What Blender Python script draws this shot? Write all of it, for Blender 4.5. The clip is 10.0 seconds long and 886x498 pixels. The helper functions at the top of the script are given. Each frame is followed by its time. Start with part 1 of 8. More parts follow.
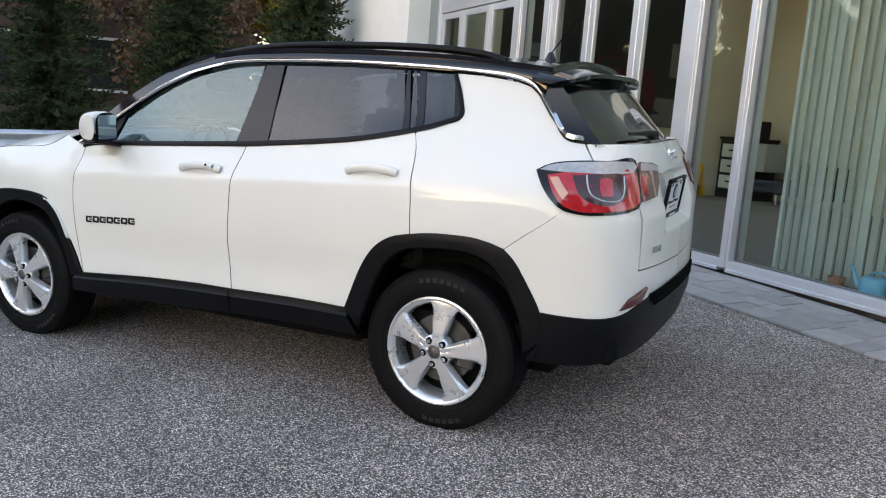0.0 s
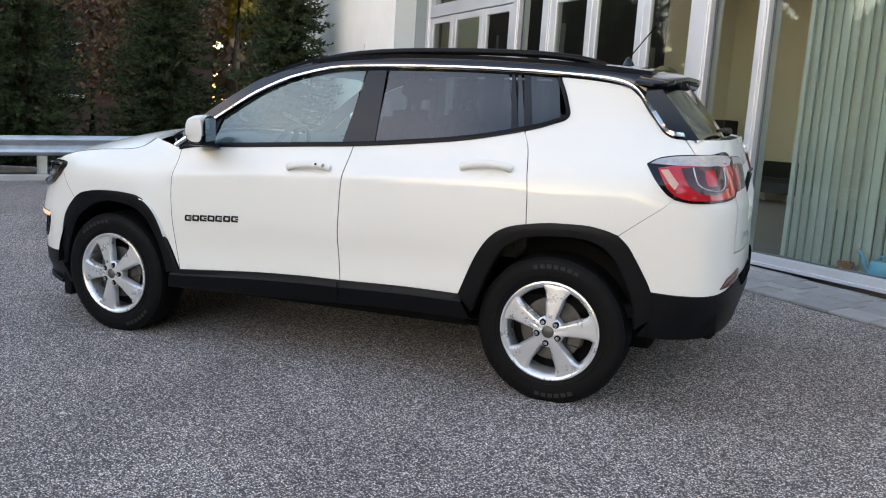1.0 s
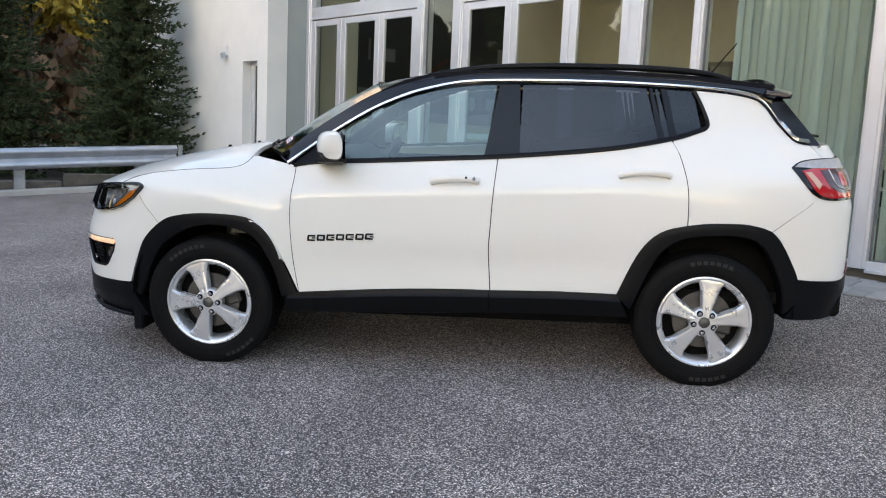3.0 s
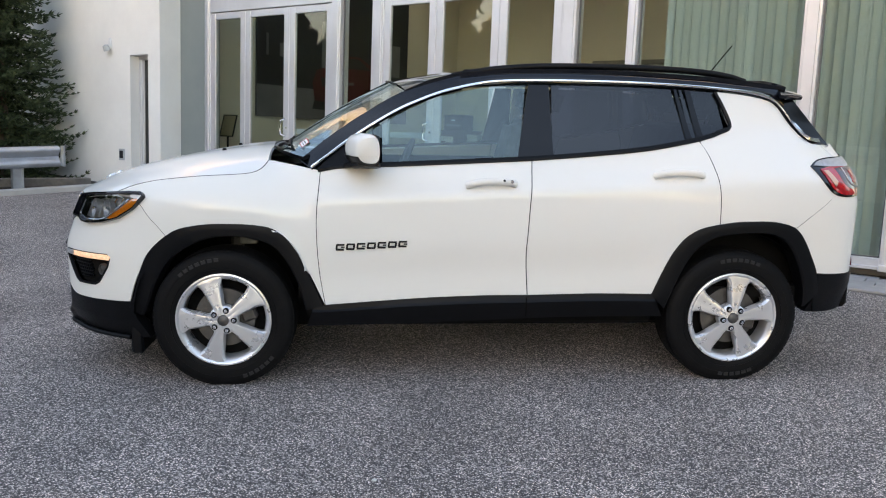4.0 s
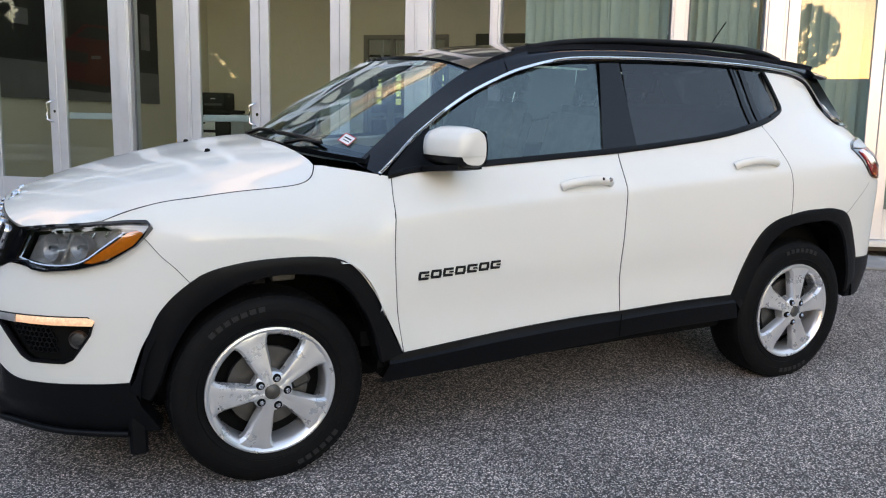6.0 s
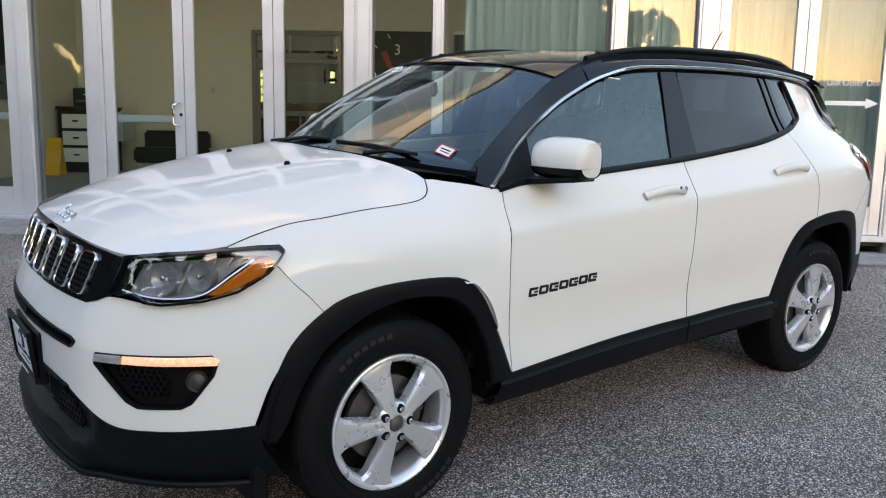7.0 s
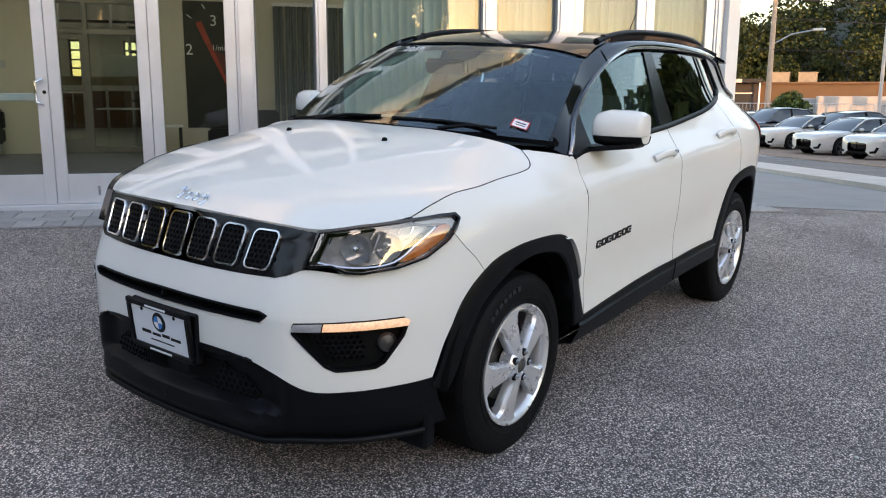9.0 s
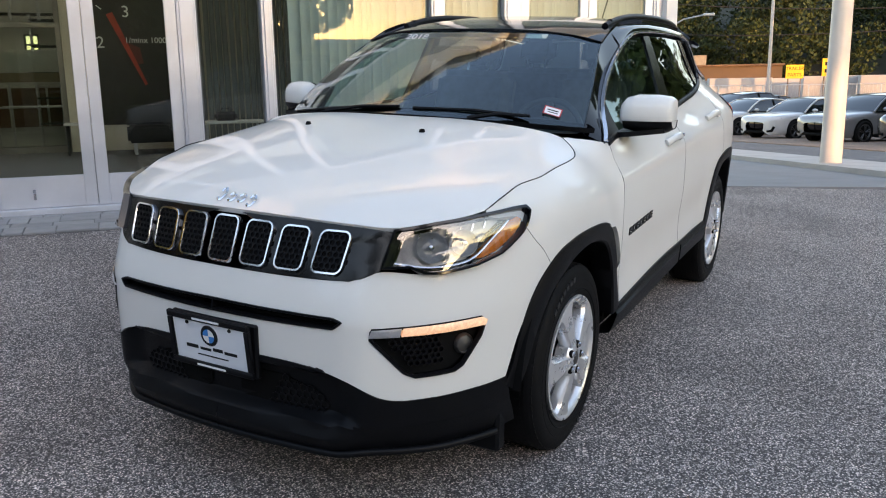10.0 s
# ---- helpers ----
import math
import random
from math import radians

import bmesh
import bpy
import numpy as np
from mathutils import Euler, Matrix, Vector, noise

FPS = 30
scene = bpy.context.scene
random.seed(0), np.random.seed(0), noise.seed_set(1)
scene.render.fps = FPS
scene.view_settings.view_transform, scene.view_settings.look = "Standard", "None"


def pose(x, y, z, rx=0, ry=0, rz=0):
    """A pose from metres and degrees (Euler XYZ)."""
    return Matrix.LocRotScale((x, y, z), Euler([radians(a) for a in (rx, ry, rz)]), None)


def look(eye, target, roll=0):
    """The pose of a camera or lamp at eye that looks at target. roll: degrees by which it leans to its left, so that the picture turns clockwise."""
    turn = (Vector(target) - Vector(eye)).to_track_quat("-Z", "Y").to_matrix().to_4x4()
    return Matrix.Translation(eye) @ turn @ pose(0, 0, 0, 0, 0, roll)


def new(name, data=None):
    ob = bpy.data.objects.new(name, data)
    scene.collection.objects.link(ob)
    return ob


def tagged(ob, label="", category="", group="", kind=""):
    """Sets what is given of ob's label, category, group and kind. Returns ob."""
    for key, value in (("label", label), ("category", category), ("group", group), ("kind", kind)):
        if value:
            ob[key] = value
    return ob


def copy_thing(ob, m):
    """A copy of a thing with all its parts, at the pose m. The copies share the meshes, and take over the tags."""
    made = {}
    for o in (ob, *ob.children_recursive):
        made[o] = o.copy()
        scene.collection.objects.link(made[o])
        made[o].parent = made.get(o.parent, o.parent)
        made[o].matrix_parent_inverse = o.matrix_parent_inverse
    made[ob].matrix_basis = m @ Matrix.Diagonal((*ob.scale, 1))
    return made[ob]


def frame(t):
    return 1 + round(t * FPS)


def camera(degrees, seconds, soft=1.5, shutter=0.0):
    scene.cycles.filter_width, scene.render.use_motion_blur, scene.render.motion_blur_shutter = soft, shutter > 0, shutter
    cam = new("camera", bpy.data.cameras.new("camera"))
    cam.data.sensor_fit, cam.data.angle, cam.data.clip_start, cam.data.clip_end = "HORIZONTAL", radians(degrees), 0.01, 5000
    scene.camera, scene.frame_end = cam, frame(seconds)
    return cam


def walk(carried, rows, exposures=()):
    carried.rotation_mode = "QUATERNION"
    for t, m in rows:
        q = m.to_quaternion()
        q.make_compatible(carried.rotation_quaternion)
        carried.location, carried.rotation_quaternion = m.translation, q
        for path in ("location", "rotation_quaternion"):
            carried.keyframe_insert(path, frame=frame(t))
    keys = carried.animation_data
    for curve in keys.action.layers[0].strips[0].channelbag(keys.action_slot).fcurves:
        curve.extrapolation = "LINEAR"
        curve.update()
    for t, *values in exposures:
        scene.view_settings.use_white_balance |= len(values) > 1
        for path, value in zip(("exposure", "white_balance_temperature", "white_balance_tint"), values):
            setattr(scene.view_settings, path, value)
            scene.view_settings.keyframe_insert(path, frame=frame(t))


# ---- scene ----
cam = camera(57.06, 10.0, soft=1.1)
PATH = [
    (0, (2.789, -3.912, 1.314), (1.919, -2.138, 1.003), 4.38),
    (0.5, (2.580, -4.285, 1.291), (1.762, -2.485, 0.990), 4.16),
    (1, (2.224, -4.517, 1.250), (1.480, -2.684, 0.954), 3.84),
    (1.5, (1.820, -4.745, 1.232), (1.173, -2.875, 0.939), 3.39),
    (2, (1.370, -4.985, 1.239), (0.841, -3.077, 0.954), 2.85),
    (2.5, (0.872, -5.116, 1.229), (0.498, -3.170, 0.955), 2.62),
    (4, (-0.557, -4.974, 1.213), (-0.400, -2.997, 0.947), 2.18),
    (4.5, (-1.010, -4.769, 1.233), (-0.670, -2.818, 0.955), 1.57),
    (5, (-1.393, -4.440, 1.236), (-0.875, -2.530, 0.943), 1.11),
    (6.5, (-2.387, -3.360, 1.239), (-1.344, -1.681, 0.934), 1.10),
    (7, (-2.788, -3.067, 1.274), (-1.593, -1.493, 0.966), 1.12),
    (7.5, (-3.133, -2.773, 1.260), (-1.808, -1.308, 0.942), 1.17),
    (8, (-3.509, -2.592, 1.252), (-2.075, -1.237, 0.923), 0.95),
    (8.5, (-3.820, -2.495, 1.288), (-2.300, -1.242, 0.938), 0.67),
    (9, (-3.917, -2.405, 1.284), (-2.324, -1.253, 0.914), 0.33),
    (9.5, (-3.994, -2.149, 1.273), (-2.335, -1.101, 0.884), -0.17),
    (10, (-4.107, -1.887, 1.284), (-2.393, -0.936, 0.888), -0.90),
]
EXPOSURES = [(0, 3.0, 6850, 24), (6, 2.90, 6850, 24), (10, 2.80, 6850, 24)]
walk(cam, [(t, look(eye, target, roll)) for t, eye, target, roll in PATH], EXPOSURES)

# ---- light: low evening sun behind the camera, screened by trees ----
SUN_AZ, SUN_EL = radians(-128.0), radians(5.3)
world = bpy.data.worlds.new("world")
scene.world = world
world.use_nodes = True
wn = world.node_tree.nodes
sky = wn.new("ShaderNodeTexSky")
sky.sky_type = "NISHITA"
sky.sun_disc = False
sky.sun_elevation = SUN_EL
sky.sun_rotation = radians(90) - SUN_AZ
sky.dust_density = 0.7
sky.ozone_density = 1.0
world.node_tree.links.new(sky.outputs["Color"], wn["Background"].inputs["Color"])
wn["Background"].inputs["Strength"].default_value = 0.15
sun = new("sun", bpy.data.lights.new("sun", "SUN"))
sun.data.energy, sun.data.angle, sun.data.color = 0.9, radians(0.6), (1.0, 0.52, 0.19)
sun.matrix_world = look((0, 0, 0), (-math.cos(SUN_AZ) * math.cos(SUN_EL), -math.sin(SUN_AZ) * math.cos(SUN_EL), -math.sin(SUN_EL)))


# ---- materials ----
def mat(name, color, rough=0.5, metal=0.0, vary=0.0, scale=8.0, bump=0.0, bscale=60.0, coat=0.0, emit=None, power=0.0, spec=0.5, rvary=0.0):
    """A principled surface with two scales of colour variation and a fine relief."""
    m = bpy.data.materials.new(name)
    m.use_nodes = True
    n, l = m.node_tree.nodes, m.node_tree.links
    b = n["Principled BSDF"]
    b.inputs["Base Color"].default_value = (*color, 1)
    b.inputs["Roughness"].default_value = rough
    b.inputs["Metallic"].default_value = metal
    b.inputs["Coat Weight"].default_value = coat
    b.inputs["Coat Roughness"].default_value = 0.03
    b.inputs["Specular IOR Level"].default_value = spec
    tc = n.new("ShaderNodeTexCoord")
    if vary or rvary:
        a = n.new("ShaderNodeTexNoise")
        a.inputs["Scale"].default_value, a.inputs["Detail"].default_value, a.inputs["Roughness"].default_value = scale, 8, 0.65
        l.new(tc.outputs["Object"], a.inputs["Vector"])
    if vary:
        r = n.new("ShaderNodeMix")
        r.data_type = "RGBA"
        r.inputs[6].default_value = (*[c * (1 - vary) for c in color], 1)
        r.inputs[7].default_value = (*[min(1, c * (1 + vary)) for c in color], 1)
        q = n.new("ShaderNodeMapRange")
        q.inputs[1].default_value, q.inputs[2].default_value = 0.3, 0.7
        l.new(a.outputs["Fac"], q.inputs[0])
        l.new(q.outputs[0], r.inputs[0])
        l.new(r.outputs[2], b.inputs["Base Color"])
    if rvary:
        q = n.new("ShaderNodeMapRange")
        q.inputs[1].default_value, q.inputs[2].default_value = 0.35, 0.65
        q.inputs[3].default_value, q.inputs[4].default_value = max(0.02, rough - rvary), rough + rvary
        l.new(a.outputs["Fac"], q.inputs[0])
        l.new(q.outputs[0], b.inputs["Roughness"])
    if bump:
        a2 = n.new("ShaderNodeTexNoise")
        a2.inputs["Scale"].default_value, a2.inputs["Detail"].default_value = bscale, 6
        l.new(tc.outputs["Object"], a2.inputs["Vector"])
        bp = n.new("ShaderNodeBump")
        bp.inputs["Strength"].default_value, bp.inputs["Distance"].default_value = bump, 0.01
        l.new(a2.outputs["Fac"], bp.inputs["Height"])
        l.new(bp.outputs[0], b.inputs["Normal"])
    if emit:
        b.inputs["Emission Color"].default_value = (*emit, 1)
        b.inputs["Emission Strength"].default_value = power
    return m


def glass(name, tint, sheen=0.05, rough=0.0, gloss=(1, 1, 1)):
    """A thin pane: tinted see-through, with a mirror sheen that grows at grazing angles."""
    m = bpy.data.materials.new(name)
    m.use_nodes = True
    n, l = m.node_tree.nodes, m.node_tree.links
    n.remove(n["Principled BSDF"])
    t, g, f, x = (n.new("ShaderNode" + k) for k in ("BsdfTransparent", "BsdfGlossy", "LayerWeight", "MixShader"))
    t.inputs[0].default_value = (*tint, 1)
    g.inputs["Roughness"].default_value = rough
    g.inputs["Color"].default_value = (*gloss, 1)
    f.inputs[0].default_value = 0.5
    pw, ad = n.new("ShaderNodeMath"), n.new("ShaderNodeMath")
    pw.operation, ad.operation = "POWER", "MULTIPLY_ADD"
    pw.inputs[1].default_value = 5.0
    ad.inputs[1].default_value, ad.inputs[2].default_value = 1 - sheen, sheen
    l.new(f.outputs["Facing"], pw.inputs[0])
    l.new(pw.outputs[0], ad.inputs[0])
    l.new(ad.outputs[0], x.inputs[0])
    l.new(t.outputs[0], x.inputs[1])
    l.new(g.outputs[0], x.inputs[2])
    l.new(x.outputs[0], n["Material Output"].inputs[0])
    return m


def speckled(name, dark, light, gscale, share, rough, bump, patch=0.25, power=1.0):
    """Ground of fine stones: pale chips in a dark binder, with broad stains."""
    m = bpy.data.materials.new(name)
    m.use_nodes = True
    n, l = m.node_tree.nodes, m.node_tree.links
    b = n["Principled BSDF"]
    tc = n.new("ShaderNodeTexCoord")
    v = n.new("ShaderNodeTexVoronoi")
    v.inputs["Scale"].default_value = gscale
    l.new(tc.outputs["Object"], v.inputs["Vector"])
    sep = n.new("ShaderNodeSeparateColor")
    l.new(v.outputs["Color"], sep.inputs[0])
    ramp = n.new("ShaderNodeMapRange")
    ramp.inputs[1].default_value, ramp.inputs[2].default_value = 1 - share, 1.0
    l.new(sep.outputs[0], ramp.inputs[0])
    mix = n.new("ShaderNodeMix")
    mix.data_type = "RGBA"
    mix.inputs[6].default_value, mix.inputs[7].default_value = (*dark, 1), (*light, 1)
    curve = n.new("ShaderNodeMath")
    curve.operation = "POWER"
    curve.inputs[1].default_value = power
    l.new(ramp.outputs[0], curve.inputs[0])
    l.new(curve.outputs[0], mix.inputs[0])
    big = n.new("ShaderNodeTexNoise")
    big.inputs["Scale"].default_value, big.inputs["Detail"].default_value = 0.9, 7
    l.new(tc.outputs["Object"], big.inputs["Vector"])
    br = n.new("ShaderNodeMapRange")
    br.inputs[1].default_value, br.inputs[2].default_value = 0.3, 0.7
    br.inputs[3].default_value, br.inputs[4].default_value = 1 - patch, 1 + patch
    l.new(big.outputs["Fac"], br.inputs[0])
    mul = n.new("ShaderNodeMix")
    mul.data_type, mul.blend_type = "RGBA", "MULTIPLY"
    mul.inputs[0].default_value = 1
    l.new(mix.outputs[2], mul.inputs[6])
    l.new(br.outputs[0], mul.inputs[7])
    edge = n.new("ShaderNodeMapRange")
    edge.inputs[1].default_value, edge.inputs[2].default_value = 0.25, 0.62
    edge.inputs[3].default_value, edge.inputs[4].default_value = 1.5, 0.5
    l.new(v.outputs["Distance"], edge.inputs[0])
    grain = n.new("ShaderNodeMix")
    grain.data_type, grain.blend_type = "RGBA", "MULTIPLY"
    grain.inputs[0].default_value = 1
    l.new(mul.outputs[2], grain.inputs[6])
    l.new(edge.outputs[0], grain.inputs[7])
    l.new(grain.outputs[2], b.inputs["Base Color"])
    b.inputs["Roughness"].default_value = rough
    bp = n.new("ShaderNodeBump")
    bp.inputs["Strength"].default_value, bp.inputs["Distance"].default_value = bump, 0.006
    l.new(v.outputs["Distance"], bp.inputs["Height"])
    l.new(bp.outputs[0], b.inputs["Normal"])
    return m


def pieces(name, c1, c2, rough, bump, scale=9.0):
    """A material whose colour differs from piece to piece (object's random number), with grain."""
    m = mat(name, c1, rough, bump=bump, bscale=70)
    n, l = m.node_tree.nodes, m.node_tree.links
    o = n.new("ShaderNodeObjectInfo")
    tc = n.new("ShaderNodeTexCoord")
    no = n.new("ShaderNodeTexNoise")
    no.inputs["Scale"].default_value, no.inputs["Detail"].default_value = scale, 8
    l.new(tc.outputs["Object"], no.inputs["Vector"])
    ad = n.new("ShaderNodeMath")
    ad.operation = "MULTIPLY_ADD"
    ad.inputs[1].default_value, ad.inputs[2].default_value = 0.7, 0.0
    l.new(no.outputs["Fac"], ad.inputs[0])
    ad2 = n.new("ShaderNodeMath")
    ad2.operation = "MULTIPLY_ADD"
    ad2.inputs[1].default_value = 0.55
    l.new(o.outputs["Random"], ad2.inputs[0])
    l.new(ad.outputs[0], ad2.inputs[2])
    mx = n.new("ShaderNodeMix")
    mx.data_type = "RGBA"
    mx.inputs[6].default_value, mx.inputs[7].default_value = (*c1, 1), (*c2, 1)
    l.new(ad2.outputs[0], mx.inputs[0])
    l.new(mx.outputs[2], n["Principled BSDF"].inputs["Base Color"])
    return m


def foliage(name, dark, light, rough=0.6):
    """Leaves that differ from clump to clump."""
    m = mat(name, dark, rough, spec=0.25)
    n, l = m.node_tree.nodes, m.node_tree.links
    g = n.new("ShaderNodeNewGeometry")
    mx = n.new("ShaderNodeMix")
    mx.data_type = "RGBA"
    mx.inputs[6].default_value, mx.inputs[7].default_value = (*dark, 1), (*light, 1)
    l.new(g.outputs["Random Per Island"], mx.inputs[0])
    l.new(mx.outputs[2], n["Principled BSDF"].inputs["Base Color"])
    return m


ASPHALT = speckled("asphalt", (0.100, 0.087, 0.083), (1.0, 0.87, 0.80), 175.0, 0.66, 0.85, 0.9, power=1.7)
ROAD = speckled("road_asphalt", (0.09, 0.09, 0.095), (0.25, 0.24, 0.23), 60.0, 0.5, 0.85, 0.3)
# grey asphalt coloured orange-brown: the low sun's warmth is painted in
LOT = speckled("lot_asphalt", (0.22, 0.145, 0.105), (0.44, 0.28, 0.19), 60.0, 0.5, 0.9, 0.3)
CONCRETE = mat("concrete", (0.42, 0.41, 0.39), 0.85, vary=0.14, scale=1.7, bump=0.2, bscale=40)
APRON = mat("blue_grey_concrete", (0.20, 0.20, 0.205), 0.8, vary=0.12, scale=1.5, bump=0.2, bscale=50)
PAVER = pieces("slate_paver", (0.19, 0.19, 0.19), (0.36, 0.35, 0.34), 0.8, 0.35)
MORTAR = mat("sand_joint", (0.17, 0.165, 0.16), 0.95, vary=0.2, scale=20, bump=0.3)
STUCCO = mat("white_stucco", (0.82, 0.81, 0.77), 0.9, vary=0.05, scale=1.2, bump=0.25, bscale=160)
PANELGREY = mat("grey_green_panel", (0.20, 0.235, 0.235), 0.35, vary=0.06, scale=2)
GREYWALL = mat("grey_panel", (0.42, 0.45, 0.46), 0.5, vary=0.05, scale=2)
ALU = mat("clear_anodised_aluminium", (0.66, 0.67, 0.70), 0.38, 0.55, vary=0.05, scale=3, rvary=0.06)
ALU_DARK = mat("grey_gasket", (0.10, 0.105, 0.11), 0.6)
PANE = glass("window_pane", (0.86, 0.92, 0.90), 0.052, 0.0, (0.62, 0.60, 0.60))
DKGLASS = glass("dark_inner_glass", (0.72, 0.75, 0.73), 0.05)
BLIND = mat("vertical_blind_fabric", (0.52, 0.54, 0.51), 0.8, vary=0.06, scale=30, bump=0.1, bscale=300)
ROOMWALL = mat("cream_paint", (0.62, 0.57, 0.46), 0.8, vary=0.03, scale=1.5)
ROOMFLOOR = mat("grey_carpet_tile", (0.16, 0.16, 0.155), 0.9, vary=0.15, scale=4, bump=0.2, bscale=200)
ROOMCEIL = mat("ceiling_tile_white", (0.7, 0.69, 0.66), 0.9, vary=0.03)
BLACK = mat("black_matt", (0.012, 0.012, 0.013), 0.7, vary=0.15, scale=12)
WHITE_GLOSS = mat("white_laminate", (0.75, 0.75, 0.74), 0.4, vary=0.03)
STEEL = mat("galvanised_steel", (0.50, 0.53, 0.57), 0.42, 0.75, vary=0.16, scale=5, rvary=0.12)
WOOD_GREY = mat("weathered_timber", (0.16, 0.145, 0.13), 0.9, vary=0.3, scale=6, bump=0.4, bscale=40)
BARK = mat("bark", (0.10, 0.075, 0.055), 0.95, vary=0.3, scale=10, bump=0.6, bscale=25)
SPRUCE = foliage("spruce_needles", (0.018, 0.032, 0.016), (0.10, 0.135, 0.062))
LEAF = foliage("green_leaves", (0.025, 0.045, 0.012), (0.10, 0.13, 0.03))
FARLEAF = foliage("woodland_leaves", (0.010, 0.020, 0.006), (0.040, 0.056, 0.016))
AUTUMN = foliage("autumn_leaves", (0.20, 0.14, 0.02), (0.55, 0.40, 0.06))
RUSSET = foliage("russet_leaves", (0.09, 0.055, 0.03), (0.26, 0.15, 0.08))
BRICK = mat("dark_brick", (0.11, 0.065, 0.055), 0.9, vary=0.25, scale=5, bump=0.3)
# car
PAINT = mat("white_car_paint", (0.755, 0.742, 0.700), 0.5, vary=0.012, scale=2.0, coat=0.8, spec=0.2)
GLOSSBLACK = mat("gloss_black_paint", (0.004, 0.0045, 0.007), 0.07, spec=0.5)
CLAD = mat("black_grained_plastic", (0.0035, 0.0038, 0.0048), 0.42, spec=0.16, vary=0.15, scale=14, bump=0.12, bscale=500)
CHROME = mat("chrome", (0.80, 0.81, 0.84), 0.12, 1.0, rvary=0.04, scale=20)
RUBBER = mat("tyre_rubber", (0.005, 0.005, 0.0054), 0.6, spec=0.12, vary=0.25, scale=18, bump=0.15, bscale=300)
SIDEBAR = mat("raised_rubber", (0.020, 0.020, 0.021), 0.5, spec=0.3)
ALLOY = mat("silver_alloy", (0.72, 0.72, 0.73), 0.30, 0.65, vary=0.03, scale=9, rvary=0.05)
POST = mat("black_post_film", (0.005, 0.005, 0.006), 0.16, spec=0.35)
TRIM = mat("bright_trim", (0.74, 0.76, 0.80), 0.16, 0.9)
ALLOY_DARK = mat("brake_steel", (0.11, 0.105, 0.10), 0.5, 0.8, vary=0.25, scale=12)
BRACKET = mat("dusty_steel", (0.16, 0.16, 0.155), 0.6, 0.3, vary=0.3, scale=25)
# near-black for the underbody, and for discs and gaps that stand in for shade
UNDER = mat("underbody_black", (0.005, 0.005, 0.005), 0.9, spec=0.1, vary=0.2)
CARGLASS = glass("clear_car_glass", (0.72, 0.86, 0.84), 0.12, 0.0, (0.84, 1.0, 0.98))
SCREEN = glass("windscreen_glass", (0.62, 0.74, 0.74), 0.13, 0.0, (0.80, 0.93, 1.0))
TINTED = glass("privacy_glass", (0.13, 0.145, 0.17), 0.065)
LAMPGLASS = glass("lamp_lens", (0.80, 0.81, 0.82), 0.15, gloss=(0.8, 0.8, 0.8))
AMBER = mat("amber_lens", (0.85, 0.22, 0.01), 0.18, vary=0.15, scale=60, coat=0.6)
AMBER_LIT = mat("lit_amber_lamp", (0.85, 0.6, 0.42), 0.3, vary=0.3, scale=90, emit=(1.0, 0.50, 0.22), power=0.08)
REDLENS = mat("red_lens", (0.42, 0.012, 0.02), 0.12, vary=0.2, scale=40, coat=0.8)
REDDARK = mat("dark_red_lens", (0.09, 0.006, 0.01), 0.15, coat=0.8)
LAMPCLEAR = mat("silver_reflector", (0.46, 0.46, 0.47), 0.34, 0.5, vary=0.2, scale=40)
SEAT = mat("grey_seat_cloth", (0.10, 0.105, 0.11), 0.9, vary=0.2, scale=20, bump=0.2, bscale=300)
DASH = mat("dark_dashboard", (0.03, 0.032, 0.036), 0.6, vary=0.15)
HEADLINER = mat("pale_headliner", (0.45, 0.44, 0.42), 0.9)
PLATEWHITE = mat("white_plate", (0.75, 0.77, 0.80), 0.35, vary=0.03)
BLUE = mat("blue_enamel", (0.02, 0.20, 0.55), 0.3)
INK = mat("black_ink", (0.010, 0.010, 0.011), 0.5, spec=0.2)
WHITEINK = mat("white_print", (0.8, 0.8, 0.8), 0.6)
REDINK = mat("red_print", (0.5, 0.03, 0.03), 0.6)
CANBLUE = mat("pale_blue_plastic", (0.16, 0.42, 0.62), 0.4, vary=0.05)
TERRACOTTA = mat("terracotta", (0.38, 0.17, 0.10), 0.9, vary=0.15, scale=15)


# ---- mesh helpers ----
def link(name, bm, material, parent=None, smooth=None):
    """Links a bmesh, or a (vertices, faces) pair, as one mesh object."""
    me = bpy.data.meshes.new(name)
    if isinstance(bm, tuple):
        me.from_pydata([tuple(v) for v in bm[0]], [], bm[1])
    else:
        bm.to_mesh(me)
        bm.free()
    if smooth is not None:
        me.shade_smooth()
        if smooth < 180:
            me.set_sharp_from_angle(angle=radians(smooth))
    me.materials.append(material)
    ob = new(name, me)
    if parent:
        ob.parent = parent
    return ob


def part(name, bm, material, parent, label="", smooth=None, m=None):
    ob = link(name, bm, material, parent, smooth)
    if m is not None:
        ob.matrix_basis = m
    if label:
        ob["label"] = label
    return ob


def empty(name, m=None):
    ob = new(name)
    ob.empty_display_size = 0.1
    if m is not None:
        ob.matrix_basis = m
    return ob


def box(x0, x1, y0, y1, z0, z1, bev=0.0, seg=1):
    bm = bmesh.new()
    bmesh.ops.create_cube(bm, size=1)
    for v in bm.verts:
        v.co = Vector(((x0 + x1) / 2 + v.co.x * (x1 - x0), (y0 + y1) / 2 + v.co.y * (y1 - y0), (z0 + z1) / 2 + v.co.z * (z1 - z0)))
    if bev:
        bmesh.ops.bevel(bm, geom=bm.edges[:], offset=bev, segments=seg, affect="EDGES")
    return bm


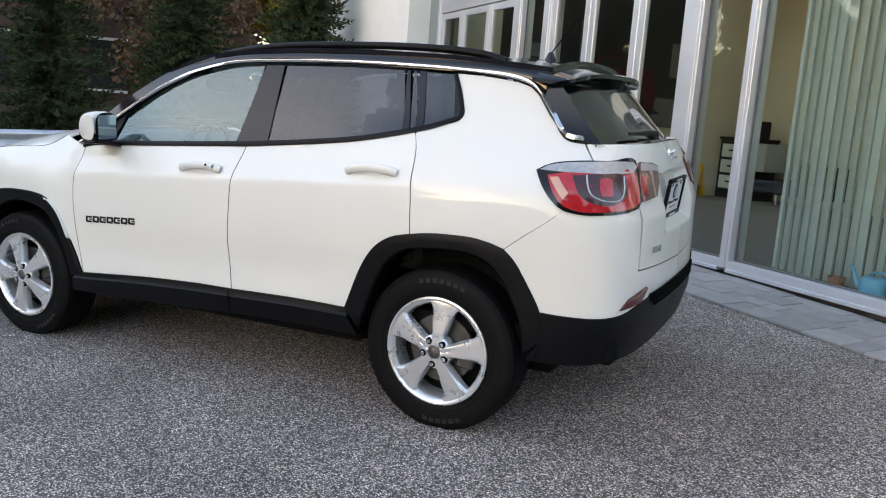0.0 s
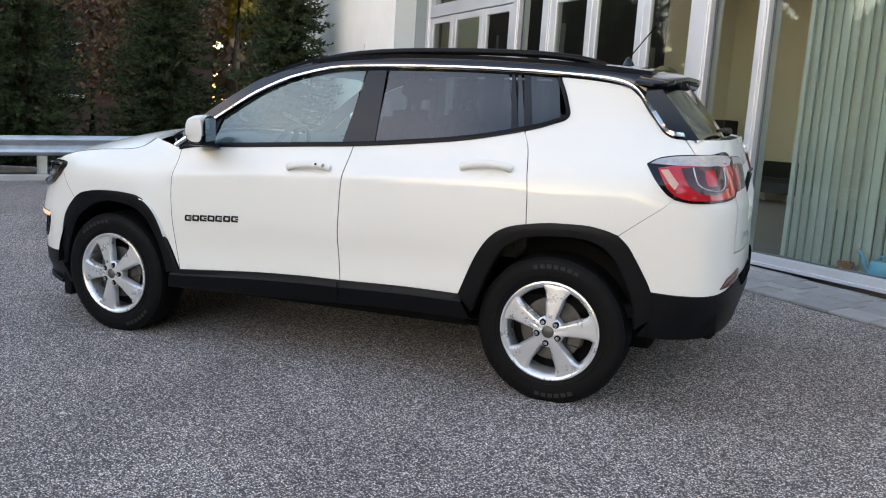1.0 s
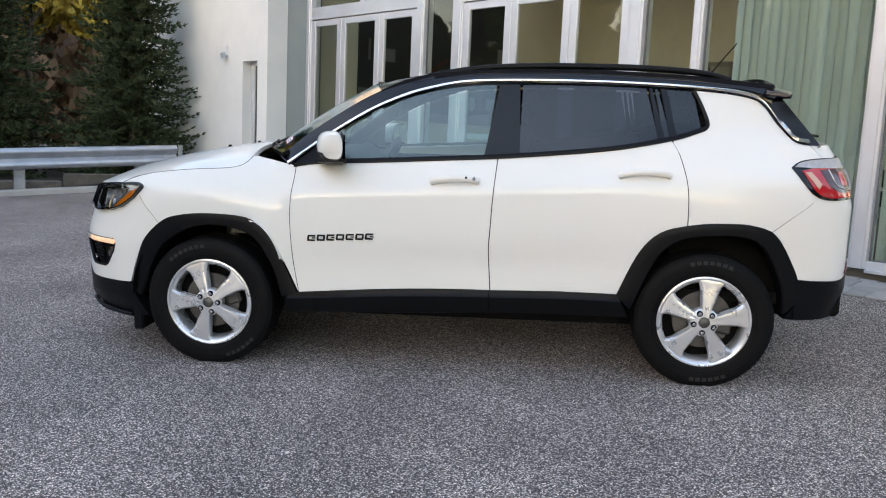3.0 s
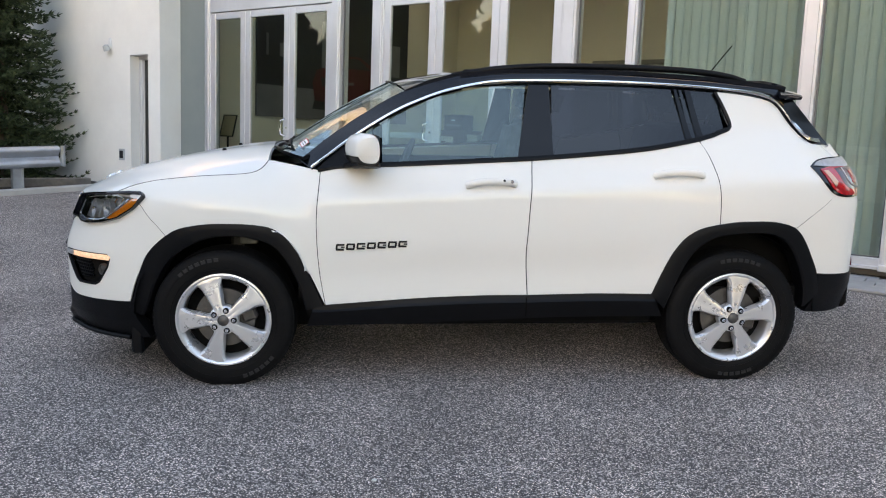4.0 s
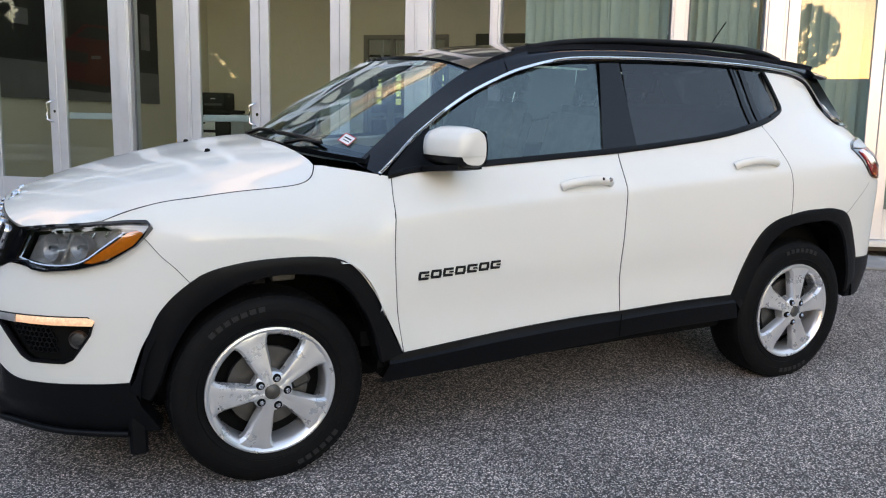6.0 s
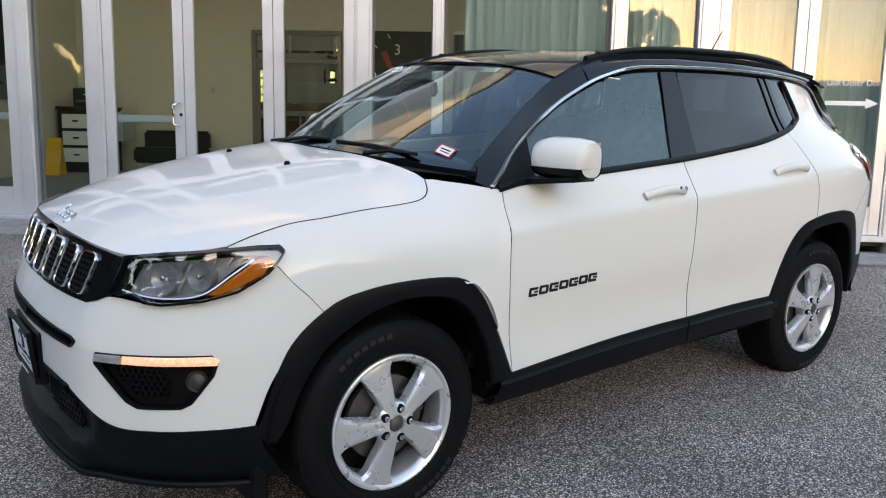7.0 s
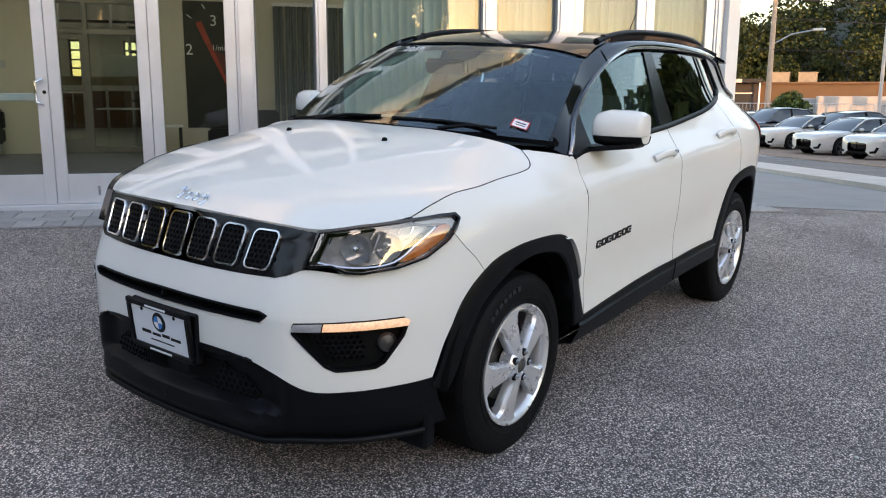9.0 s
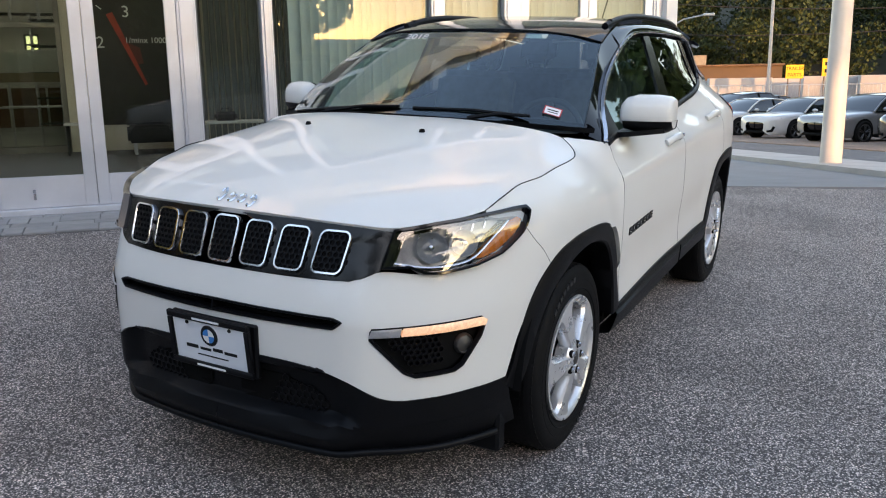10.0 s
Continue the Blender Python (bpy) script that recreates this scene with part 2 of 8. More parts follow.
def boxes(lst, bev=0.0):
    """Several boxes that make up one part."""
    bm = bmesh.new()
    for b in lst:
        t = bmesh.new()
        bmesh.ops.create_cube(t, size=1)
        for v in t.verts:
            v.co = Vector(((b[0] + b[1]) / 2 + v.co.x * (b[1] - b[0]), (b[2] + b[3]) / 2 + v.co.y * (b[3] - b[2]), (b[4] + b[5]) / 2 + v.co.z * (b[5] - b[4])))
        if bev:
            bmesh.ops.bevel(t, geom=t.edges[:], offset=bev, segments=1, affect="EDGES")
        me = bpy.data.meshes.new("tmp")
        t.to_mesh(me)
        t.free()
        bm.from_mesh(me)
        bpy.data.meshes.remove(me)
    return bm


def tube(points, r, sides=8, closed=False, r_end=None, flat=1.0):
    """A round bar along a line of points."""
    pts = [Vector(p) for p in points]
    vs, fs = [], []
    up = Vector((0, 0, 1))
    n = len(pts)
    for i, p in enumerate(pts):
        a, b = pts[(i - 1) % n if closed else max(i - 1, 0)], pts[(i + 1) % n if closed else min(i + 1, n - 1)]
        d = (b - a).normalized()
        s = d.cross(up)
        if s.length < 1e-3:
            s = d.cross(Vector((1, 0, 0)))
        s.normalize()
        u = s.cross(d)
        rr = r if r_end is None else r + (r_end - r) * i / (n - 1)
        for k in range(sides):
            an = 2 * math.pi * k / sides
            vs.append(p + s * math.cos(an) * rr + u * math.sin(an) * rr * flat)
    m = n if closed else n - 1
    for i in range(m):
        for k in range(sides):
            j = (i + 1) % n
            fs.append((i * sides + k, i * sides + (k + 1) % sides, j * sides + (k + 1) % sides, j * sides + k))
    if not closed:
        fs.append(tuple(range(sides))[::-1])
        fs.append(tuple(range((n - 1) * sides, n * sides)))
    return vs, fs


def lathe(profile, steps=48, axis="y"):
    """A body of revolution round the y (or z) axis from (radius, along) pairs."""
    vs, fs = [], []
    n = len(profile)
    for k in range(steps):
        a = 2 * math.pi * k / steps
        for r, h in profile:
            if axis == "y":
                vs.append((r * math.cos(a), h, r * math.sin(a)))
            else:
                vs.append((r * math.cos(a), r * math.sin(a), h))
    for k in range(steps):
        for i in range(n - 1):
            j = (k + 1) % steps
            fs.append((k * n + i, j * n + i, j * n + i + 1, k * n + i + 1))
    return vs, fs


def words(name, text, size, m, material, parent=None, extrude=0.001):
    """Lettering in the built-in font, as a mesh in the plane's local xy."""
    cu = bpy.data.curves.new(name, "FONT")
    cu.body, cu.size, cu.extrude, cu.align_x, cu.align_y = text, size, extrude, "CENTER", "CENTER"
    tmp = bpy.data.objects.new(name, cu)
    scene.collection.objects.link(tmp)
    bpy.context.view_layer.update()
    me = bpy.data.meshes.new_from_object(tmp.evaluated_get(bpy.context.evaluated_depsgraph_get()))
    bpy.data.objects.remove(tmp)
    me.materials.clear()
    me.materials.append(material)
    ob = new(name, me)
    if parent:
        ob.parent = parent
    ob.matrix_basis = m
    return ob


def sstep(a):
    a = max(0.0, min(1.0, a))
    return a * a * (3 - 2 * a)


def spline(pts, n, closed=False):
    """n+1 points at even lengths along a smooth curve through pts."""
    P = [np.array(p, float) for p in pts]
    if len(P) == 2:
        return [P[0] + (P[1] - P[0]) * i / n for i in range(n + 1)]
    out = []
    for i in range(len(P) - 1):
        a, b = P[i], P[i + 1]
        m = P[i - 1] if i > 0 else 2 * a - b
        e = P[i + 2] if i + 2 < len(P) else 2 * b - a
        L = max(np.linalg.norm(b - a), 1e-9)
        t0 = (b - m) * L / max(np.linalg.norm(b - a) + np.linalg.norm(a - m), 1e-9)
        t1 = (e - a) * L / max(np.linalg.norm(e - b) + np.linalg.norm(b - a), 1e-9)
        for k in range(16):
            s = k / 16
            h00, h10, h01, h11 = 2 * s**3 - 3 * s**2 + 1, s**3 - 2 * s**2 + s, -2 * s**3 + 3 * s**2, s**3 - s**2
            out.append(h00 * a + h10 * t0 + h01 * b + h11 * t1)
    out.append(P[-1])
    return even(out, n)


def even(pts, n):
    A = np.array(pts, float)
    d = np.concatenate([[0], np.cumsum(np.linalg.norm(np.diff(A, axis=0), axis=1))])
    s = np.linspace(0, d[-1], n + 1)
    return [np.array([np.interp(v, d, A[:, k]) for k in range(A.shape[1])]) for v in s]


def coons(bot, top, left, right, nu, nv, smooth=True):
    """A grid spanned by four edge lines (left and right run from bottom to top)."""
    f = spline if smooth else even
    B, Tp, L, R = f(bot, nu), f(top, nu), f(left, nv), f(right, nv)
    g = []
    for j in range(nv + 1):
        v = j / nv
        row = []
        for i in range(nu + 1):
            u = i / nu
            row.append((1 - v) * B[i] + v * Tp[i] + (1 - u) * L[j] + u * R[j]
                       - (1 - u) * (1 - v) * B[0] - u * (1 - v) * B[-1] - (1 - u) * v * Tp[0] - u * v * Tp[-1])
        g.append(row)
    return g


def sheet(grid, thick=0.012, gap=0.0, flip=False, back=False, keep=None):
    """Vertices and faces of a grid of points, its rim turned in by thick; gap pulls the rim back; keep(j, i) leaves out faces."""
    G = np.array(grid, float)
    nv, nu = G.shape[0], G.shape[1]
    du, dv = np.gradient(G, axis=1), np.gradient(G, axis=0)
    N = np.cross(du, dv)
    N /= np.maximum(np.linalg.norm(N, axis=2, keepdims=True), 1e-12)
    if flip:
        N = -N
    if gap:
        H = G.copy()
        for sl, inn in (((0, slice(None)), (1, slice(None))), ((-1, slice(None)), (-2, slice(None))), ((slice(None), 0), (slice(None), 1)), ((slice(None), -1), (slice(None), -2))):
            d = G[inn] - G[sl]
            H[sl] += d / np.maximum(np.linalg.norm(d, axis=-1, keepdims=True), 1e-9) * gap
        G = H
    vs = [tuple(p) for p in G.reshape(-1, 3)]
    fs = []
    idx = lambda j, i: j * nu + i
    for j in range(nv - 1):
        for i in range(nu - 1):
            if keep and not keep(j, i):
                continue
            q = (idx(j, i), idx(j, i + 1), idx(j + 1, i + 1), idx(j + 1, i))
            fs.append(q[::-1] if flip else q)
    rim = [(0, i) for i in range(nu)] + [(j, nu - 1) for j in range(1, nv)] + [(nv - 1, i) for i in range(nu - 2, -1, -1)] + [(j, 0) for j in range(nv - 2, 0, -1)]
    if thick:
        base = len(vs)
        for j, i in rim:
            vs.append(tuple(G[j, i] - N[j, i] * thick))
        m = len(rim)
        for k in range(m):
            a, b = idx(*rim[k]), idx(*rim[(k + 1) % m])
            q = (b, a, base + k, base + (k + 1) % m)
            fs.append(q[::-1] if flip else q)
        if back:
            base2 = len(vs)
            for p, nn in zip(G.reshape(-1, 3), N.reshape(-1, 3)):
                vs.append(tuple(p - nn * thick))
            for j in range(nv - 1):
                for i in range(nu - 1):
                    q = (base2 + idx(j, i), base2 + idx(j + 1, i), base2 + idx(j + 1, i + 1), base2 + idx(j, i + 1))
                    fs.append(q[::-1] if flip else q)
    return vs, fs


def mirrored(vf):
    return [(v[0], -v[1], v[2]) for v in vf[0]], [tuple(reversed(f)) for f in vf[1]]
# ---- ground ----
PLANE_X, PLANE_Y = 0.02606, 0.04474


def gz(x, y):
    """Height of the ground: the forecourt falls towards the road and away from the showroom."""
    r = (x - 4.92) * 0.776 + (y + 0.38) * 0.63
    if r > 0:
        x, y = x - 0.776 * r, y - 0.63 * r
    z = PLANE_X * max(-14, min(14, x)) + PLANE_Y * max(-14, min(14, y))
    return z - 0.037 * max(0.0, min(r, 22.0))


def axis_steps(fine, step, far):
    a = [i * step for i in range(int(fine / step) + 1)]
    d = step
    while a[-1] < far:
        d *= 1.35
        a.append(a[-1] + d)
    return [-v for v in a[:0:-1]] + a


gxs, gys = axis_steps(16, 0.8, 1500), axis_steps(16, 0.8, 1500)
gv = [(x, y, gz(x, y)) for y in gys for x in gxs]
nx = len(gxs)
gf = [(j * nx + i, j * nx + i + 1, (j + 1) * nx + i + 1, (j + 1) * nx + i) for j in range(len(gys) - 1) for i in range(nx - 1)]
tagged(link("ground", (gv, gf), ASPHALT, smooth=180), "dark grey asphalt forecourt with pale stone chips", "ground", kind="structure")


def laid(name, corners, material, lift, nu, nv, label, category, thick=0.05):
    """A sheet that follows the ground inside four plan corners."""
    c = [np.array(q, float) for q in corners]
    g = []
    for j in range(nv + 1):
        v = j / nv
        g.append([])
        for i in range(nu + 1):
            u = i / nu
            p = (1 - v) * ((1 - u) * c[0] + u * c[1]) + v * ((1 - u) * c[3] + u * c[2])
            g[-1].append((p[0], p[1], gz(p[0], p[1]) + lift))
    ob = link(name, sheet(g, thick), material)
    return tagged(ob, label, category, kind="structure")


RE, RM = np.array((0.84, 0.5426)), np.array((0.5426, -0.84))


def rp(e, m):
    return tuple(RE * e + RM * m)


laid("driveway", (rp(4, 5.75), rp(45, 5.75), rp(45, 1.0), rp(5.0, 1.0)), APRON, 0.012, 40, 6, "blue-grey concrete driveway beside the showroom", "driveway")
laid("kerb_strip", (rp(-30, 5.75), rp(-30, 7.0), rp(60, 7.0), rp(60, 5.75)), CONCRETE, 0.09, 2, 80, "pale concrete kerb strip along the road", "kerb", 0.2)
laid("road", (rp(-60, 7.0), rp(-60, 10.4), rp(80, 10.4), rp(80, 7.0)), ROAD, 0.006, 4, 100, "worn grey asphalt road", "road")
laid("parking_lot", (rp(-60, 10.4), rp(-60, 60), rp(90, 60), rp(90, 10.4)), LOT, 0.03, 20, 80, "asphalt car lot across the road, low sun put into its colour", "parking lot")

# ---- the showroom ----
FAC = Matrix.Translation((-0.003, 4.894, 0.285)) @ Matrix.Rotation(radians(-39.63), 4, "Z")
HEAD = 2.52


def wall(name, b, material, label, category="wall"):
    return tagged(part(name, box(*b), material, None, m=FAC), label, category, kind="structure")


wall("wall_west", (-9.75, -5.69, -0.20, 0.28, -0.6, 7.4), STUCCO, "white stucco outer wall of the showroom")
wall("wall_west_pier", (-5.23, -5.10, -0.20, 0.28, -0.6, 7.4), STUCCO, "white stucco wall beside the service door")
wall("wall_west_lintel", (-5.69, -5.23, -0.20, 0.28, 2.05, 7.4), STUCCO, "white stucco over the service door")
wall("column_west", (-5.10, -4.93, -0.203, 0.5, -0.6, 7.4), STUCCO, "white stucco corner column")
wall("wall_return", (-4.93, -4.10, 0.17, 0.25, -0.1, 7.4), PANELGREY, "grey metal panel beside the entrance")
wall("column_east", (6.86, 7.00, -0.12, 0.5, -0.6, 7.4), STUCCO, "pale stucco corner column of the showroom")
wall("wall_east", (6.86, 7.00, 0.5, 9.0, -0.6, 7.4), STUCCO, "pale stucco side wall of the showroom")
wall("wall_northwest", (-9.75, -9.45, 0.28, 9.0, -0.6, 7.4), STUCCO, "white stucco end wall of the showroom")
for nm, b in (("wall_rear", (-9.75, 7.12, 9.0, 9.3, 2.0, 7.4)), ("wall_rear_base", (-9.75, 7.12, 9.0, 9.3, -0.6, 1.30)), ("wall_rear_west", (-9.75, -1.72, 9.0, 9.3, 1.30, 2.0)), ("wall_rear_pier", (-1.50, -1.28, 9.0, 9.3, 1.30, 2.0)), ("wall_rear_middle", (-1.06, -0.30, 9.0, 9.3, 1.30, 2.0)), ("wall_rear_east", (-0.05, 7.12, 9.0, 9.3, 1.30, 2.0))):
    wall(nm, b, STUCCO, "white stucco rear wall of the showroom")
rear_windows = empty("rear_windows", FAC)
for a, b in ((-1.72, -1.50), (-1.28, -1.06), (-0.30, -0.05)):
    part("window_frame", boxes([(a, a + 0.03, 9.05, 9.12, 1.30, 2.0), (b - 0.03, b, 9.05, 9.12, 1.30, 2.0), (a + 0.03, b - 0.03, 9.05, 9.12, 1.30, 1.33), (a + 0.03, b - 0.03, 9.05, 9.12, 1.97, 2.0)] + [(a + 0.03, b - 0.03, 9.06, 9.11, z, z + 0.03) for z in (1.46, 1.62, 1.80)], 0.002), ALU_DARK, rear_windows)
    part("pane", box(a + 0.03, b - 0.03, 9.08, 9.086, 1.33, 1.97), DKGLASS, rear_windows)
tagged(rear_windows, "dark framed windows in the rear wall", "window", kind="structure")
wall("roof", (-9.85, 7.22, -0.3, 9.4, 7.4, 7.6), GREYWALL, "flat showroom roof", "roof")
wall("room_floor", (-9.45, 6.86, 0.10, 7.0, -0.12, -0.004), ROOMFLOOR, "grey carpet tiles of the showroom", "floor")
wall("ceiling", (-9.45, 6.86, 0.30, 9.0, 4.4, 4.5), ROOMCEIL, "white showroom ceiling", "ceiling")
wall("room_wall_right", (6.74, 6.85, 0.5, 7.0, -0.02, 4.4), ROOMWALL, "cream painted showroom wall")
wall("room_wall_left", (-4.60, -4.45, 0.32, 7.0, -0.02, 4.4), ROOMWALL, "cream painted side wall of the showroom")
wall("room_wall_back_left", (-4.60, -1.22, 7.0, 7.1, -0.02, 4.4), ROOMWALL, "cream painted back wall of the showroom")
wall("room_wall_back_right", (0.42, 6.86, 7.0, 7.1, -0.02, 4.4), ROOMWALL, "cream painted back wall of the showroom")
wall("room_wall_back_top", (-1.22, 0.42, 7.0, 7.1, 2.56, 4.4), ROOMWALL, "cream painted wall over the inner door")

# aluminium storefront
glazing = empty("storefront", FAC)
tagged(glazing, "clear anodised aluminium storefront with large panes", "storefront", kind="structure")
POSTS = [(-4.10, -3.98), (-1.58, -1.43), (-0.90, -0.72), (1.72, 1.89), (2.462, 2.568), (4.13, 4.28), (4.93, 5.12), (6.75, 6.86)]
for a, b in POSTS:
    part("mullion", boxes([(a, b, -0.035, 0.14, -0.02, 4.6), (a + 0.025, b - 0.025, -0.05, -0.035, -0.02, 4.6)], 0.004), ALU, glazing)
for a, b in ((-3.98, -1.58), (-1.43, -0.90), (-0.72, 1.72), (1.89, 2.462), (2.568, 4.13), (4.28, 4.93), (5.12, 6.75)):
    part("head_rail", box(a, b, -0.03, 0.13, 4.45, 4.6, 0.004), ALU, glazing)
part("header_panel", box(-4.10, 6.86, -0.03, 0.1, 4.6, 6.2), GREYWALL, glazing)
part("parapet", box(-4.10, 6.86, -0.06, 0.1, 6.2, 7.4, 0.01), STUCCO, glazing, "pale stucco parapet")
for a, b in ((-1.43, -0.90), (1.89, 2.462), (2.568, 4.13), (4.28, 4.93)):
    part("sill_rail", boxes([(a, b, -0.035, 0.13, -0.02, 0.045), (a, b, -0.06, 0.13, -0.05, -0.02)], 0.004), ALU, glazing)
    part("pane", box(a - 0.01, b + 0.01, 0.045, 0.053, 0.038, 4.46), PANE, glazing)
    part("gasket", boxes([(a, a + 0.016, 0.03, 0.042, 0.045, 4.45), (b - 0.016, b, 0.03, 0.042, 0.045, 4.45), (a, b, 0.03, 0.042, 0.045, 0.057)]), ALU_DARK, glazing)
for a, b in ((-3.98, -1.58), (-0.72, 1.72), (5.12, 6.75)):
    part("transom", box(a, b, -0.035, 0.13, HEAD + 0.10, HEAD + 0.28, 0.004), ALU, glazing)
for a, b in ((-3.98, -2.80), (-2.70, -1.58), (-0.72, 0.5), (0.56, 1.72), (5.12, 6.75)):
    part("transom_pane", box(a - 0.01, b + 0.01, 0.045, 0.053, HEAD + 0.27, 4.46), PANE, glazing)
for a in (-2.75, 0.53):
    part("transom_bar", box(a - 0.05, a + 0.05, -0.03, 0.12, HEAD + 0.28, 4.45, 0.003), ALU, glazing)
part("threshold", boxes([(-4.10, -1.43, -0.09, 0.14, -0.06, -0.004), (-0.9, 1.89, -0.09, 0.14, -0.06, -0.004), (4.93, 6.86, -0.09, 0.14, -0.06, -0.004)], 0.006), ALU, glazing)


def glass_door(a, b, handle=0, bar=False, lock=0):
    """A leaf with stiles and rails; handle, -1 or 1: on which stile the pull sits; bar: an inner push bar."""
    d = empty("glass_door", FAC)
    st = 0.10
    part("left_stile", box(a, a + st, -0.02, 0.03, 0.0, HEAD + 0.09, 0.004), ALU, d)
    part("right_stile", box(b - st, b, -0.02, 0.03, 0.0, HEAD + 0.09, 0.004), ALU, d)
    part("bottom_rail", box(a + st, b - st, -0.018, 0.028, 0.0, 0.27, 0.004), ALU, d)
    part("top_rail", box(a + st, b - st, -0.018, 0.028, HEAD, HEAD + 0.09, 0.004), ALU, d)
    part("pane", box(a + st - 0.01, b - st + 0.01, 0.002, 0.009, 0.26, HEAD + 0.01), PANE, d)
    if handle:
        x = a + 0.045 if handle < 0 else b - 0.045
        h = part("pull_handle", tube([(x, -0.02, 0.89), (x, -0.055, 0.90), (x - handle * 0.05, -0.075, 0.92), (x - handle * 0.05, -0.08, 1.0), (x - handle * 0.05, -0.075, 1.10), (x, -0.055, 1.12), (x, -0.02, 1.13)], 0.011, 8), CHROME, d, "bent satin-metal pull handle", 60)
        part("lock_cylinder", lathe([(0.0, -0.03), (0.016, -0.03), (0.018, -0.018)], 16), CHROME, h, smooth=40, m=pose(x + handle * 0.012, 0, 1.01))
    if bar:
        part("push_bar", box(a + st, b - st, 0.03, 0.075, 0.93, 1.0, 0.006), ALU, d)
    if lock:
        part("bottom_lock", boxes([(a + lock * (b - a) - 0.012, a + lock * (b - a) + 0.012, -0.03, -0.018, 0.07, 0.16), (a + lock * (b - a) - 0.012, a + lock * (b - a) + 0.012, -0.045, -0.03, 0.13, 0.16)], 0.003), CHROME, d)
    return tagged(d, "closed glazed aluminium entrance door", "door", "entrance doors", "structure")


glass_door(-4.08 + 0.10, -3.24)
glass_door(-3.235, -2.365, 1)
glass_door(-2.36, -1.585, 0, True)
glass_door(-0.718, 0.068, 1, True)
glass_door(0.073, 0.938, 0, False, 0.42)
glass_door(0.943, 1.718)
glass_door(5.125, 5.93)
other = glass_door(5.935, 6.748)
words("door_lettering", "Use Other Door", 0.078, FAC @ pose(6.42, -0.004, 1.42, 90, 0, 0), WHITEINK)
bpy.data.objects["door_lettering"].parent = other
bpy.data.objects["door_lettering"].matrix_basis = pose(6.42, -0.004, 1.42, 90, 0, 0)
arrow = bmesh.new()
av = [arrow.verts.new(p) for p in ((6.15, -0.005, 1.255), (6.15, -0.005, 1.215), (6.52, -0.005, 1.215), (6.52, -0.005, 1.185), (6.64, -0.005, 1.235), (6.52, -0.005, 1.285), (6.52, -0.005, 1.255))]
arrow.faces.new(av)
part("white_arrow", arrow, WHITEINK, other)

# narrow service door in the stucco wall
sd = empty("service_door", FAC @ pose(0.30, -0.12, 0))
part("frame", boxes([(-5.99, -5.94, 0.08, 0.16, -0.05, 2.05), (-5.58, -5.53, 0.08, 0.16, -0.05, 2.05), (-5.94, -5.58, 0.08, 0.16, 1.99, 2.05)], 0.003), ALU, sd)
part("bottom_panel", box(-5.94, -5.58, 0.09, 0.14, -0.04, 0.24, 0.004), ALU, sd)
part("pane", box(-5.94, -5.58, 0.11, 0.12, 0.24, 1.99), mat("dark_door_glass", (0.008, 0.009, 0.01), 0.08, spec=0.6), sd)
part("stile", boxes([(-5.94, -5.88, 0.09, 0.14, 0.24, 1.99)], 0.003), ALU, sd)
tagged(sd, "narrow aluminium service door with dark glass", "door", kind="structure")
wl = empty("wall_light", FAC @ pose(-6.20, -0.20, 2.17))
part("bracket", box(-0.03, 0.03, -0.03, 0.0, 0.0, 0.16, 0.006), WHITE_GLOSS, wl)
part("lamp_head", lathe([(0, -0.02), (0.055, -0.02), (0.045, 0.06), (0.0, 0.075)], 20, "z"), GREYWALL, wl, smooth=40, m=pose(0, -0.07, -0.02, 25, 0, 0))
tagged(wl, "small pale security lamp on the stucco wall", "wall lamp")
vt = empty("wall_outlet", FAC @ pose(-5.93, -0.20, 0.50))
part("cover_plate", box(-0.07, 0.07, -0.018, 0.0, -0.09, 0.09, 0.004), GREYWALL, vt)
part("recess", box(-0.045, 0.045, -0.022, -0.016, -0.06, 0.06), BLACK, vt)
tagged(vt, "small grey outdoor socket box on the stucco wall", "socket")

# ---- vertical blinds behind the east panes ----
def blind(a, b):
    bl = empty("vertical_blind", FAC)
    part("head_track", box(a, b, 0.20, 0.26, 4.0, 4.06), WHITE_GLOSS, bl)
    n = int((b - a) / 0.088)
    rnd = random.Random(int(a * 100))
    cs = [(-0.064, -0.020), (-0.026, 0.010), (0.026, 0.010), (0.064, -0.020)]
    v = [(x, y, z) for z in (0.03, 4.0) for x, y in cs]
    me = bpy.data.meshes.new("slat")
    me.from_pydata(v, [], [(i, i + 1, i + 5, i + 4) for i in range(3)])
    me.shade_smooth()
    me.materials.append(BLIND)
    for i in range(n):
        s = a + 0.05 + i * 0.088
        ob = new("slat", me)
        ob.parent = bl
        ob.matrix_basis = pose(s, 0.23 + rnd.uniform(-0.012, 0.012), 0, 0, rnd.uniform(-0.25, 0.25), -28 + rnd.uniform(-8, 8))
    return tagged(bl, "pale green-grey fabric vertical blind, drawn", "blind", "window blinds")


blind(2.78, 4.12)
blind(4.28, 4.93)
blind(5.15, 6.0)
blind(6.0, 6.74)
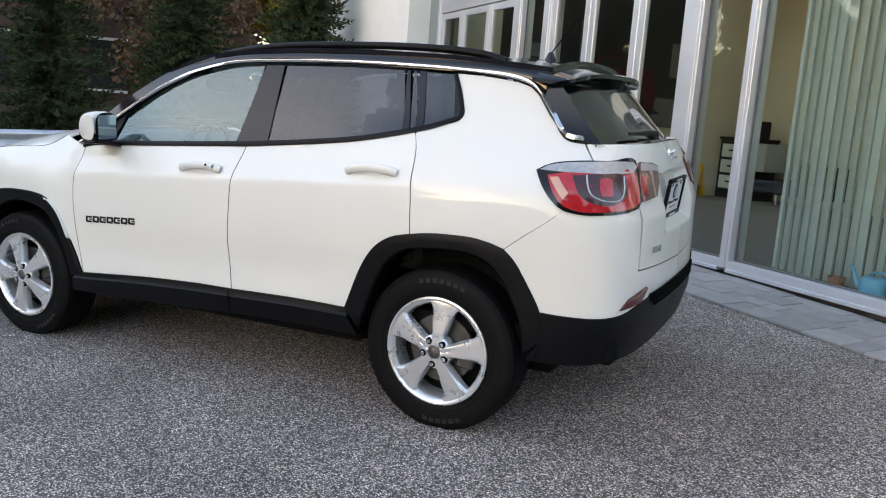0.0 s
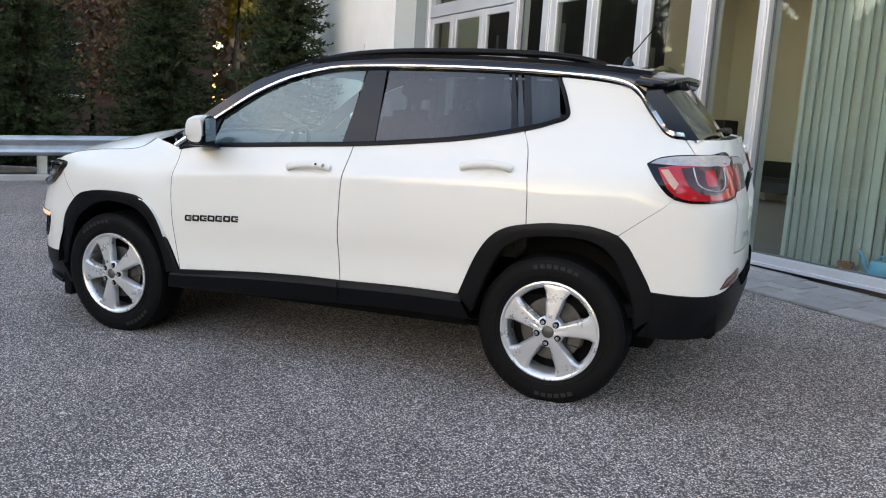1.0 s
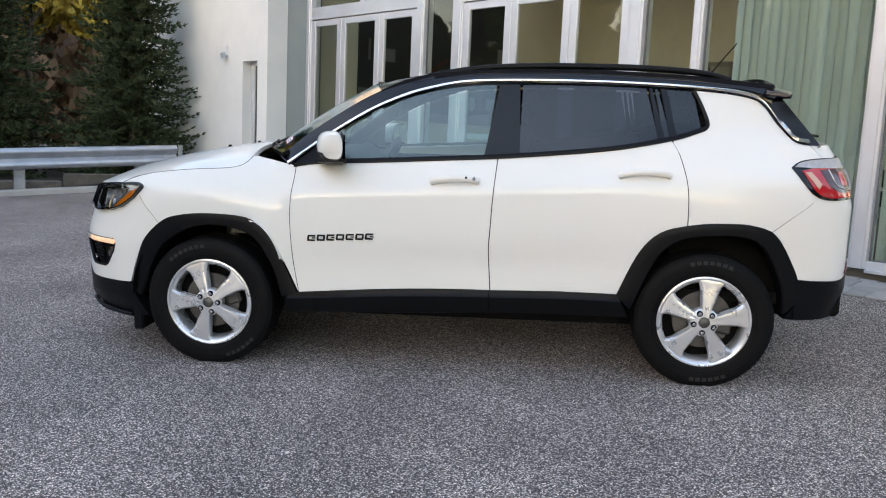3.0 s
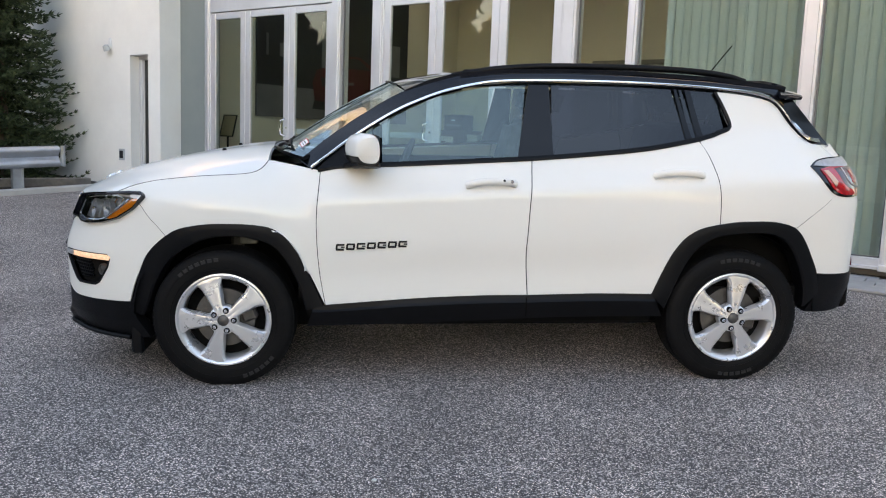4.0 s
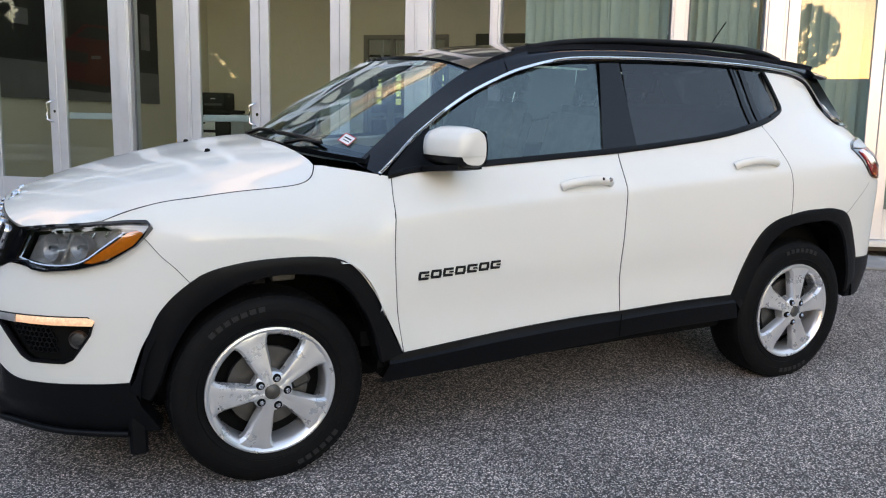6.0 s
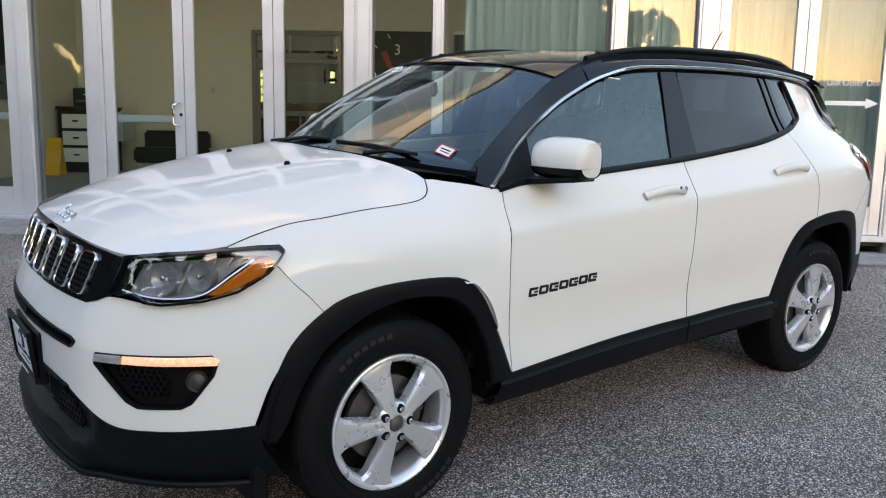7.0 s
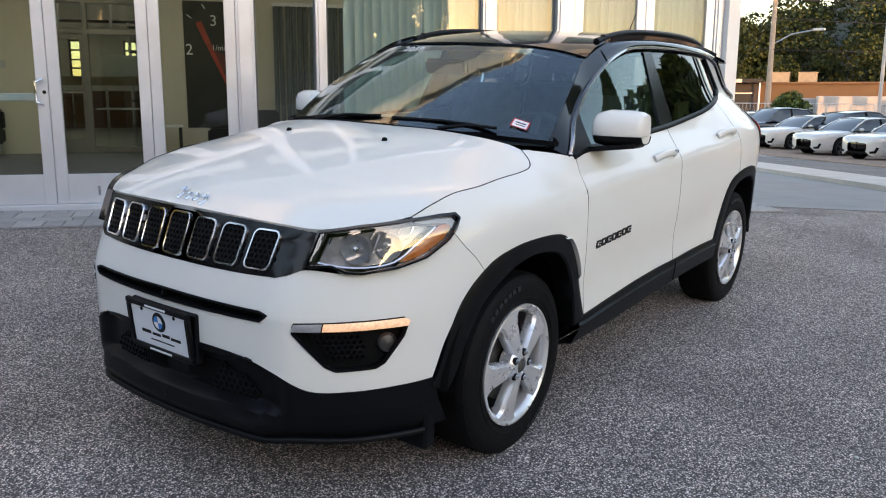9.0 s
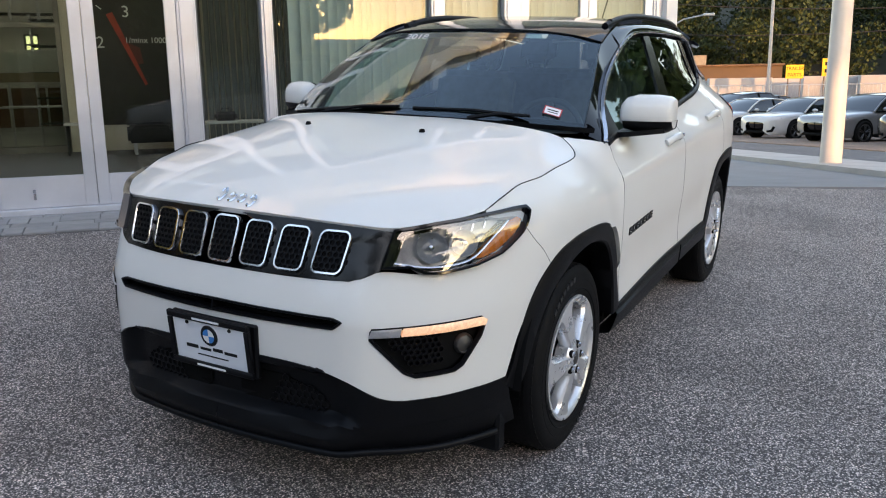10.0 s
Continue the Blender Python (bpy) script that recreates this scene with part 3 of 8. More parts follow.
# ---- inside the showroom ----
BRONZE = mat("bronze_anodised_frame", (0.20, 0.19, 0.17), 0.45, 0.5, vary=0.08)
ind = empty("inner_glazed_screen", FAC)
part("frame", boxes([(-1.22, -1.14, 6.97, 7.08, 0.0, 2.56), (-0.70, -0.62, 6.97, 7.08, 0.0, 2.56), (0.34, 0.42, 6.97, 7.08, 0.0, 2.56), (-1.14, 0.34, 6.97, 7.08, 2.48, 2.56), (-1.14, 0.34, 6.97, 7.08, 1.98, 2.06), (-0.62, 0.34, 6.97, 7.08, 0.0, 0.10)], 0.004), BRONZE, ind, "grey metal frame")
part("door_leaf", boxes([(-1.14, -1.08, 7.0, 7.04, 0.0, 1.98), (-0.76, -0.70, 7.0, 7.04, 0.0, 1.98), (-1.08, -0.76, 7.0, 7.04, 0.0, 0.24), (-1.08, -0.76, 7.0, 7.04, 1.90, 1.98), (-1.08, -0.76, 7.0, 7.04, 1.0, 1.04)], 0.003), BRONZE, ind)
part("door_pull", tube([(-0.74, 7.0, 0.88), (-0.74, 6.93, 0.90), (-0.74, 6.93, 1.10), (-0.74, 7.0, 1.12)], 0.012, 6), BRONZE, ind)
for a, b, c, d in ((-1.08, -0.76, 0.24, 1.0), (-1.08, -0.76, 1.04, 1.90), (-0.62, 0.34, 0.10, 1.98), (-1.14, -0.70, 2.06, 2.48), (-0.62, 0.34, 2.06, 2.48)):
    part("pane", box(a, b, 7.02, 7.026, c, d), DKGLASS, ind)
tagged(ind, "inner door and window in a grey metal frame", "inner door", kind="structure")
wall("back_room_floor", (-3.5, 3.0, 7.1, 8.95, -0.12, -0.004), ROOMFLOOR, "grey floor of the back office", "floor")
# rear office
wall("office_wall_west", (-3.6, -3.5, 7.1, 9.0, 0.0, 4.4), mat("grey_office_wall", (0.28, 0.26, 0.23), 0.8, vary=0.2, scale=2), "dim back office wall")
PANELWOOD = mat("red_brown_wood", (0.14, 0.07, 0.04), 0.5, vary=0.25, scale=6)
shelf = empty("office_shelf", FAC @ pose(0.75, 8.6, 0))
for k in range(5):
    part("shelf_board", box(-0.9, 0.7, -0.15, 0.15, 0.4 + 0.45 * k, 0.43 + 0.45 * k, 0.003), BLACK, shelf)
for k in range(4):
    part("upper_board", box(-3.0, 0.7, -0.12, 0.15, 2.30 + 0.5 * k, 2.33 + 0.5 * k, 0.003), BLACK, shelf)
for k in range(9):
    part("upper_upright", box(-3.0 + 0.45 * k, -2.95 + 0.45 * k, -0.16, -0.12, 2.2, 4.0, 0.003), ALU, shelf)
for x in (-0.9, -0.3, 0.2, 0.68):
    part("shelf_upright", box(x, x + 0.03, -0.15, 0.15, 0, 2.3, 0.003), ALU, shelf)
for k in range(6):
    part("wood_panel", box(-2.6 + 0.62 * k, -2.02 + 0.62 * k, 0.30, 0.34, 0.35, 1.05, 0.004), PANELWOOD, shelf)
tagged(shelf, "dark office shelving with metal uprights", "shelf")
pn = empty("office_partition", FAC @ pose(-0.1, 7.5, 0))
part("panel", box(-0.40, 0.45, -0.02, 0.02, 1.30, 1.66, 0.005), WHITE_GLOSS, pn)
part("ledge", box(-1.3, 0.6, -0.06, 0.06, 1.14, 1.29, 0.005), mat("tan_laminate", (0.34, 0.26, 0.17), 0.5, vary=0.1), pn, "tan wooden ledge")
part("panel_post", box(-0.37, -0.34, -0.02, 0.02, 0, 1.62, 0.003), ALU, pn)
part("panel_post", box(0.40, 0.43, -0.02, 0.02, 0, 1.62, 0.003), ALU, pn)
part("desk_top", box(-0.5, 0.5, -0.3, 0.3, 0.72, 0.75, 0.004), WHITE_GLOSS, pn)
tagged(pn, "pale office partition over a desk", "partition")

# large picture on the back wall: a red car on a grey road
PIC_DARK = mat("print_dark_blue", (0.012, 0.014, 0.020), 0.35, vary=0.35, scale=1.2)
PIC_ROAD = mat("print_grey_road", (0.13, 0.13, 0.135), 0.4, vary=0.2, scale=2.5)
PIC_RED = mat("print_red", (0.060, 0.004, 0.007), 0.35, vary=0.3, scale=2)
pic = empty("wall_picture", FAC @ pose(-4.436, 3.2, 1.20, 0, 0, 90))
part("backing", box(-1.95, 2.0, -0.02, 0.012, 0, 2.6, 0.004), PIC_DARK, pic)
part("road_area", box(-1.95, 2.0, -0.024, -0.021, 0.0, 0.52), PIC_ROAD, pic)
for a, b, c, d in ((-1.75, -1.70, 1.0, 1.35), (-1.45, -1.15, 1.0, 1.22), (-0.45, -0.35, 0.9, 1.7), (1.5, 1.75, 0.9, 1.5)):
    part("building_area", box(a, b, -0.024, -0.021, c, d), PIC_ROAD, pic)


def flat_shape(pts, y):
    bm = bmesh.new()
    bm.faces.new([bm.verts.new((p[0], y, p[1])) for p in pts])
    return bm


CX, CZ = lambda x: 1.3 * x + 0.10, lambda z: z - 0.12
part("car_body_shape", flat_shape([(CX(x), CZ(z)) for x, z in ((-0.55, 0.45), (-0.60, 0.75), (-0.52, 0.98), (-0.30, 1.05), (-0.05, 1.28), (0.35, 1.30), (0.75, 1.08), (0.88, 0.85), (0.86, 0.42), (0.3, 0.36))], -0.027), PIC_RED, pic)
part("car_window_shape", flat_shape([(CX(x), CZ(z)) for x, z in ((-0.22, 1.06), (0.0, 1.24), (0.32, 1.26), (0.6, 1.08))], -0.029), PIC_DARK, pic)
part("car_grille_shape", flat_shape([(CX(x), CZ(z)) for x, z in ((-0.42, 0.70), (-0.02, 0.68), (0.0, 0.84), (-0.44, 0.86))], -0.029), PIC_DARK, pic)
part("car_shadow_shape", flat_shape([(CX(x), CZ(z)) for x, z in ((-0.6, 0.30), (-0.55, 0.46), (0.3, 0.38), (0.86, 0.44), (1.0, 0.36), (0.3, 0.26))], -0.0255), PIC_DARK, pic)
part("car_lamp_shape", flat_shape([(CX(x), CZ(z)) for x, z in ((0.05, 0.76), (0.24, 0.78), (0.22, 0.83), (0.05, 0.81))], -0.029), PIC_ROAD, pic)
part("car_wheel_shape", flat_shape([(0.82 + 0.17 * math.cos(t), 0.40 + 0.22 * math.sin(t)) for t in np.linspace(0, 2 * math.pi, 21)[:-1]], -0.030), BLACK, pic)
part("car_rim_shape", flat_shape([(0.82 + 0.10 * math.cos(t), 0.40 + 0.14 * math.sin(t)) for t in np.linspace(0, 2 * math.pi, 21)[:-1]], -0.032), PIC_ROAD, pic)
tagged(pic, "wide dark wall print of a red car on a grey road", "wall picture")

# rev-counter banner
GAUGE = mat("banner_black", (0.014, 0.012, 0.012), 0.45, vary=0.3, scale=1.5)
NEEDLE = mat("needle_red", (0.42, 0.045, 0.025), 0.5, vary=0.3, scale=3)
bn = empty("gauge_banner", FAC @ pose(1.50, 6.985, 0.42))
part("banner_sheet", box(-0.58, 0.58, -0.01, 0.01, 0, 2.15, 0.003), GAUGE, bn)
part("needle", flat_shape([(-0.38, 1.78), (-0.28, 1.82), (0.18, 0.66), (0.14, 0.64)], -0.013), NEEDLE, bn, "red gauge needle")
part("needle_glow", flat_shape([(-0.12, 1.35), (0.10, 1.25), (0.14, 1.0), (0.02, 0.98)], -0.012), mat("needle_dim_red", (0.12, 0.02, 0.015), 0.5), bn)
words("numeral", "3", 0.26, pose(-0.08, -0.014, 1.82, 90, 0, 0), WHITEINK, bn)
words("numeral", "2", 0.26, pose(-0.50, -0.014, 1.33, 90, 0, 0), WHITEINK, bn)
for text, x in (("1/min", 0.02), ("x", 0.20), ("1000", 0.40)):
    words("scale_lettering", text, 0.13, pose(x, -0.014, 1.37, 90, 0, 0), WHITEINK, bn)
for p0, p1 in (((-0.52, 1.92), (-0.44, 1.86)), ((-0.26, 2.10), (-0.21, 2.02))):
    part("tick_mark", tube([(p0[0], -0.013, p0[1]), (p1[0], -0.013, p1[1])], 0.008, 5), WHITEINK, bn)
tagged(bn, "black wall banner with a red gauge needle and numerals", "banner")

cab = empty("drawer_cabinet", FAC @ pose(-3.95, 6.35, 0))
part("carcass", boxes([(-0.42, 0.42, -0.3, 0.3, 0.0, 1.08), (-0.45, 0.45, -0.32, 0.3, 1.08, 1.13)], 0.006), BLACK, cab)
for k in range(3):
    dr_ = part("drawer_front", box(-0.34, 0.14, -0.325, -0.30, 0.18 + 0.29 * k, 0.42 + 0.29 * k, 0.006), WHITE_GLOSS, cab, "white drawer front")
    part("drawer_pull", box(-0.15, -0.05, -0.345, -0.325, 0.29 + 0.29 * k, 0.32 + 0.29 * k, 0.004), BLACK, dr_)
part("side_boxes", boxes([(0.46, 0.72, -0.3, 0.2, 0.55, 1.05)], 0.005), GREYWALL, cab)
tagged(cab, "black cabinet with white drawers against the wall", "cabinet")
prn = empty("printer", FAC @ pose(-3.90, 6.35, 1.13))
part("body", box(-0.24, 0.24, -0.2, 0.2, 0.0, 0.32, 0.02), BLACK, prn)
part("paper_slot", box(-0.18, 0.18, -0.215, -0.2, 0.08, 0.12), ALU_DARK, prn)
part("status_light", box(-0.05, 0.05, -0.205, -0.2, 0.20, 0.215), WHITEINK, prn)
tagged(prn, "black office printer on the cabinet", "printer")


def bench(s0, s1, d):
    b = empty("lounge_bench", FAC @ pose((s0 + s1) / 2, d, 0))
    w = (s1 - s0) / 2
    part("seat_cushion", box(-w, w, -0.35, 0.3, 0.18, 0.45, 0.04, 2), BLACK, b, smooth=50)
    part("back_cushion", box(-w, w, 0.15, 0.35, 0.40, 0.74, 0.04, 2), BLACK, b, smooth=50)
    for x in (-w + 0.08, w - 0.12):
        part("leg", box(x, x + 0.05, -0.3, -0.25, 0, 0.18, 0.004), ALU, b)
        part("leg", box(x, x + 0.05, 0.2, 0.25, 0, 0.18, 0.004), ALU, b)
    tagged(b, "black leather waiting bench on metal legs", "bench", "waiting benches")


bench(-3.12, -1.95, 6.5)
bench(1.28, 2.45, 6.0)
bb = empty("vertical_blind", FAC)
part("head_track", box(2.42, 4.40, 6.90, 6.96, 2.52, 2.58), WHITE_GLOSS, bb)
SLAT = mat("grey_green_slat", (0.16, 0.18, 0.175), 0.8, vary=0.08, scale=30)
srnd = random.Random(12)
me = bpy.data.meshes.new("slat")
me.from_pydata([(x, y, z) for z in (0.10, 2.52) for x, y in ((-0.046, -0.006), (-0.02, 0.006), (0.02, 0.006), (0.046, -0.006))], [], [(i, i + 1, i + 5, i + 4) for i in range(3)])
me.materials.append(SLAT)
for i in range(19):
    ob = new("slat", me)
    ob.parent = bb
    ob.matrix_basis = pose(2.47 + 0.105 * i, 6.93 + srnd.uniform(-0.01, 0.01), 0, 0, srnd.uniform(-0.4, 0.4), -30 + srnd.uniform(-14, 14))
tagged(bb, "dark grey-green vertical blind on the back wall, half turned", "blind", "window blinds")
lt = empty("low_table", FAC @ pose(2.85, 5.55, 0))
part("table_top", box(-0.48, 0.48, -0.28, 0.28, 0.45, 0.49, 0.006), WHITE_GLOSS, lt)
for x in (-0.44, 0.40):
    for y in (-0.24, 0.20):
        part("leg", box(x, x + 0.04, y, y + 0.04, 0, 0.45, 0.003), ALU, lt)
tagged(lt, "low white table with metal legs", "table")
bag = empty("black_bag", FAC @ pose(2.75, 5.55, 0.49))
part("body", box(-0.17, 0.17, -0.09, 0.09, 0.0, 0.14, 0.04, 3), BLACK, bag, smooth=60)
part("handle", tube([(-0.08, 0, 0.13), (-0.06, 0, 0.19), (0.06, 0, 0.19), (0.08, 0, 0.13)], 0.008, 6), BLACK, bag, smooth=60)
tagged(bag, "black bag lying on the low table", "bag")
tb = empty("side_table", FAC @ pose(0.62, 6.3, 0))
part("table_top", box(-0.25, 0.25, -0.25, 0.25, 0.46, 0.49, 0.005), WHITE_GLOSS, tb)
for x in (-0.22, 0.19):
    for y in (-0.22, 0.19):
        part("leg", box(x, x + 0.03, y, y + 0.03, 0, 0.46, 0.003), BLACK, tb)
tagged(tb, "small white side table with black legs", "table")
es = empty("sign_easel", FAC @ pose(-4.22, 0.48, 0))
part("sign_board", box(-0.14, 0.14, -0.015, 0.015, 0, 0.32, 0.004), mat("brass_tan_sign", (0.42, 0.33, 0.20), 0.4, 0.2, vary=0.06), es, m=pose(0, 0, 0.86, -15, 0, 0))
part("board_edge", boxes([(-0.15, 0.15, -0.02, 0.0, -0.012, 0.0), (-0.15, 0.15, -0.02, 0.0, 0.32, 0.332), (-0.152, -0.14, -0.02, 0.0, 0, 0.32), (0.14, 0.152, -0.02, 0.0, 0, 0.32)]), BLACK, es, m=pose(0, 0, 0.86, -15, 0, 0))
part("post", tube([(0, 0.02, 0), (0, 0.02, 0.9)], 0.015, 8), BLACK, es)
part("base", lathe([(0, 0.02), (0.13, 0.018), (0.14, 0.0)], 24, "z"), BLACK, es, smooth=40)
tagged(es, "tan framed sign on a black floor stand", "sign stand")
swp = empty("light_switch", FAC @ pose(-1.95, 6.995, 1.47))
part("plate", box(-0.04, 0.04, -0.008, 0.0, -0.06, 0.06, 0.003), GREYWALL, swp)
part("toggle", box(-0.008, 0.008, -0.016, -0.008, -0.015, 0.015, 0.002), GREYWALL, swp)
tagged(swp, "small grey switch plate on the cream wall", "light switch")
yv = empty("caution_sign", FAC @ pose(-4.05, 5.3, 0))
for k in (-1, 1):
    part("leaf", box(-0.12, 0.12, -0.01, 0.01, 0, 0.62, 0.01), mat("yellow_plastic", (0.75, 0.42, 0.02), 0.5), yv, m=pose(0, 0.12 * k, 0, 11 * k, 0, 0))
tagged(yv, "folding yellow plastic floor sign", "floor sign")
for s in (-3.0, -0.2, 2.6, 5.3):
    for d in (2.2, 5.0, 8.05):
        cl = empty("ceiling_light", FAC @ pose(s, d, 4.395))
        part("frame", box(-1.25, 1.25, -0.55, 0.55, -0.03, 0.0, 0.004), ALU, cl)
        part("diffuser", box(-1.20, 1.20, -0.50, 0.50, -0.036, -0.03), mat("lit_diffuser", (0.9, 0.9, 0.88), 0.5, emit=(1.0, 0.93, 0.82), power=0.14 if d < 7 else 0.6), cl)
        tagged(cl, "white recessed ceiling light panel, lit", "ceiling light", "ceiling lights")
# on the sill by the blinds
can = empty("watering_can", FAC @ pose(3.80, 0.17, 0.0))
part("body", lathe([(0.0, 0.0), (0.085, 0.0), (0.095, 0.02), (0.095, 0.13), (0.08, 0.155), (0.03, 0.16), (0.0, 0.16)], 28, "z"), CANBLUE, can, smooth=40)
part("spout", tube([(-0.08, 0, 0.03), (-0.14, 0, 0.09), (-0.19, 0, 0.19), (-0.225, 0, 0.21)], 0.018, 10, r_end=0.010), CANBLUE, can, smooth=60)
part("handle", tube([(0.09, 0, 0.04), (0.14, 0, 0.08), (0.13, 0, 0.16), (0.06, 0, 0.20), (-0.02, 0, 0.19), (-0.05, 0, 0.155)], 0.010, 8), CANBLUE, can, smooth=60)
tagged(can, "pale blue plastic watering can behind the glass", "watering can")
pot = empty("flower_pot", FAC @ pose(3.49, 0.16, 0.0))
part("pot", lathe([(0.0, 0.0), (0.045, 0.0), (0.058, 0.075), (0.064, 0.075), (0.064, 0.10), (0.056, 0.10), (0.05, 0.06), (0.0, 0.06)], 24, "z"), TERRACOTTA, pot, smooth=40)
tagged(pot, "small terracotta flower pot on the sill", "flower pot")
rg = empty("folded_cloth", FAC @ pose(2.95, 0.17, 0.0))
part("cloth", sheet([[np.array((0.7 * u + 0.0, 0.06 * v + 0.01 * math.sin(9 * u), 0.012 + 0.012 * math.sin(11 * u + 3 * v))) for u in np.linspace(-0.5, 0.5, 24)] for v in (-1, -0.3, 0.3, 1)], 0.01), mat("crumpled_white_sheet", (0.6, 0.62, 0.6), 0.7, vary=0.1), rg, smooth=50)
tagged(rg, "crumpled pale sheet lying on the sill", "cloth")
# ---- the white sport utility vehicle ----
CARM = Matrix(((0.99966, -0.00058, -0.02602, 0), (-0.00058, 0.999, -0.04468, 0), (0.02602, 0.04468, 0.99866, 0), (0, 0, 0, 1)))
suv = empty("sport_utility_vehicle", CARM)
tagged(suv, "white compact sport utility vehicle with a black roof, parked on asphalt", "car")

# half plan of the lower body: w runs along the skin from the front centre to the rear centre
PLAN_W = [-3.0, -2.8, -2.55, -2.44, -2.25, -2.06, -1.93, -1.75, -1.5, -1.0, 0.0, 1.0, 1.5, 1.7, 1.9, 2.1, 2.3, 2.55, 2.95]
PLAN_X = [-2.255, -2.248, -2.215, -2.175, -2.05, -1.89, -1.785, -1.65, -1.47, -1.0, 0.0, 1.0, 1.5, 1.69, 1.86, 1.99, 2.07, 2.115, 2.13]
PLAN_Y = [0.0, 0.2, 0.45, 0.55, 0.693, 0.793, 0.834, 0.868, 0.892, 0.908, 0.914, 0.912, 0.902, 0.880, 0.838, 0.77, 0.645, 0.40, 0.0]
fine = np.array(spline(list(zip(PLAN_W, PLAN_X, PLAN_Y)), 400))
ZW = [0.15, 0.30, 0.42, 0.55, 0.72, 0.9, 0.99, 1.05, 1.10, 1.13, 1.2, 1.3, 1.4, 1.545, 1.62]
HW = [0.850, 0.878, 0.893, 0.899, 0.905, 0.912, 0.911, 0.903, 0.887, 0.872, 0.840, 0.793, 0.747, 0.680, 0.62]
wfine = np.array(spline(list(zip(ZW, HW)), 120))
# the doors: upright up to a crease under the handles, then a shoulder that leans in to the windows
ZD = [0.15, 0.30, 0.42, 0.55, 0.72, 0.88, 0.96, 0.985, 1.000, 1.015, 1.05, 1.10, 1.15, 1.2, 1.3, 1.4, 1.545, 1.62]
HD = [0.850, 0.878, 0.893, 0.899, 0.905, 0.902, 0.8975, 0.8945, 0.890, 0.882, 0.860, 0.828, 0.797, 0.772, 0.731, 0.690, 0.630, 0.59]
dfine = np.array(spline(list(zip(ZD, HD)), 260))


def wx(x):
    """The skin coordinate of a side point at x."""
    return float(np.interp(x, fine[:, 1], fine[:, 0]))


def S(w, z):
    """The skin of the left side at skin coordinate w and height z."""
    x, y = float(np.interp(w, fine[:, 0], fine[:, 1])), float(np.interp(w, fine[:, 0], fine[:, 2]))
    F, R = sstep((-1.5 - w) / 0.5), sstep((w - 1.55) / 0.5)
    a = max(0.0, z - 0.66)
    x += F * 0.42 * a * a / (a + 0.04)
    x += F * 0.45 * max(0.0, 0.34 - z)
    x -= R * (0.30 * max(0.0, z - 0.95) + 0.3 * max(0.0, 0.5 - z))
    G0 = sstep((-0.80 - w) / 0.35)
    k = (1 - G0) * (1 - sstep((x - 0.6) / 0.8))
    rise = 0.045 * max(-0.9, min(1.5, x)) * (1 - sstep((z - 1.02) / 0.12))
    prof = k * float(np.interp(z - rise, dfine[:, 0], dfine[:, 1])) + (1 - k) * float(np.interp(z, wfine[:, 0], wfine[:, 1]))
    hw = y * prof / 0.912
    G = G0 * (1 - 0.6 * sstep((-1.9 - w) / 0.3))
    hw -= G * 1.5 * max(0.0, z - 0.93) ** 1.5
    tz = sstep((z - 1.06) / 0.3)
    hw -= tz * (0.16 * sstep((x - 0.6) / 1.3) + 0.05 * sstep((-0.2 - x) / 0.7))
    # soft swell over the wheels and a crease low on the doors
    for c in (-1.318, 1.318):
        hw += 0.008 * math.exp(-(((x - c) / 0.42) ** 2)) * math.exp(-(((z - 0.86) / 0.13) ** 2))
    hw -= 0.010 * math.exp(-(((z - 0.60 - 0.03 * x) / 0.11) ** 2)) * sstep((x + 1.0) / 0.3) * sstep((1.0 - x) / 0.3)
    return np.array((x, -hw, z))


def SN(w, z):
    e = 0.004
    n = np.cross(S(w + e, z) - S(w - e, z), S(w, z + e) - S(w, z - e))
    return n / np.linalg.norm(n)


def on(w, z, off=0.0):
    p = S(w, z)
    return p + SN(w, z) * off if off else p


def skin(bot, top, left, right, nu, nv, off=0.0, smooth=True):
    return [[on(p[0], p[1], off) for p in row] for row in coons(bot, top, left, right, nu, nv, smooth)]


def relaxed(grid, n):
    """A grid whose inner points are evened out, its edges kept."""
    g = np.array(grid, float)
    for _ in range(n):
        g[1:-1, 1:-1] = 0.5 * g[1:-1, 1:-1] + 0.125 * (g[:-2, 1:-1] + g[2:, 1:-1] + g[1:-1, :-2] + g[1:-1, 2:])
    return g


def both(name, vf, material, label="", smooth=30, parent=None):
    """The same part on the left and on the right side."""
    a = part(name, vf, material, parent or suv, label, smooth)
    b = part(name, mirrored(vf), material, parent or suv, label, smooth)
    return a, b


def xz(lst):
    return [(wx(x), z) for x, z in lst]


ARCH_F = xz([(-1.795, 0.40), (-1.768, 0.45), (-1.716, 0.615), (-1.652, 0.725), (-1.554, 0.798), (-1.42, 0.832), (-1.283, 0.840), (-1.13, 0.832), (-1.038, 0.806), (-0.958, 0.721), (-0.885, 0.575), (-0.818, 0.425)])
ARCH_FI = xz([(-1.722, 0.36), (-1.690, 0.42), (-1.645, 0.54), (-1.578, 0.648), (-1.49, 0.715), (-1.40, 0.757), (-1.283, 0.778), (-1.16, 0.765), (-1.075, 0.735), (-1.01, 0.67), (-0.945, 0.545), (-0.905, 0.40)])
ARCH_R = xz([(0.866, 0.478), (0.95, 0.67), (1.02, 0.77), (1.10, 0.822), (1.19, 0.846), (1.37, 0.862), (1.50, 0.858), (1.60, 0.832), (1.665, 0.77), (1.73, 0.66), (1.765, 0.585), (1.79, 0.47)])
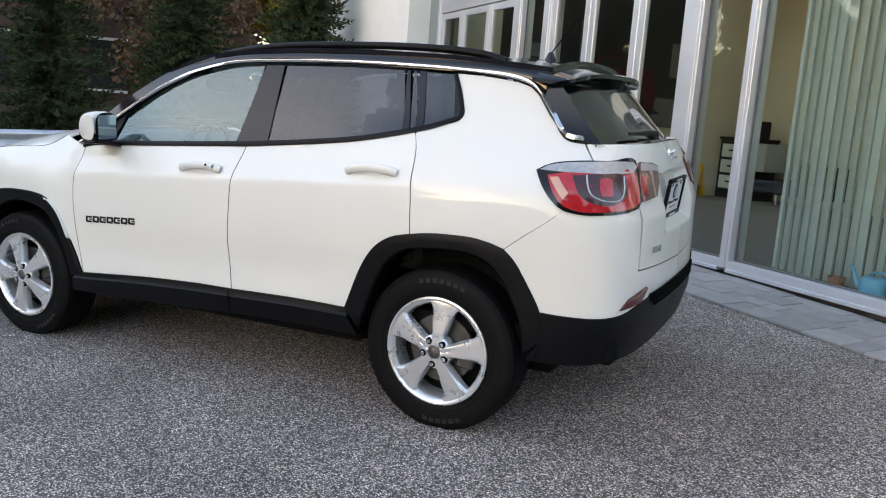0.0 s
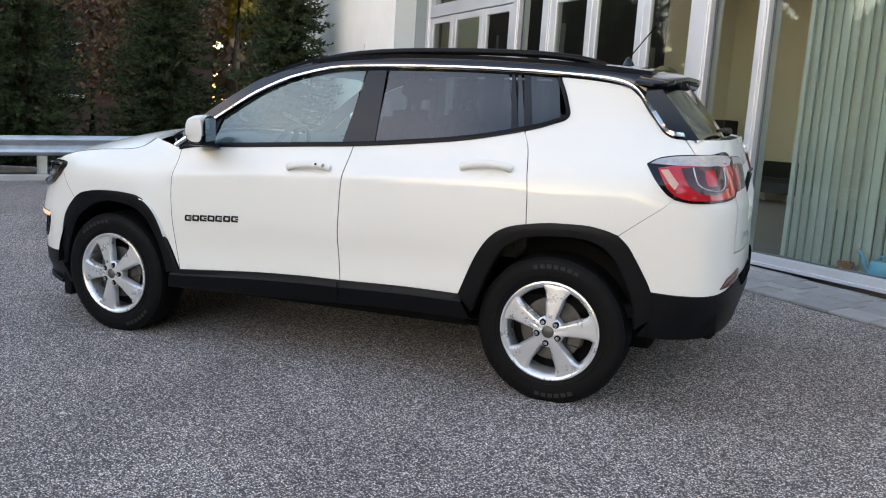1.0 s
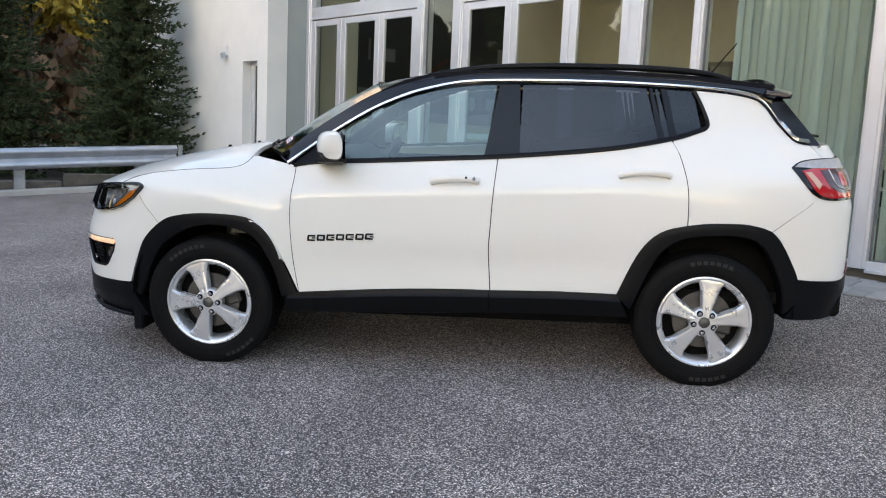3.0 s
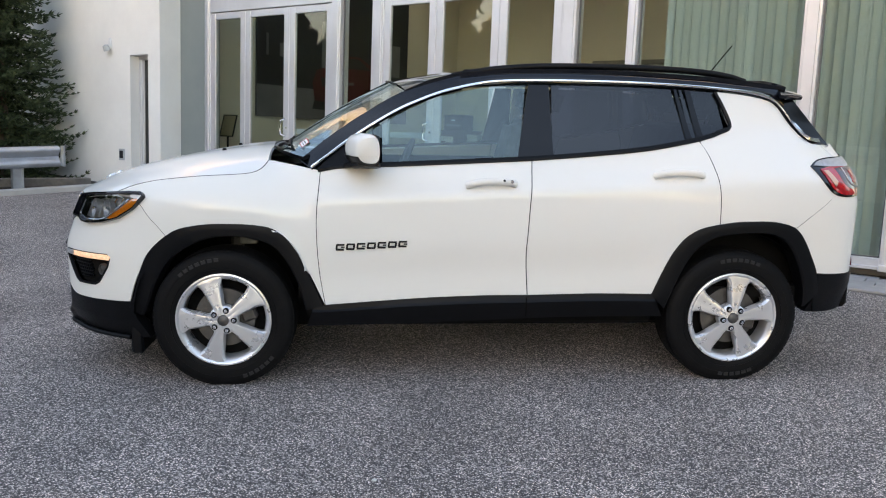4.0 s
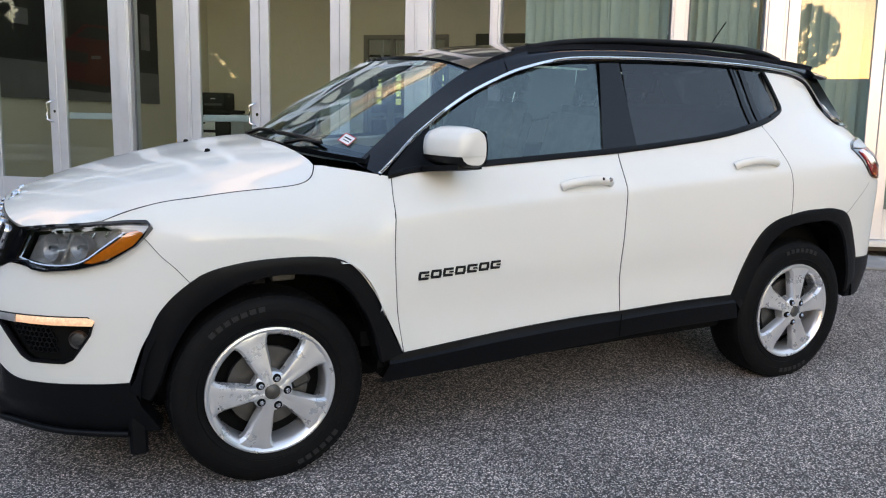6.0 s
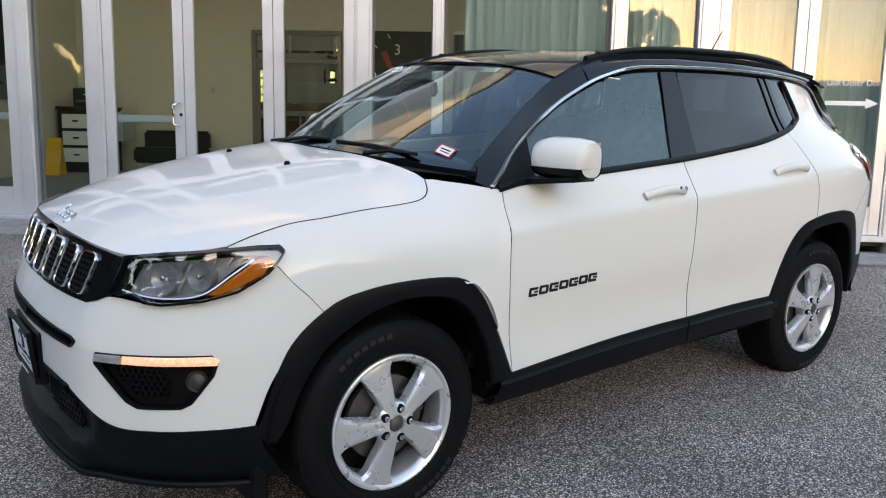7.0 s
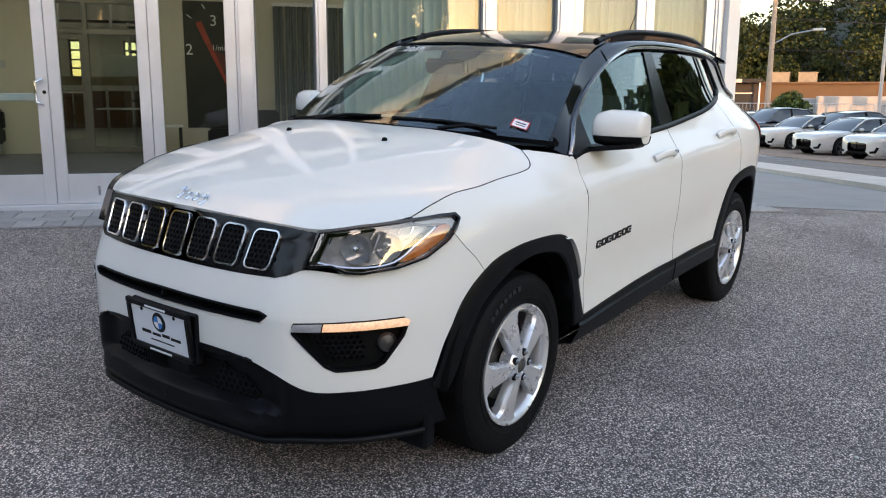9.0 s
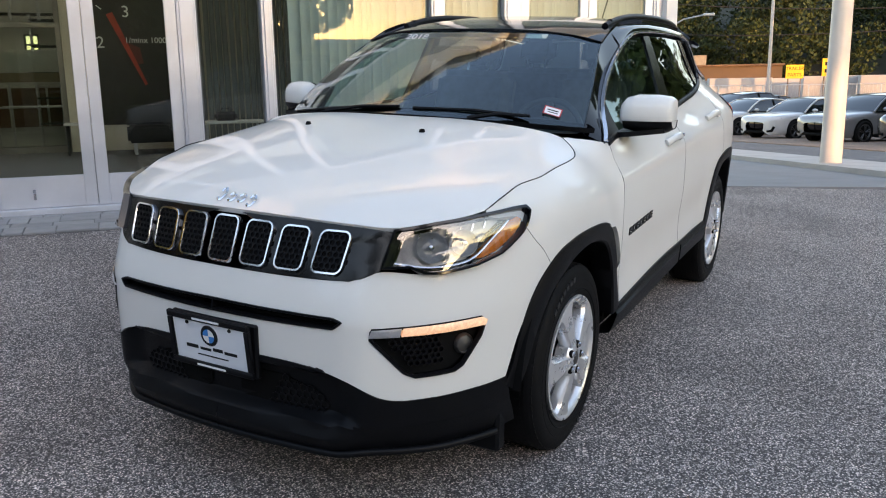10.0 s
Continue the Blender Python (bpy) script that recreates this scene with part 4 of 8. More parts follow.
ARCH_RI = xz([(0.94, 0.40), (1.02, 0.60), (1.08, 0.705), (1.14, 0.755), (1.21, 0.785), (1.37, 0.800), (1.47, 0.795), (1.55, 0.765), (1.61, 0.70), (1.66, 0.60), (1.69, 0.52), (1.71, 0.40)])
BELT = [(-0.84, 1.098), (-0.736, 1.115), (-0.4, 1.130), (0.0, 1.150), (0.22, 1.161), (0.533, 1.185), (0.822, 1.214), (1.024, 1.248), (1.182, 1.283), (1.285, 1.318)]
CHROME_LINE = [(-0.87, 1.100), (-0.80, 1.150), (-0.687, 1.235), (-0.456, 1.380), (-0.284, 1.458), (-0.168, 1.496), (0.035, 1.536), (0.298, 1.547), (0.70, 1.546), (1.05, 1.534), (1.31, 1.517), (1.50, 1.492), (1.60, 1.458), (1.70, 1.375), (1.80, 1.285), (1.87, 1.255), (1.98, 1.245)]
SEAM_A = [(-0.806, 0.425), (-0.834, 0.605), (-0.846, 0.83), (-0.838, 0.97), (-0.828, 1.098)]
SEAM_B = [(0.218, 0.475), (0.205, 0.69), (0.211, 0.80), (0.220, 0.95), (0.238, 1.158)]
SEAM_C = [(1.198, 0.846), (1.192, 1.02), (1.160, 1.185), (1.122, 1.263)]


def cut(line, a, b):
    """The stretch of a line between two w values."""
    L = spline(line, 200)
    return [tuple(p) for p in L if a <= p[0] <= b]


# doors
both("front_door", sheet(skin([SEAM_A[0], (-0.36, 0.458), (0.0, 0.473), SEAM_B[0]], [SEAM_A[-1]] + BELT[1:4] + [SEAM_B[-1]], SEAM_A, SEAM_B, 26, 54), 0.02, 0.0025), PAINT, "white painted front door")
both("rear_door", sheet(skin([SEAM_B[0], (0.60, 0.482)] + ARCH_R[:4] + [SEAM_C[0]], [SEAM_B[-1]] + BELT[5:8] + [SEAM_C[-1]], SEAM_B, SEAM_C, 34, 54), 0.02, 0.0025), PAINT, "white painted rear door")
# front fender


def w_at(x, z):
    """The skin coordinate at which the skin passes x at height z, ahead of the doors."""
    a, b = -2.7, -0.8
    for _ in range(40):
        m = (a + b) / 2
        a, b = (m, b) if S(m, z)[0] < x else (a, m)
    return (a + b) / 2


HOOD_SEAM = [(w_at(x, z), z) for x, z in spline([(-1.835, 0.981), (-1.755, 1.012), (-1.655, 1.036), (-1.54, 1.053), (-1.40, 1.066), (-1.25, 1.074), (-1.17, 1.083), (-1.125, 1.102), (-1.098, 1.138)], 24)]
BUMP_SEAM = [(-1.665, 0.772), (-1.76, 0.825), (-1.865, 0.872), (-1.962, 0.925)]
fender_top = HOOD_SEAM + [(-1.03, 1.131), (-0.95, 1.120), (-0.88, 1.107), SEAM_A[-1]]
both("front_fender", sheet(relaxed(skin([BUMP_SEAM[0]] + [p for p in ARCH_F if p[0] > -1.63], fender_top, BUMP_SEAM + [(-1.985, 0.948), (-2.03, 0.955), (-2.08, 0.956), (-2.12, 0.960), HOOD_SEAM[0]], SEAM_A, 44, 22), 40), 0.02, 0.0012), PAINT, "white painted front fender")
# quarter panel
quarter_top = cut(CHROME_LINE, 1.25, 1.99)
both("quarter_panel", sheet(skin([SEAM_C[0], (1.28, 0.858), (1.37, 0.862), (1.50, 0.858), (1.62, 0.826)], quarter_top, SEAM_C + [(1.20, 1.29), (1.285, 1.318), (1.312, 1.335), (1.30, 1.37), (1.25, 1.517)], [(1.62, 0.826), (1.70, 0.882), (1.84, 0.97), (2.02, 1.08), (2.06, 1.16), (1.99, 1.245)], 30, 26), 0.02, 0.002), PAINT, "white painted rear quarter panel")
# rear bumper corner and cover
both("bumper_corner", sheet(skin([(1.69, 0.75), (1.9, 0.745), (2.1, 0.74), (2.36, 0.74)], [(1.62, 0.826), (1.70, 0.882), (1.84, 0.974), (1.93, 1.02), (2.10, 1.035), (2.36, 1.04)], [(1.69, 0.75), (1.66, 0.79), (1.62, 0.826)], [(2.36, 0.74), (2.36, 1.03)], 20, 12), 0.01, 0.0), PAINT)
part("rear_bumper_cover", sheet(skin([(1.775, 0.582), (1.9, 0.572), (2.1, 0.566), (2.25, 0.575), (2.45, 0.61), (2.95, 0.63)], [(1.69, 0.75), (1.9, 0.745), (2.36, 0.74), (2.95, 0.72)], [(1.775, 0.582), (1.735, 0.66), (1.69, 0.75)], [(2.95, 0.63), (2.95, 0.72)], 30, 8), 0.01), PAINT, suv, smooth=30)
part("rear_bumper_cover", mirrored(sheet(skin([(1.775, 0.582), (1.9, 0.572), (2.1, 0.566), (2.25, 0.575), (2.45, 0.61), (2.95, 0.63)], [(1.69, 0.75), (1.9, 0.745), (2.36, 0.74), (2.95, 0.72)], [(1.775, 0.582), (1.735, 0.66), (1.69, 0.75)], [(2.95, 0.63), (2.95, 0.72)], 30, 8), 0.01)), PAINT, suv, smooth=30)
both("rear_lower_bumper", sheet(skin([(1.74, 0.375), (1.9, 0.365), (2.2, 0.368), (2.95, 0.385)], [(1.79, 0.578), (1.9, 0.570), (2.1, 0.564), (2.25, 0.573), (2.45, 0.608), (2.95, 0.628)], [(1.74, 0.375), (1.80, 0.47), (1.79, 0.578)], [(2.95, 0.385), (2.95, 0.628)], 24, 10, 0.006), 0.06), CLAD, "black grained plastic lower rear bumper")
gate = skin([(2.37, 0.745), (2.95, 0.725)], [(2.0, 1.245), (2.1, 1.245), (2.5, 1.245), (2.95, 1.25)], [(2.37, 0.745), (2.35, 1.03), (2.08, 1.165), (2.0, 1.245)], [(2.95, 0.725), (2.95, 1.25)], 40, 50)
for row in gate:
    for q in row:
        q[0] -= 0.055 * sstep((0.30 + q[1]) / 0.05) * sstep((q[2] - 0.855) / 0.06) * sstep((1.12 - q[2]) / 0.02)
both("tailgate", sheet(gate, 0.012, 0.0015), PAINT, "white painted tailgate")
# front bumper cover (white)
LOWEDGE = [(-3.0, 0.536), (-2.81, 0.534), (-2.66, 0.526), (-2.58, 0.510), (-2.51, 0.486), (-2.39, 0.430), (-2.25, 0.424), (-2.08, 0.426), (-1.946, 0.428)]


def inside(poly, w, z):
    c = False
    for k in range(len(poly)):
        (x1, y1), (x2, y2) = poly[k], poly[k - 1]
        if (y1 > z) != (y2 > z) and w < (x2 - x1) * (z - y1) / (y2 - y1) + x1:
            c = not c
    return c


FOG = [(-2.435, 0.655), (-2.25, 0.660), (-2.075, 0.660), (-2.06, 0.64), (-2.075, 0.60), (-2.14, 0.515), (-2.17, 0.500), (-2.30, 0.498), (-2.335, 0.515), (-2.44, 0.625)]
SLOT = [(-3.05, 0.690), (-2.56, 0.684), (-2.53, 0.675), (-2.555, 0.655), (-3.05, 0.655)]
cover = coons(LOWEDGE, [(-3.0, 0.788), (-2.6, 0.790), (-2.50, 0.800), (-2.44, 0.822), (-2.30, 0.812), (-2.15, 0.83), (-2.04, 0.872), (-1.962, 0.925)], [(-3.0, 0.536), (-3.0, 0.788)], [(-1.938, 0.428), (-1.882, 0.55), (-1.82, 0.635), (-1.745, 0.722)] + BUMP_SEAM, 110, 70)


def cover_keep(j, i):
    c = (cover[j][i] + cover[j + 1][i + 1]) / 2
    return not (inside(FOG, c[0], c[1]) or inside(SLOT, c[0], c[1]))


both("front_bumper_cover", sheet([[on(p[0], p[1]) for p in row] for row in cover], 0.01, keep=cover_keep), PAINT, "white painted front bumper")


def lobed(poly, n=4):
    """A closed outline with a few points along each edge."""
    out = []
    for k in range(len(poly)):
        a, b = np.array(poly[k]), np.array(poly[(k + 1) % len(poly)])
        out += [a + (b - a) * i / n for i in range(n)]
    return out


def plate_on(poly, off, inset=0.0, depth=0.02, dome=0.0, surf=None):
    """A patch that follows the skin inside an outline, with a turned-in rim."""
    f = surf or on
    pts = lobed(poly)
    c = sum(pts) / len(pts)
    vs, fs = [], []
    rings = (1.0, 0.94, 0.6, 0.25)
    for k, q in enumerate(rings):
        for p in pts:
            a = c + (p - c) * (q - inset)
            vs.append(f(a[0], a[1], off + dome * (1 - q * q)))
    n = len(pts)
    vs.append(f(c[0], c[1], off + dome))
    for k in range(len(rings) - 1):
        for i in range(n):
            j = (i + 1) % n
            fs.append((k * n + i, k * n + j, (k + 1) * n + j, (k + 1) * n + i))
    k = len(rings) - 1
    for i in range(n):
        fs.append((k * n + i, k * n + (i + 1) % n, k * n + n))
    base = len(vs)
    for p in pts:
        a = c + (p - c) * (1 - inset)
        vs.append(f(a[0], a[1], off - depth))
    for i in range(n):
        j = (i + 1) % n
        fs.append((j, i, base + i, base + j))
    # outlines run clockwise or not: make the faces look outwards
    a2 = sum(pts[i][0] * pts[(i + 1) % n][1] - pts[(i + 1) % n][0] * pts[i][1] for i in range(n))
    if a2 < 0:
        fs = [tuple(reversed(q)) for q in fs]
    return vs, fs


def ring_on(poly, off, width, thick=0.012, surf=None, n=4):
    """A raised frame along an outline on the skin."""
    f = surf or on
    pts = lobed(poly, n)
    c = sum(pts) / len(pts)
    m = len(pts)
    a2 = sum(pts[i][0] * pts[(i + 1) % m][1] - pts[(i + 1) % m][0] * pts[i][1] for i in range(m))
    nrm = []
    for i in range(m):
        d = pts[(i + 1) % m] - pts[i - 1]
        q = np.array((d[1], -d[0])) / max(np.linalg.norm(d), 1e-9)
        nrm.append(q if a2 > 0 else -q)
    prof = ((0.5, -thick), (0.5, 0.0), (0.3, thick * 0.4), (-0.3, thick * 0.4), (-0.5, 0.0), (-0.5, -thick))
    vs, fs = [], []
    for p, q in zip(pts, nrm):
        for u, h in prof:
            a = p + q * u * width
            vs.append(f(a[0], a[1], off + h))
    k = len(prof)
    for i in range(m):
        j = (i + 1) % m
        for t in range(k - 1):
            fs.append((i * k + t, j * k + t, j * k + t + 1, i * k + t + 1))
    if a2 > 0:
        fs = [tuple(reversed(q)) for q in fs]
    return vs, fs


def mesh_on(poly, off, cell, bar, surf=None):
    """A honeycomb grid inside an outline on the skin."""
    f = surf or on
    vs, fs = [], []
    ws, zs = [p[0] for p in poly], [p[1] for p in poly]
    r = cell / math.sqrt(3)
    j, z = 0, min(zs)
    while z < max(zs) + cell:
        w = min(ws) + (cell / 2 if j % 2 else 0)
        while w < max(ws) + cell:
            if inside(poly, w, z):
                b = len(vs)
                for k in range(6):
                    a = math.pi / 6 + k * math.pi / 3
                    for rr, h in ((r, -0.004), (r, 0.0), (r - bar, 0.0), (r - bar, -0.012)):
                        vs.append(f(w + rr * math.cos(a), z + rr * math.sin(a), off + h))
                for k in range(6):
                    e = (k + 1) % 6
                    for t in range(3):
                        fs.append((b + k * 4 + t, b + e * 4 + t, b + e * 4 + t + 1, b + k * 4 + t + 1))
            w += cell
        z += cell * math.sqrt(3) / 2
        j += 1
    return vs, fs


# lower front: black plastic with an air dam
low = coons([(-3.0, 0.262), (-2.6, 0.258), (-2.3, 0.245), (-2.05, 0.235), (-1.86, 0.240)], LOWEDGE[:-1] + [(-1.935, 0.43)], [(-3.0, 0.262), (-3.0, 0.536)], [(-1.86, 0.240), (-1.89, 0.33), (-1.935, 0.43)], 48, 26)


def dam(w, z):
    """How far the lower bumper stands out: a shelf below, a hollow mouth above it in the middle."""
    middle = sstep((-2.44 - w) / 0.12)
    return 0.004 + middle * (0.030 * sstep((0.335 - z) / 0.03) - 0.050 * sstep((z - 0.335) / 0.03) * sstep((0.515 - z) / 0.03))


both("front_lower_bumper", sheet([[on(p[0], p[1], dam(p[0], p[1])) for p in row] for row in low], 0.06), CLAD, "black grained plastic lower front bumper")
both("lower_intake", plate_on([(-3.04, 0.470), (-2.76, 0.462), (-2.64, 0.430), (-2.58, 0.385), (-2.60, 0.362), (-3.04, 0.362)], -0.042), UNDER)
tagged(both("lower_intake_mesh", mesh_on([(-2.76, 0.462), (-2.64, 0.430), (-2.58, 0.385), (-2.60, 0.362), (-2.80, 0.362)], -0.038, 0.026, 0.004), CLAD)[0], kind="stuff")
both("air_dam_lip", tube([on(w, z, 0.018 + 0.02 * sstep((-2.44 - w) / 0.12)) for w, z in spline([(-3.0, 0.262), (-2.7, 0.262), (-2.45, 0.255), (-2.2, 0.245), (-2.0, 0.24)], 24)], 0.012, 8), CLAD, "", 60)
part("air_deflector", box(-1.80, -1.74, -0.80, -0.50, 0.15, 0.30, 0.01), CLAD, suv)
# fog lamp pockets with the lit bar above
for side in (1, -1):
    fix = (lambda vf: vf) if side > 0 else mirrored
    fl = part("fog_lamp_pocket", fix(plate_on(FOG, -0.028, 0.0, 0.01)), UNDER, suv, "black recessed fog lamp pocket", 40)
    part("bezel", fix(ring_on(FOG, 0.000, 0.010, 0.012)), CLAD, fl, "", 40)
    tagged(part("honeycomb", fix(mesh_on([(-2.40, 0.625), (-2.22, 0.628), (-2.20, 0.53), (-2.30, 0.52)], -0.016, 0.020, 0.003)), CLAD, fl), kind="stuff")
    part("clear_marker", fix(plate_on([(-2.445, 0.632), (-2.435, 0.656), (-2.345, 0.659), (-2.35, 0.632)], 0.006, 0, 0.03, 0.003)), LAMPCLEAR, fl, "clear end of the marker lamp", 40)
    part("marker_lamp", fix(plate_on([(-2.345, 0.633), (-2.34, 0.659), (-2.25, 0.661), (-2.075, 0.662), (-2.052, 0.650), (-2.06, 0.634)], 0.006, 0, 0.03, 0.004)), AMBER_LIT, fl, "lit amber marker lamp", 40)
    c = on(-2.125, 0.575, -0.018)
    n = SN(-2.125, 0.575)
    q = Vector((n[0], n[1] * side, n[2])).to_track_quat("Y", "Z").to_matrix().to_4x4()
    part("fog_lamp", lathe([(0.0, 0.006), (0.016, 0.005), (0.026, 0.0), (0.029, 0.006), (0.033, 0.0), (0.033, -0.02)], 28), ALLOY_DARK, fl, "round clear fog lamp", 40, Matrix.Translation((c[0], c[1] * side, c[2])) @ q)
both("upper_intake", plate_on(SLOT, -0.03, 0, 0.01), UNDER)
both("upper_intake_lip", ring_on([(p[0] if p[0] > -2.99 else -3.0, p[1]) for p in SLOT], -0.004, 0.010, 0.025), CLAD)

# ---- grille: seven framed openings in a gloss black panel ----
GRP = [(-3.04, 0.955), (-2.70, 0.952), (-2.52, 0.945), (-2.40, 0.932), (-2.42, 0.835), (-2.47, 0.812), (-2.53, 0.792), (-3.04, 0.788)]
both("grille_panel", plate_on(GRP, 0.004, 0, 0.03), POST, "satin black grille panel")


def front(y, z, off=0.0):
    """The front skin at distance y from the middle, on either side."""
    w = float(np.interp(abs(y), fine[:140, 2], fine[:140, 0]))
    p = on(w, z, off)
    return np.array((p[0], math.copysign(p[1], y) if abs(y) > 1e-6 else 0.0, p[2]))


def rounded(a, b, c, d, r, tilt=0.0, n=4):
    """A rounded rectangle, its top shifted by tilt."""
    out = []
    for cx, cy, s in ((b - r, d - r, 0), (a + r, d - r, 90), (a + r, c + r, 180), (b - r, c + r, 270)):
        for k in range(n + 1):
            t = radians(s + 90 * k / n)
            x, y = cx + r * math.cos(t), cy + r * math.sin(t)
            out.append((x + tilt * (y - (c + d) / 2), y))
    return out


for k in range(7):
    c = (k - 3) * 0.1325
    h0, h1 = 0.803 + 0.002 * abs(k - 3), 0.938 - 0.003 * abs(k - 3)
    op = rounded(c - 0.048, c + 0.048, h0, h1, 0.020, 0.10 * (k - 3) / 3)
    g = part("grille_opening", plate_on(op, 0.006, 0.03, 0.004, surf=front), UNDER, suv, "black grille opening", 40)
    part("chrome_ring", ring_on(op, 0.010, 0.0085, 0.012, surf=front, n=1), CHROME, g, "bright chrome ring", 50)
    tagged(part("honeycomb", mesh_on(rounded(c - 0.045, c + 0.045, h0 + 0.004, h1 - 0.004, 0.018), 0.011, 0.019, 0.0028, surf=front), CLAD, g), kind="stuff")

# ---- headlamps ----
HL = [(-2.440, 0.832), (-2.425, 0.936), (-2.30, 0.954), (-2.15, 0.968), (-2.04, 0.974), (-1.97, 0.973), (-1.945, 0.960), (-1.985, 0.905), (-2.06, 0.852), (-2.15, 0.826), (-2.26, 0.812), (-2.31, 0.815), (-2.36, 0.834)]
for side in (1, -1):
    fix = (lambda vf: vf) if side > 0 else mirrored
    hl = part("headlamp", fix(plate_on(HL, -0.042, 0.0, 0.01)), GLOSSBLACK, suv, "wrap-around headlamp with a clear lens", 40)
    part("bezel", fix(ring_on(HL, 0.006, 0.012, 0.046)), GLOSSBLACK, hl, "", 40)
    part("reflector", fix(plate_on([(-2.405, 0.842), (-2.395, 0.925), (-2.26, 0.944), (-2.10, 0.957), (-2.06, 0.955), (-2.12, 0.89), (-2.16, 0.842), (-2.28, 0.830)], -0.036, 0, 0.008, -0.004)), LAMPCLEAR, hl, "silver reflector", 40)
    for w0, z0, r0 in ((-2.295, 0.888, 0.046), (-2.185, 0.893, 0.040)):
        c, n = on(w0, z0, -0.030), SN(w0, z0)
        q = Vector((n[0] - 0.5, n[1] * side, n[2])).to_track_quat("Y", "Z").to_matrix().to_4x4()
        bowl = part("lamp_bowl", lathe([(0.0, -0.012), (r0 * 0.4, -0.009), (r0 * 0.75, 0.002), (r0, 0.016), (r0 + 0.003, 0.016), (r0 + 0.003, -0.014)], 28), LAMPCLEAR, hl, "bright reflector bowl", 30, Matrix.Translation((c[0], c[1] * side, c[2])) @ q)
        part("bulb", lathe([(0.0, 0.022), (0.008, 0.020), (0.010, 0.008), (0.010, -0.01)], 14), CHROME, bowl, "", 60)
    for k in range(7):
        w0 = -2.39 + 0.045 * k
        part("reflector_rib", fix(tube([on(w0, 0.905 + 0.004 * k, -0.031), on(w0 + 0.004, 0.926 + 0.0045 * k, -0.030)], 0.0035, 5)), CHROME, hl)
    part("lamp_divider", fix(plate_on([(-2.245, 0.846), (-2.236, 0.932), (-2.228, 0.933), (-2.235, 0.846)], -0.020, 0, 0.016, 0.002)), LAMPCLEAR, hl, "", 50)
    part("turn_signal", fix(plate_on([(-2.150, 0.842), (-2.09, 0.895), (-2.035, 0.945), (-1.985, 0.956), (-1.975, 0.943), (-2.0, 0.902), (-2.07, 0.858), (-2.12, 0.842)], -0.002, 0, 0.03, 0.002)), AMBER, hl, "amber turn signal", 40)
    part("chrome_blade", fix(tube([on(w, z, 0.000) for w, z in spline([(-2.405, 0.845), (-2.30, 0.830), (-2.2, 0.833), (-2.15, 0.848), (-2.10, 0.895), (-2.045, 0.945)], 20)], 0.0045, 6)), CHROME, hl)
    part("chrome_blade", fix(tube([on(w, z, 0.000) for w, z in spline([(-2.405, 0.845), (-2.392, 0.918)], 4)], 0.004, 6)), CHROME, hl)
    part("lens", fix(plate_on(HL, 0.008, 0.02, 0.006)), LAMPGLASS, hl, "clear curved lens", 40)

# ---- hood ----
seam3 = [on(w, z) for w, z in spline(HOOD_SEAM, 24)]
lip = [on(w, z, 0.006) for w, z in ((-3.0, 0.960), (-2.75, 0.957), (-2.55, 0.951), (-2.43, 0.944), (-2.30, 0.958), (-2.2, 0.970))] + [tuple(seam3[0])]
cowl = [(-1.125, 0.0, 1.192), (-1.12, -0.25, 1.190), (-1.11, -0.5, 1.176), (-1.10, -0.66, 1.155), tuple(seam3[-1])]
mid = [tuple(lip[0]), (-2.10, 0, 0.992), (-2.0, 0, 1.034), (-1.8, 0, 1.082), (-1.5, 0, 1.138), (-1.25, 0, 1.176), (-1.125, 0, 1.192)]
hood = coons(lip, cowl, mid, seam3, 36, 44)
for j, row in enumerate(hood):
    v = j / 44
    for i, p in enumerate(row):
        u = i / 36
        p[2] += max(0.0, row[0][2] - row[-1][2]) * 1.12 * (u - u ** 2.7) * sstep(v * 2.2) * sstep((1 - v) * 9)
        c = 0.34 + 0.20 * v
        p[2] += 0.004 * (sstep((c + 0.08 - u) / 0.14) - 0.6 * u) * sstep(v * 3) * sstep((1 - v) * 3)
whole_hood = [[np.array((p[0], -p[1], p[2])) for p in row[::-1]] + row[1:] for row in hood]
part("hood", sheet(relaxed(whole_hood, 60), 0.02, 0.003, flip=False), PAINT, suv, "white painted hood with a raised centre", 60)
both("hood_shut_line", tube([on(w, z, -0.001) for w, z in spline(HOOD_SEAM, 60)], 0.0022, 6), UNDER)
both("bumper_shut_line", tube([on(w, z, -0.001) for w, z in spline(BUMP_SEAM, 20)], 0.0016, 6), UNDER)
both("door_shut_line", tube([on(w, z, -0.0015) for w, z in spline(SEAM_A, 30)], 0.0020, 6), UNDER)
both("door_shut_line", tube([on(w, z, -0.0015) for w, z in spline(SEAM_B, 30)], 0.0020, 6), UNDER)
both("door_shut_line", tube([on(w, z, -0.0015) for w, z in spline(SEAM_C, 30)], 0.0020, 6), UNDER)
both("quarter_shut_line", tube([on(w, z, -0.001) for w, z in spline([(1.62, 0.826), (1.70, 0.882), (1.84, 0.972)], 16)], 0.0014, 6), UNDER)
for s in (-1, 1):
    part("washer_nozzle", lathe([(0.0, 0.014), (0.009, 0.012), (0.013, 0.0)], 12, "z"), UNDER, suv, "", 60, pose(-1.40, s * 0.268, 1.158))
lg = empty("front_emblem", pose(-2.100, 0.0, 0.990, 0, 52, 0))
lg.parent = suv
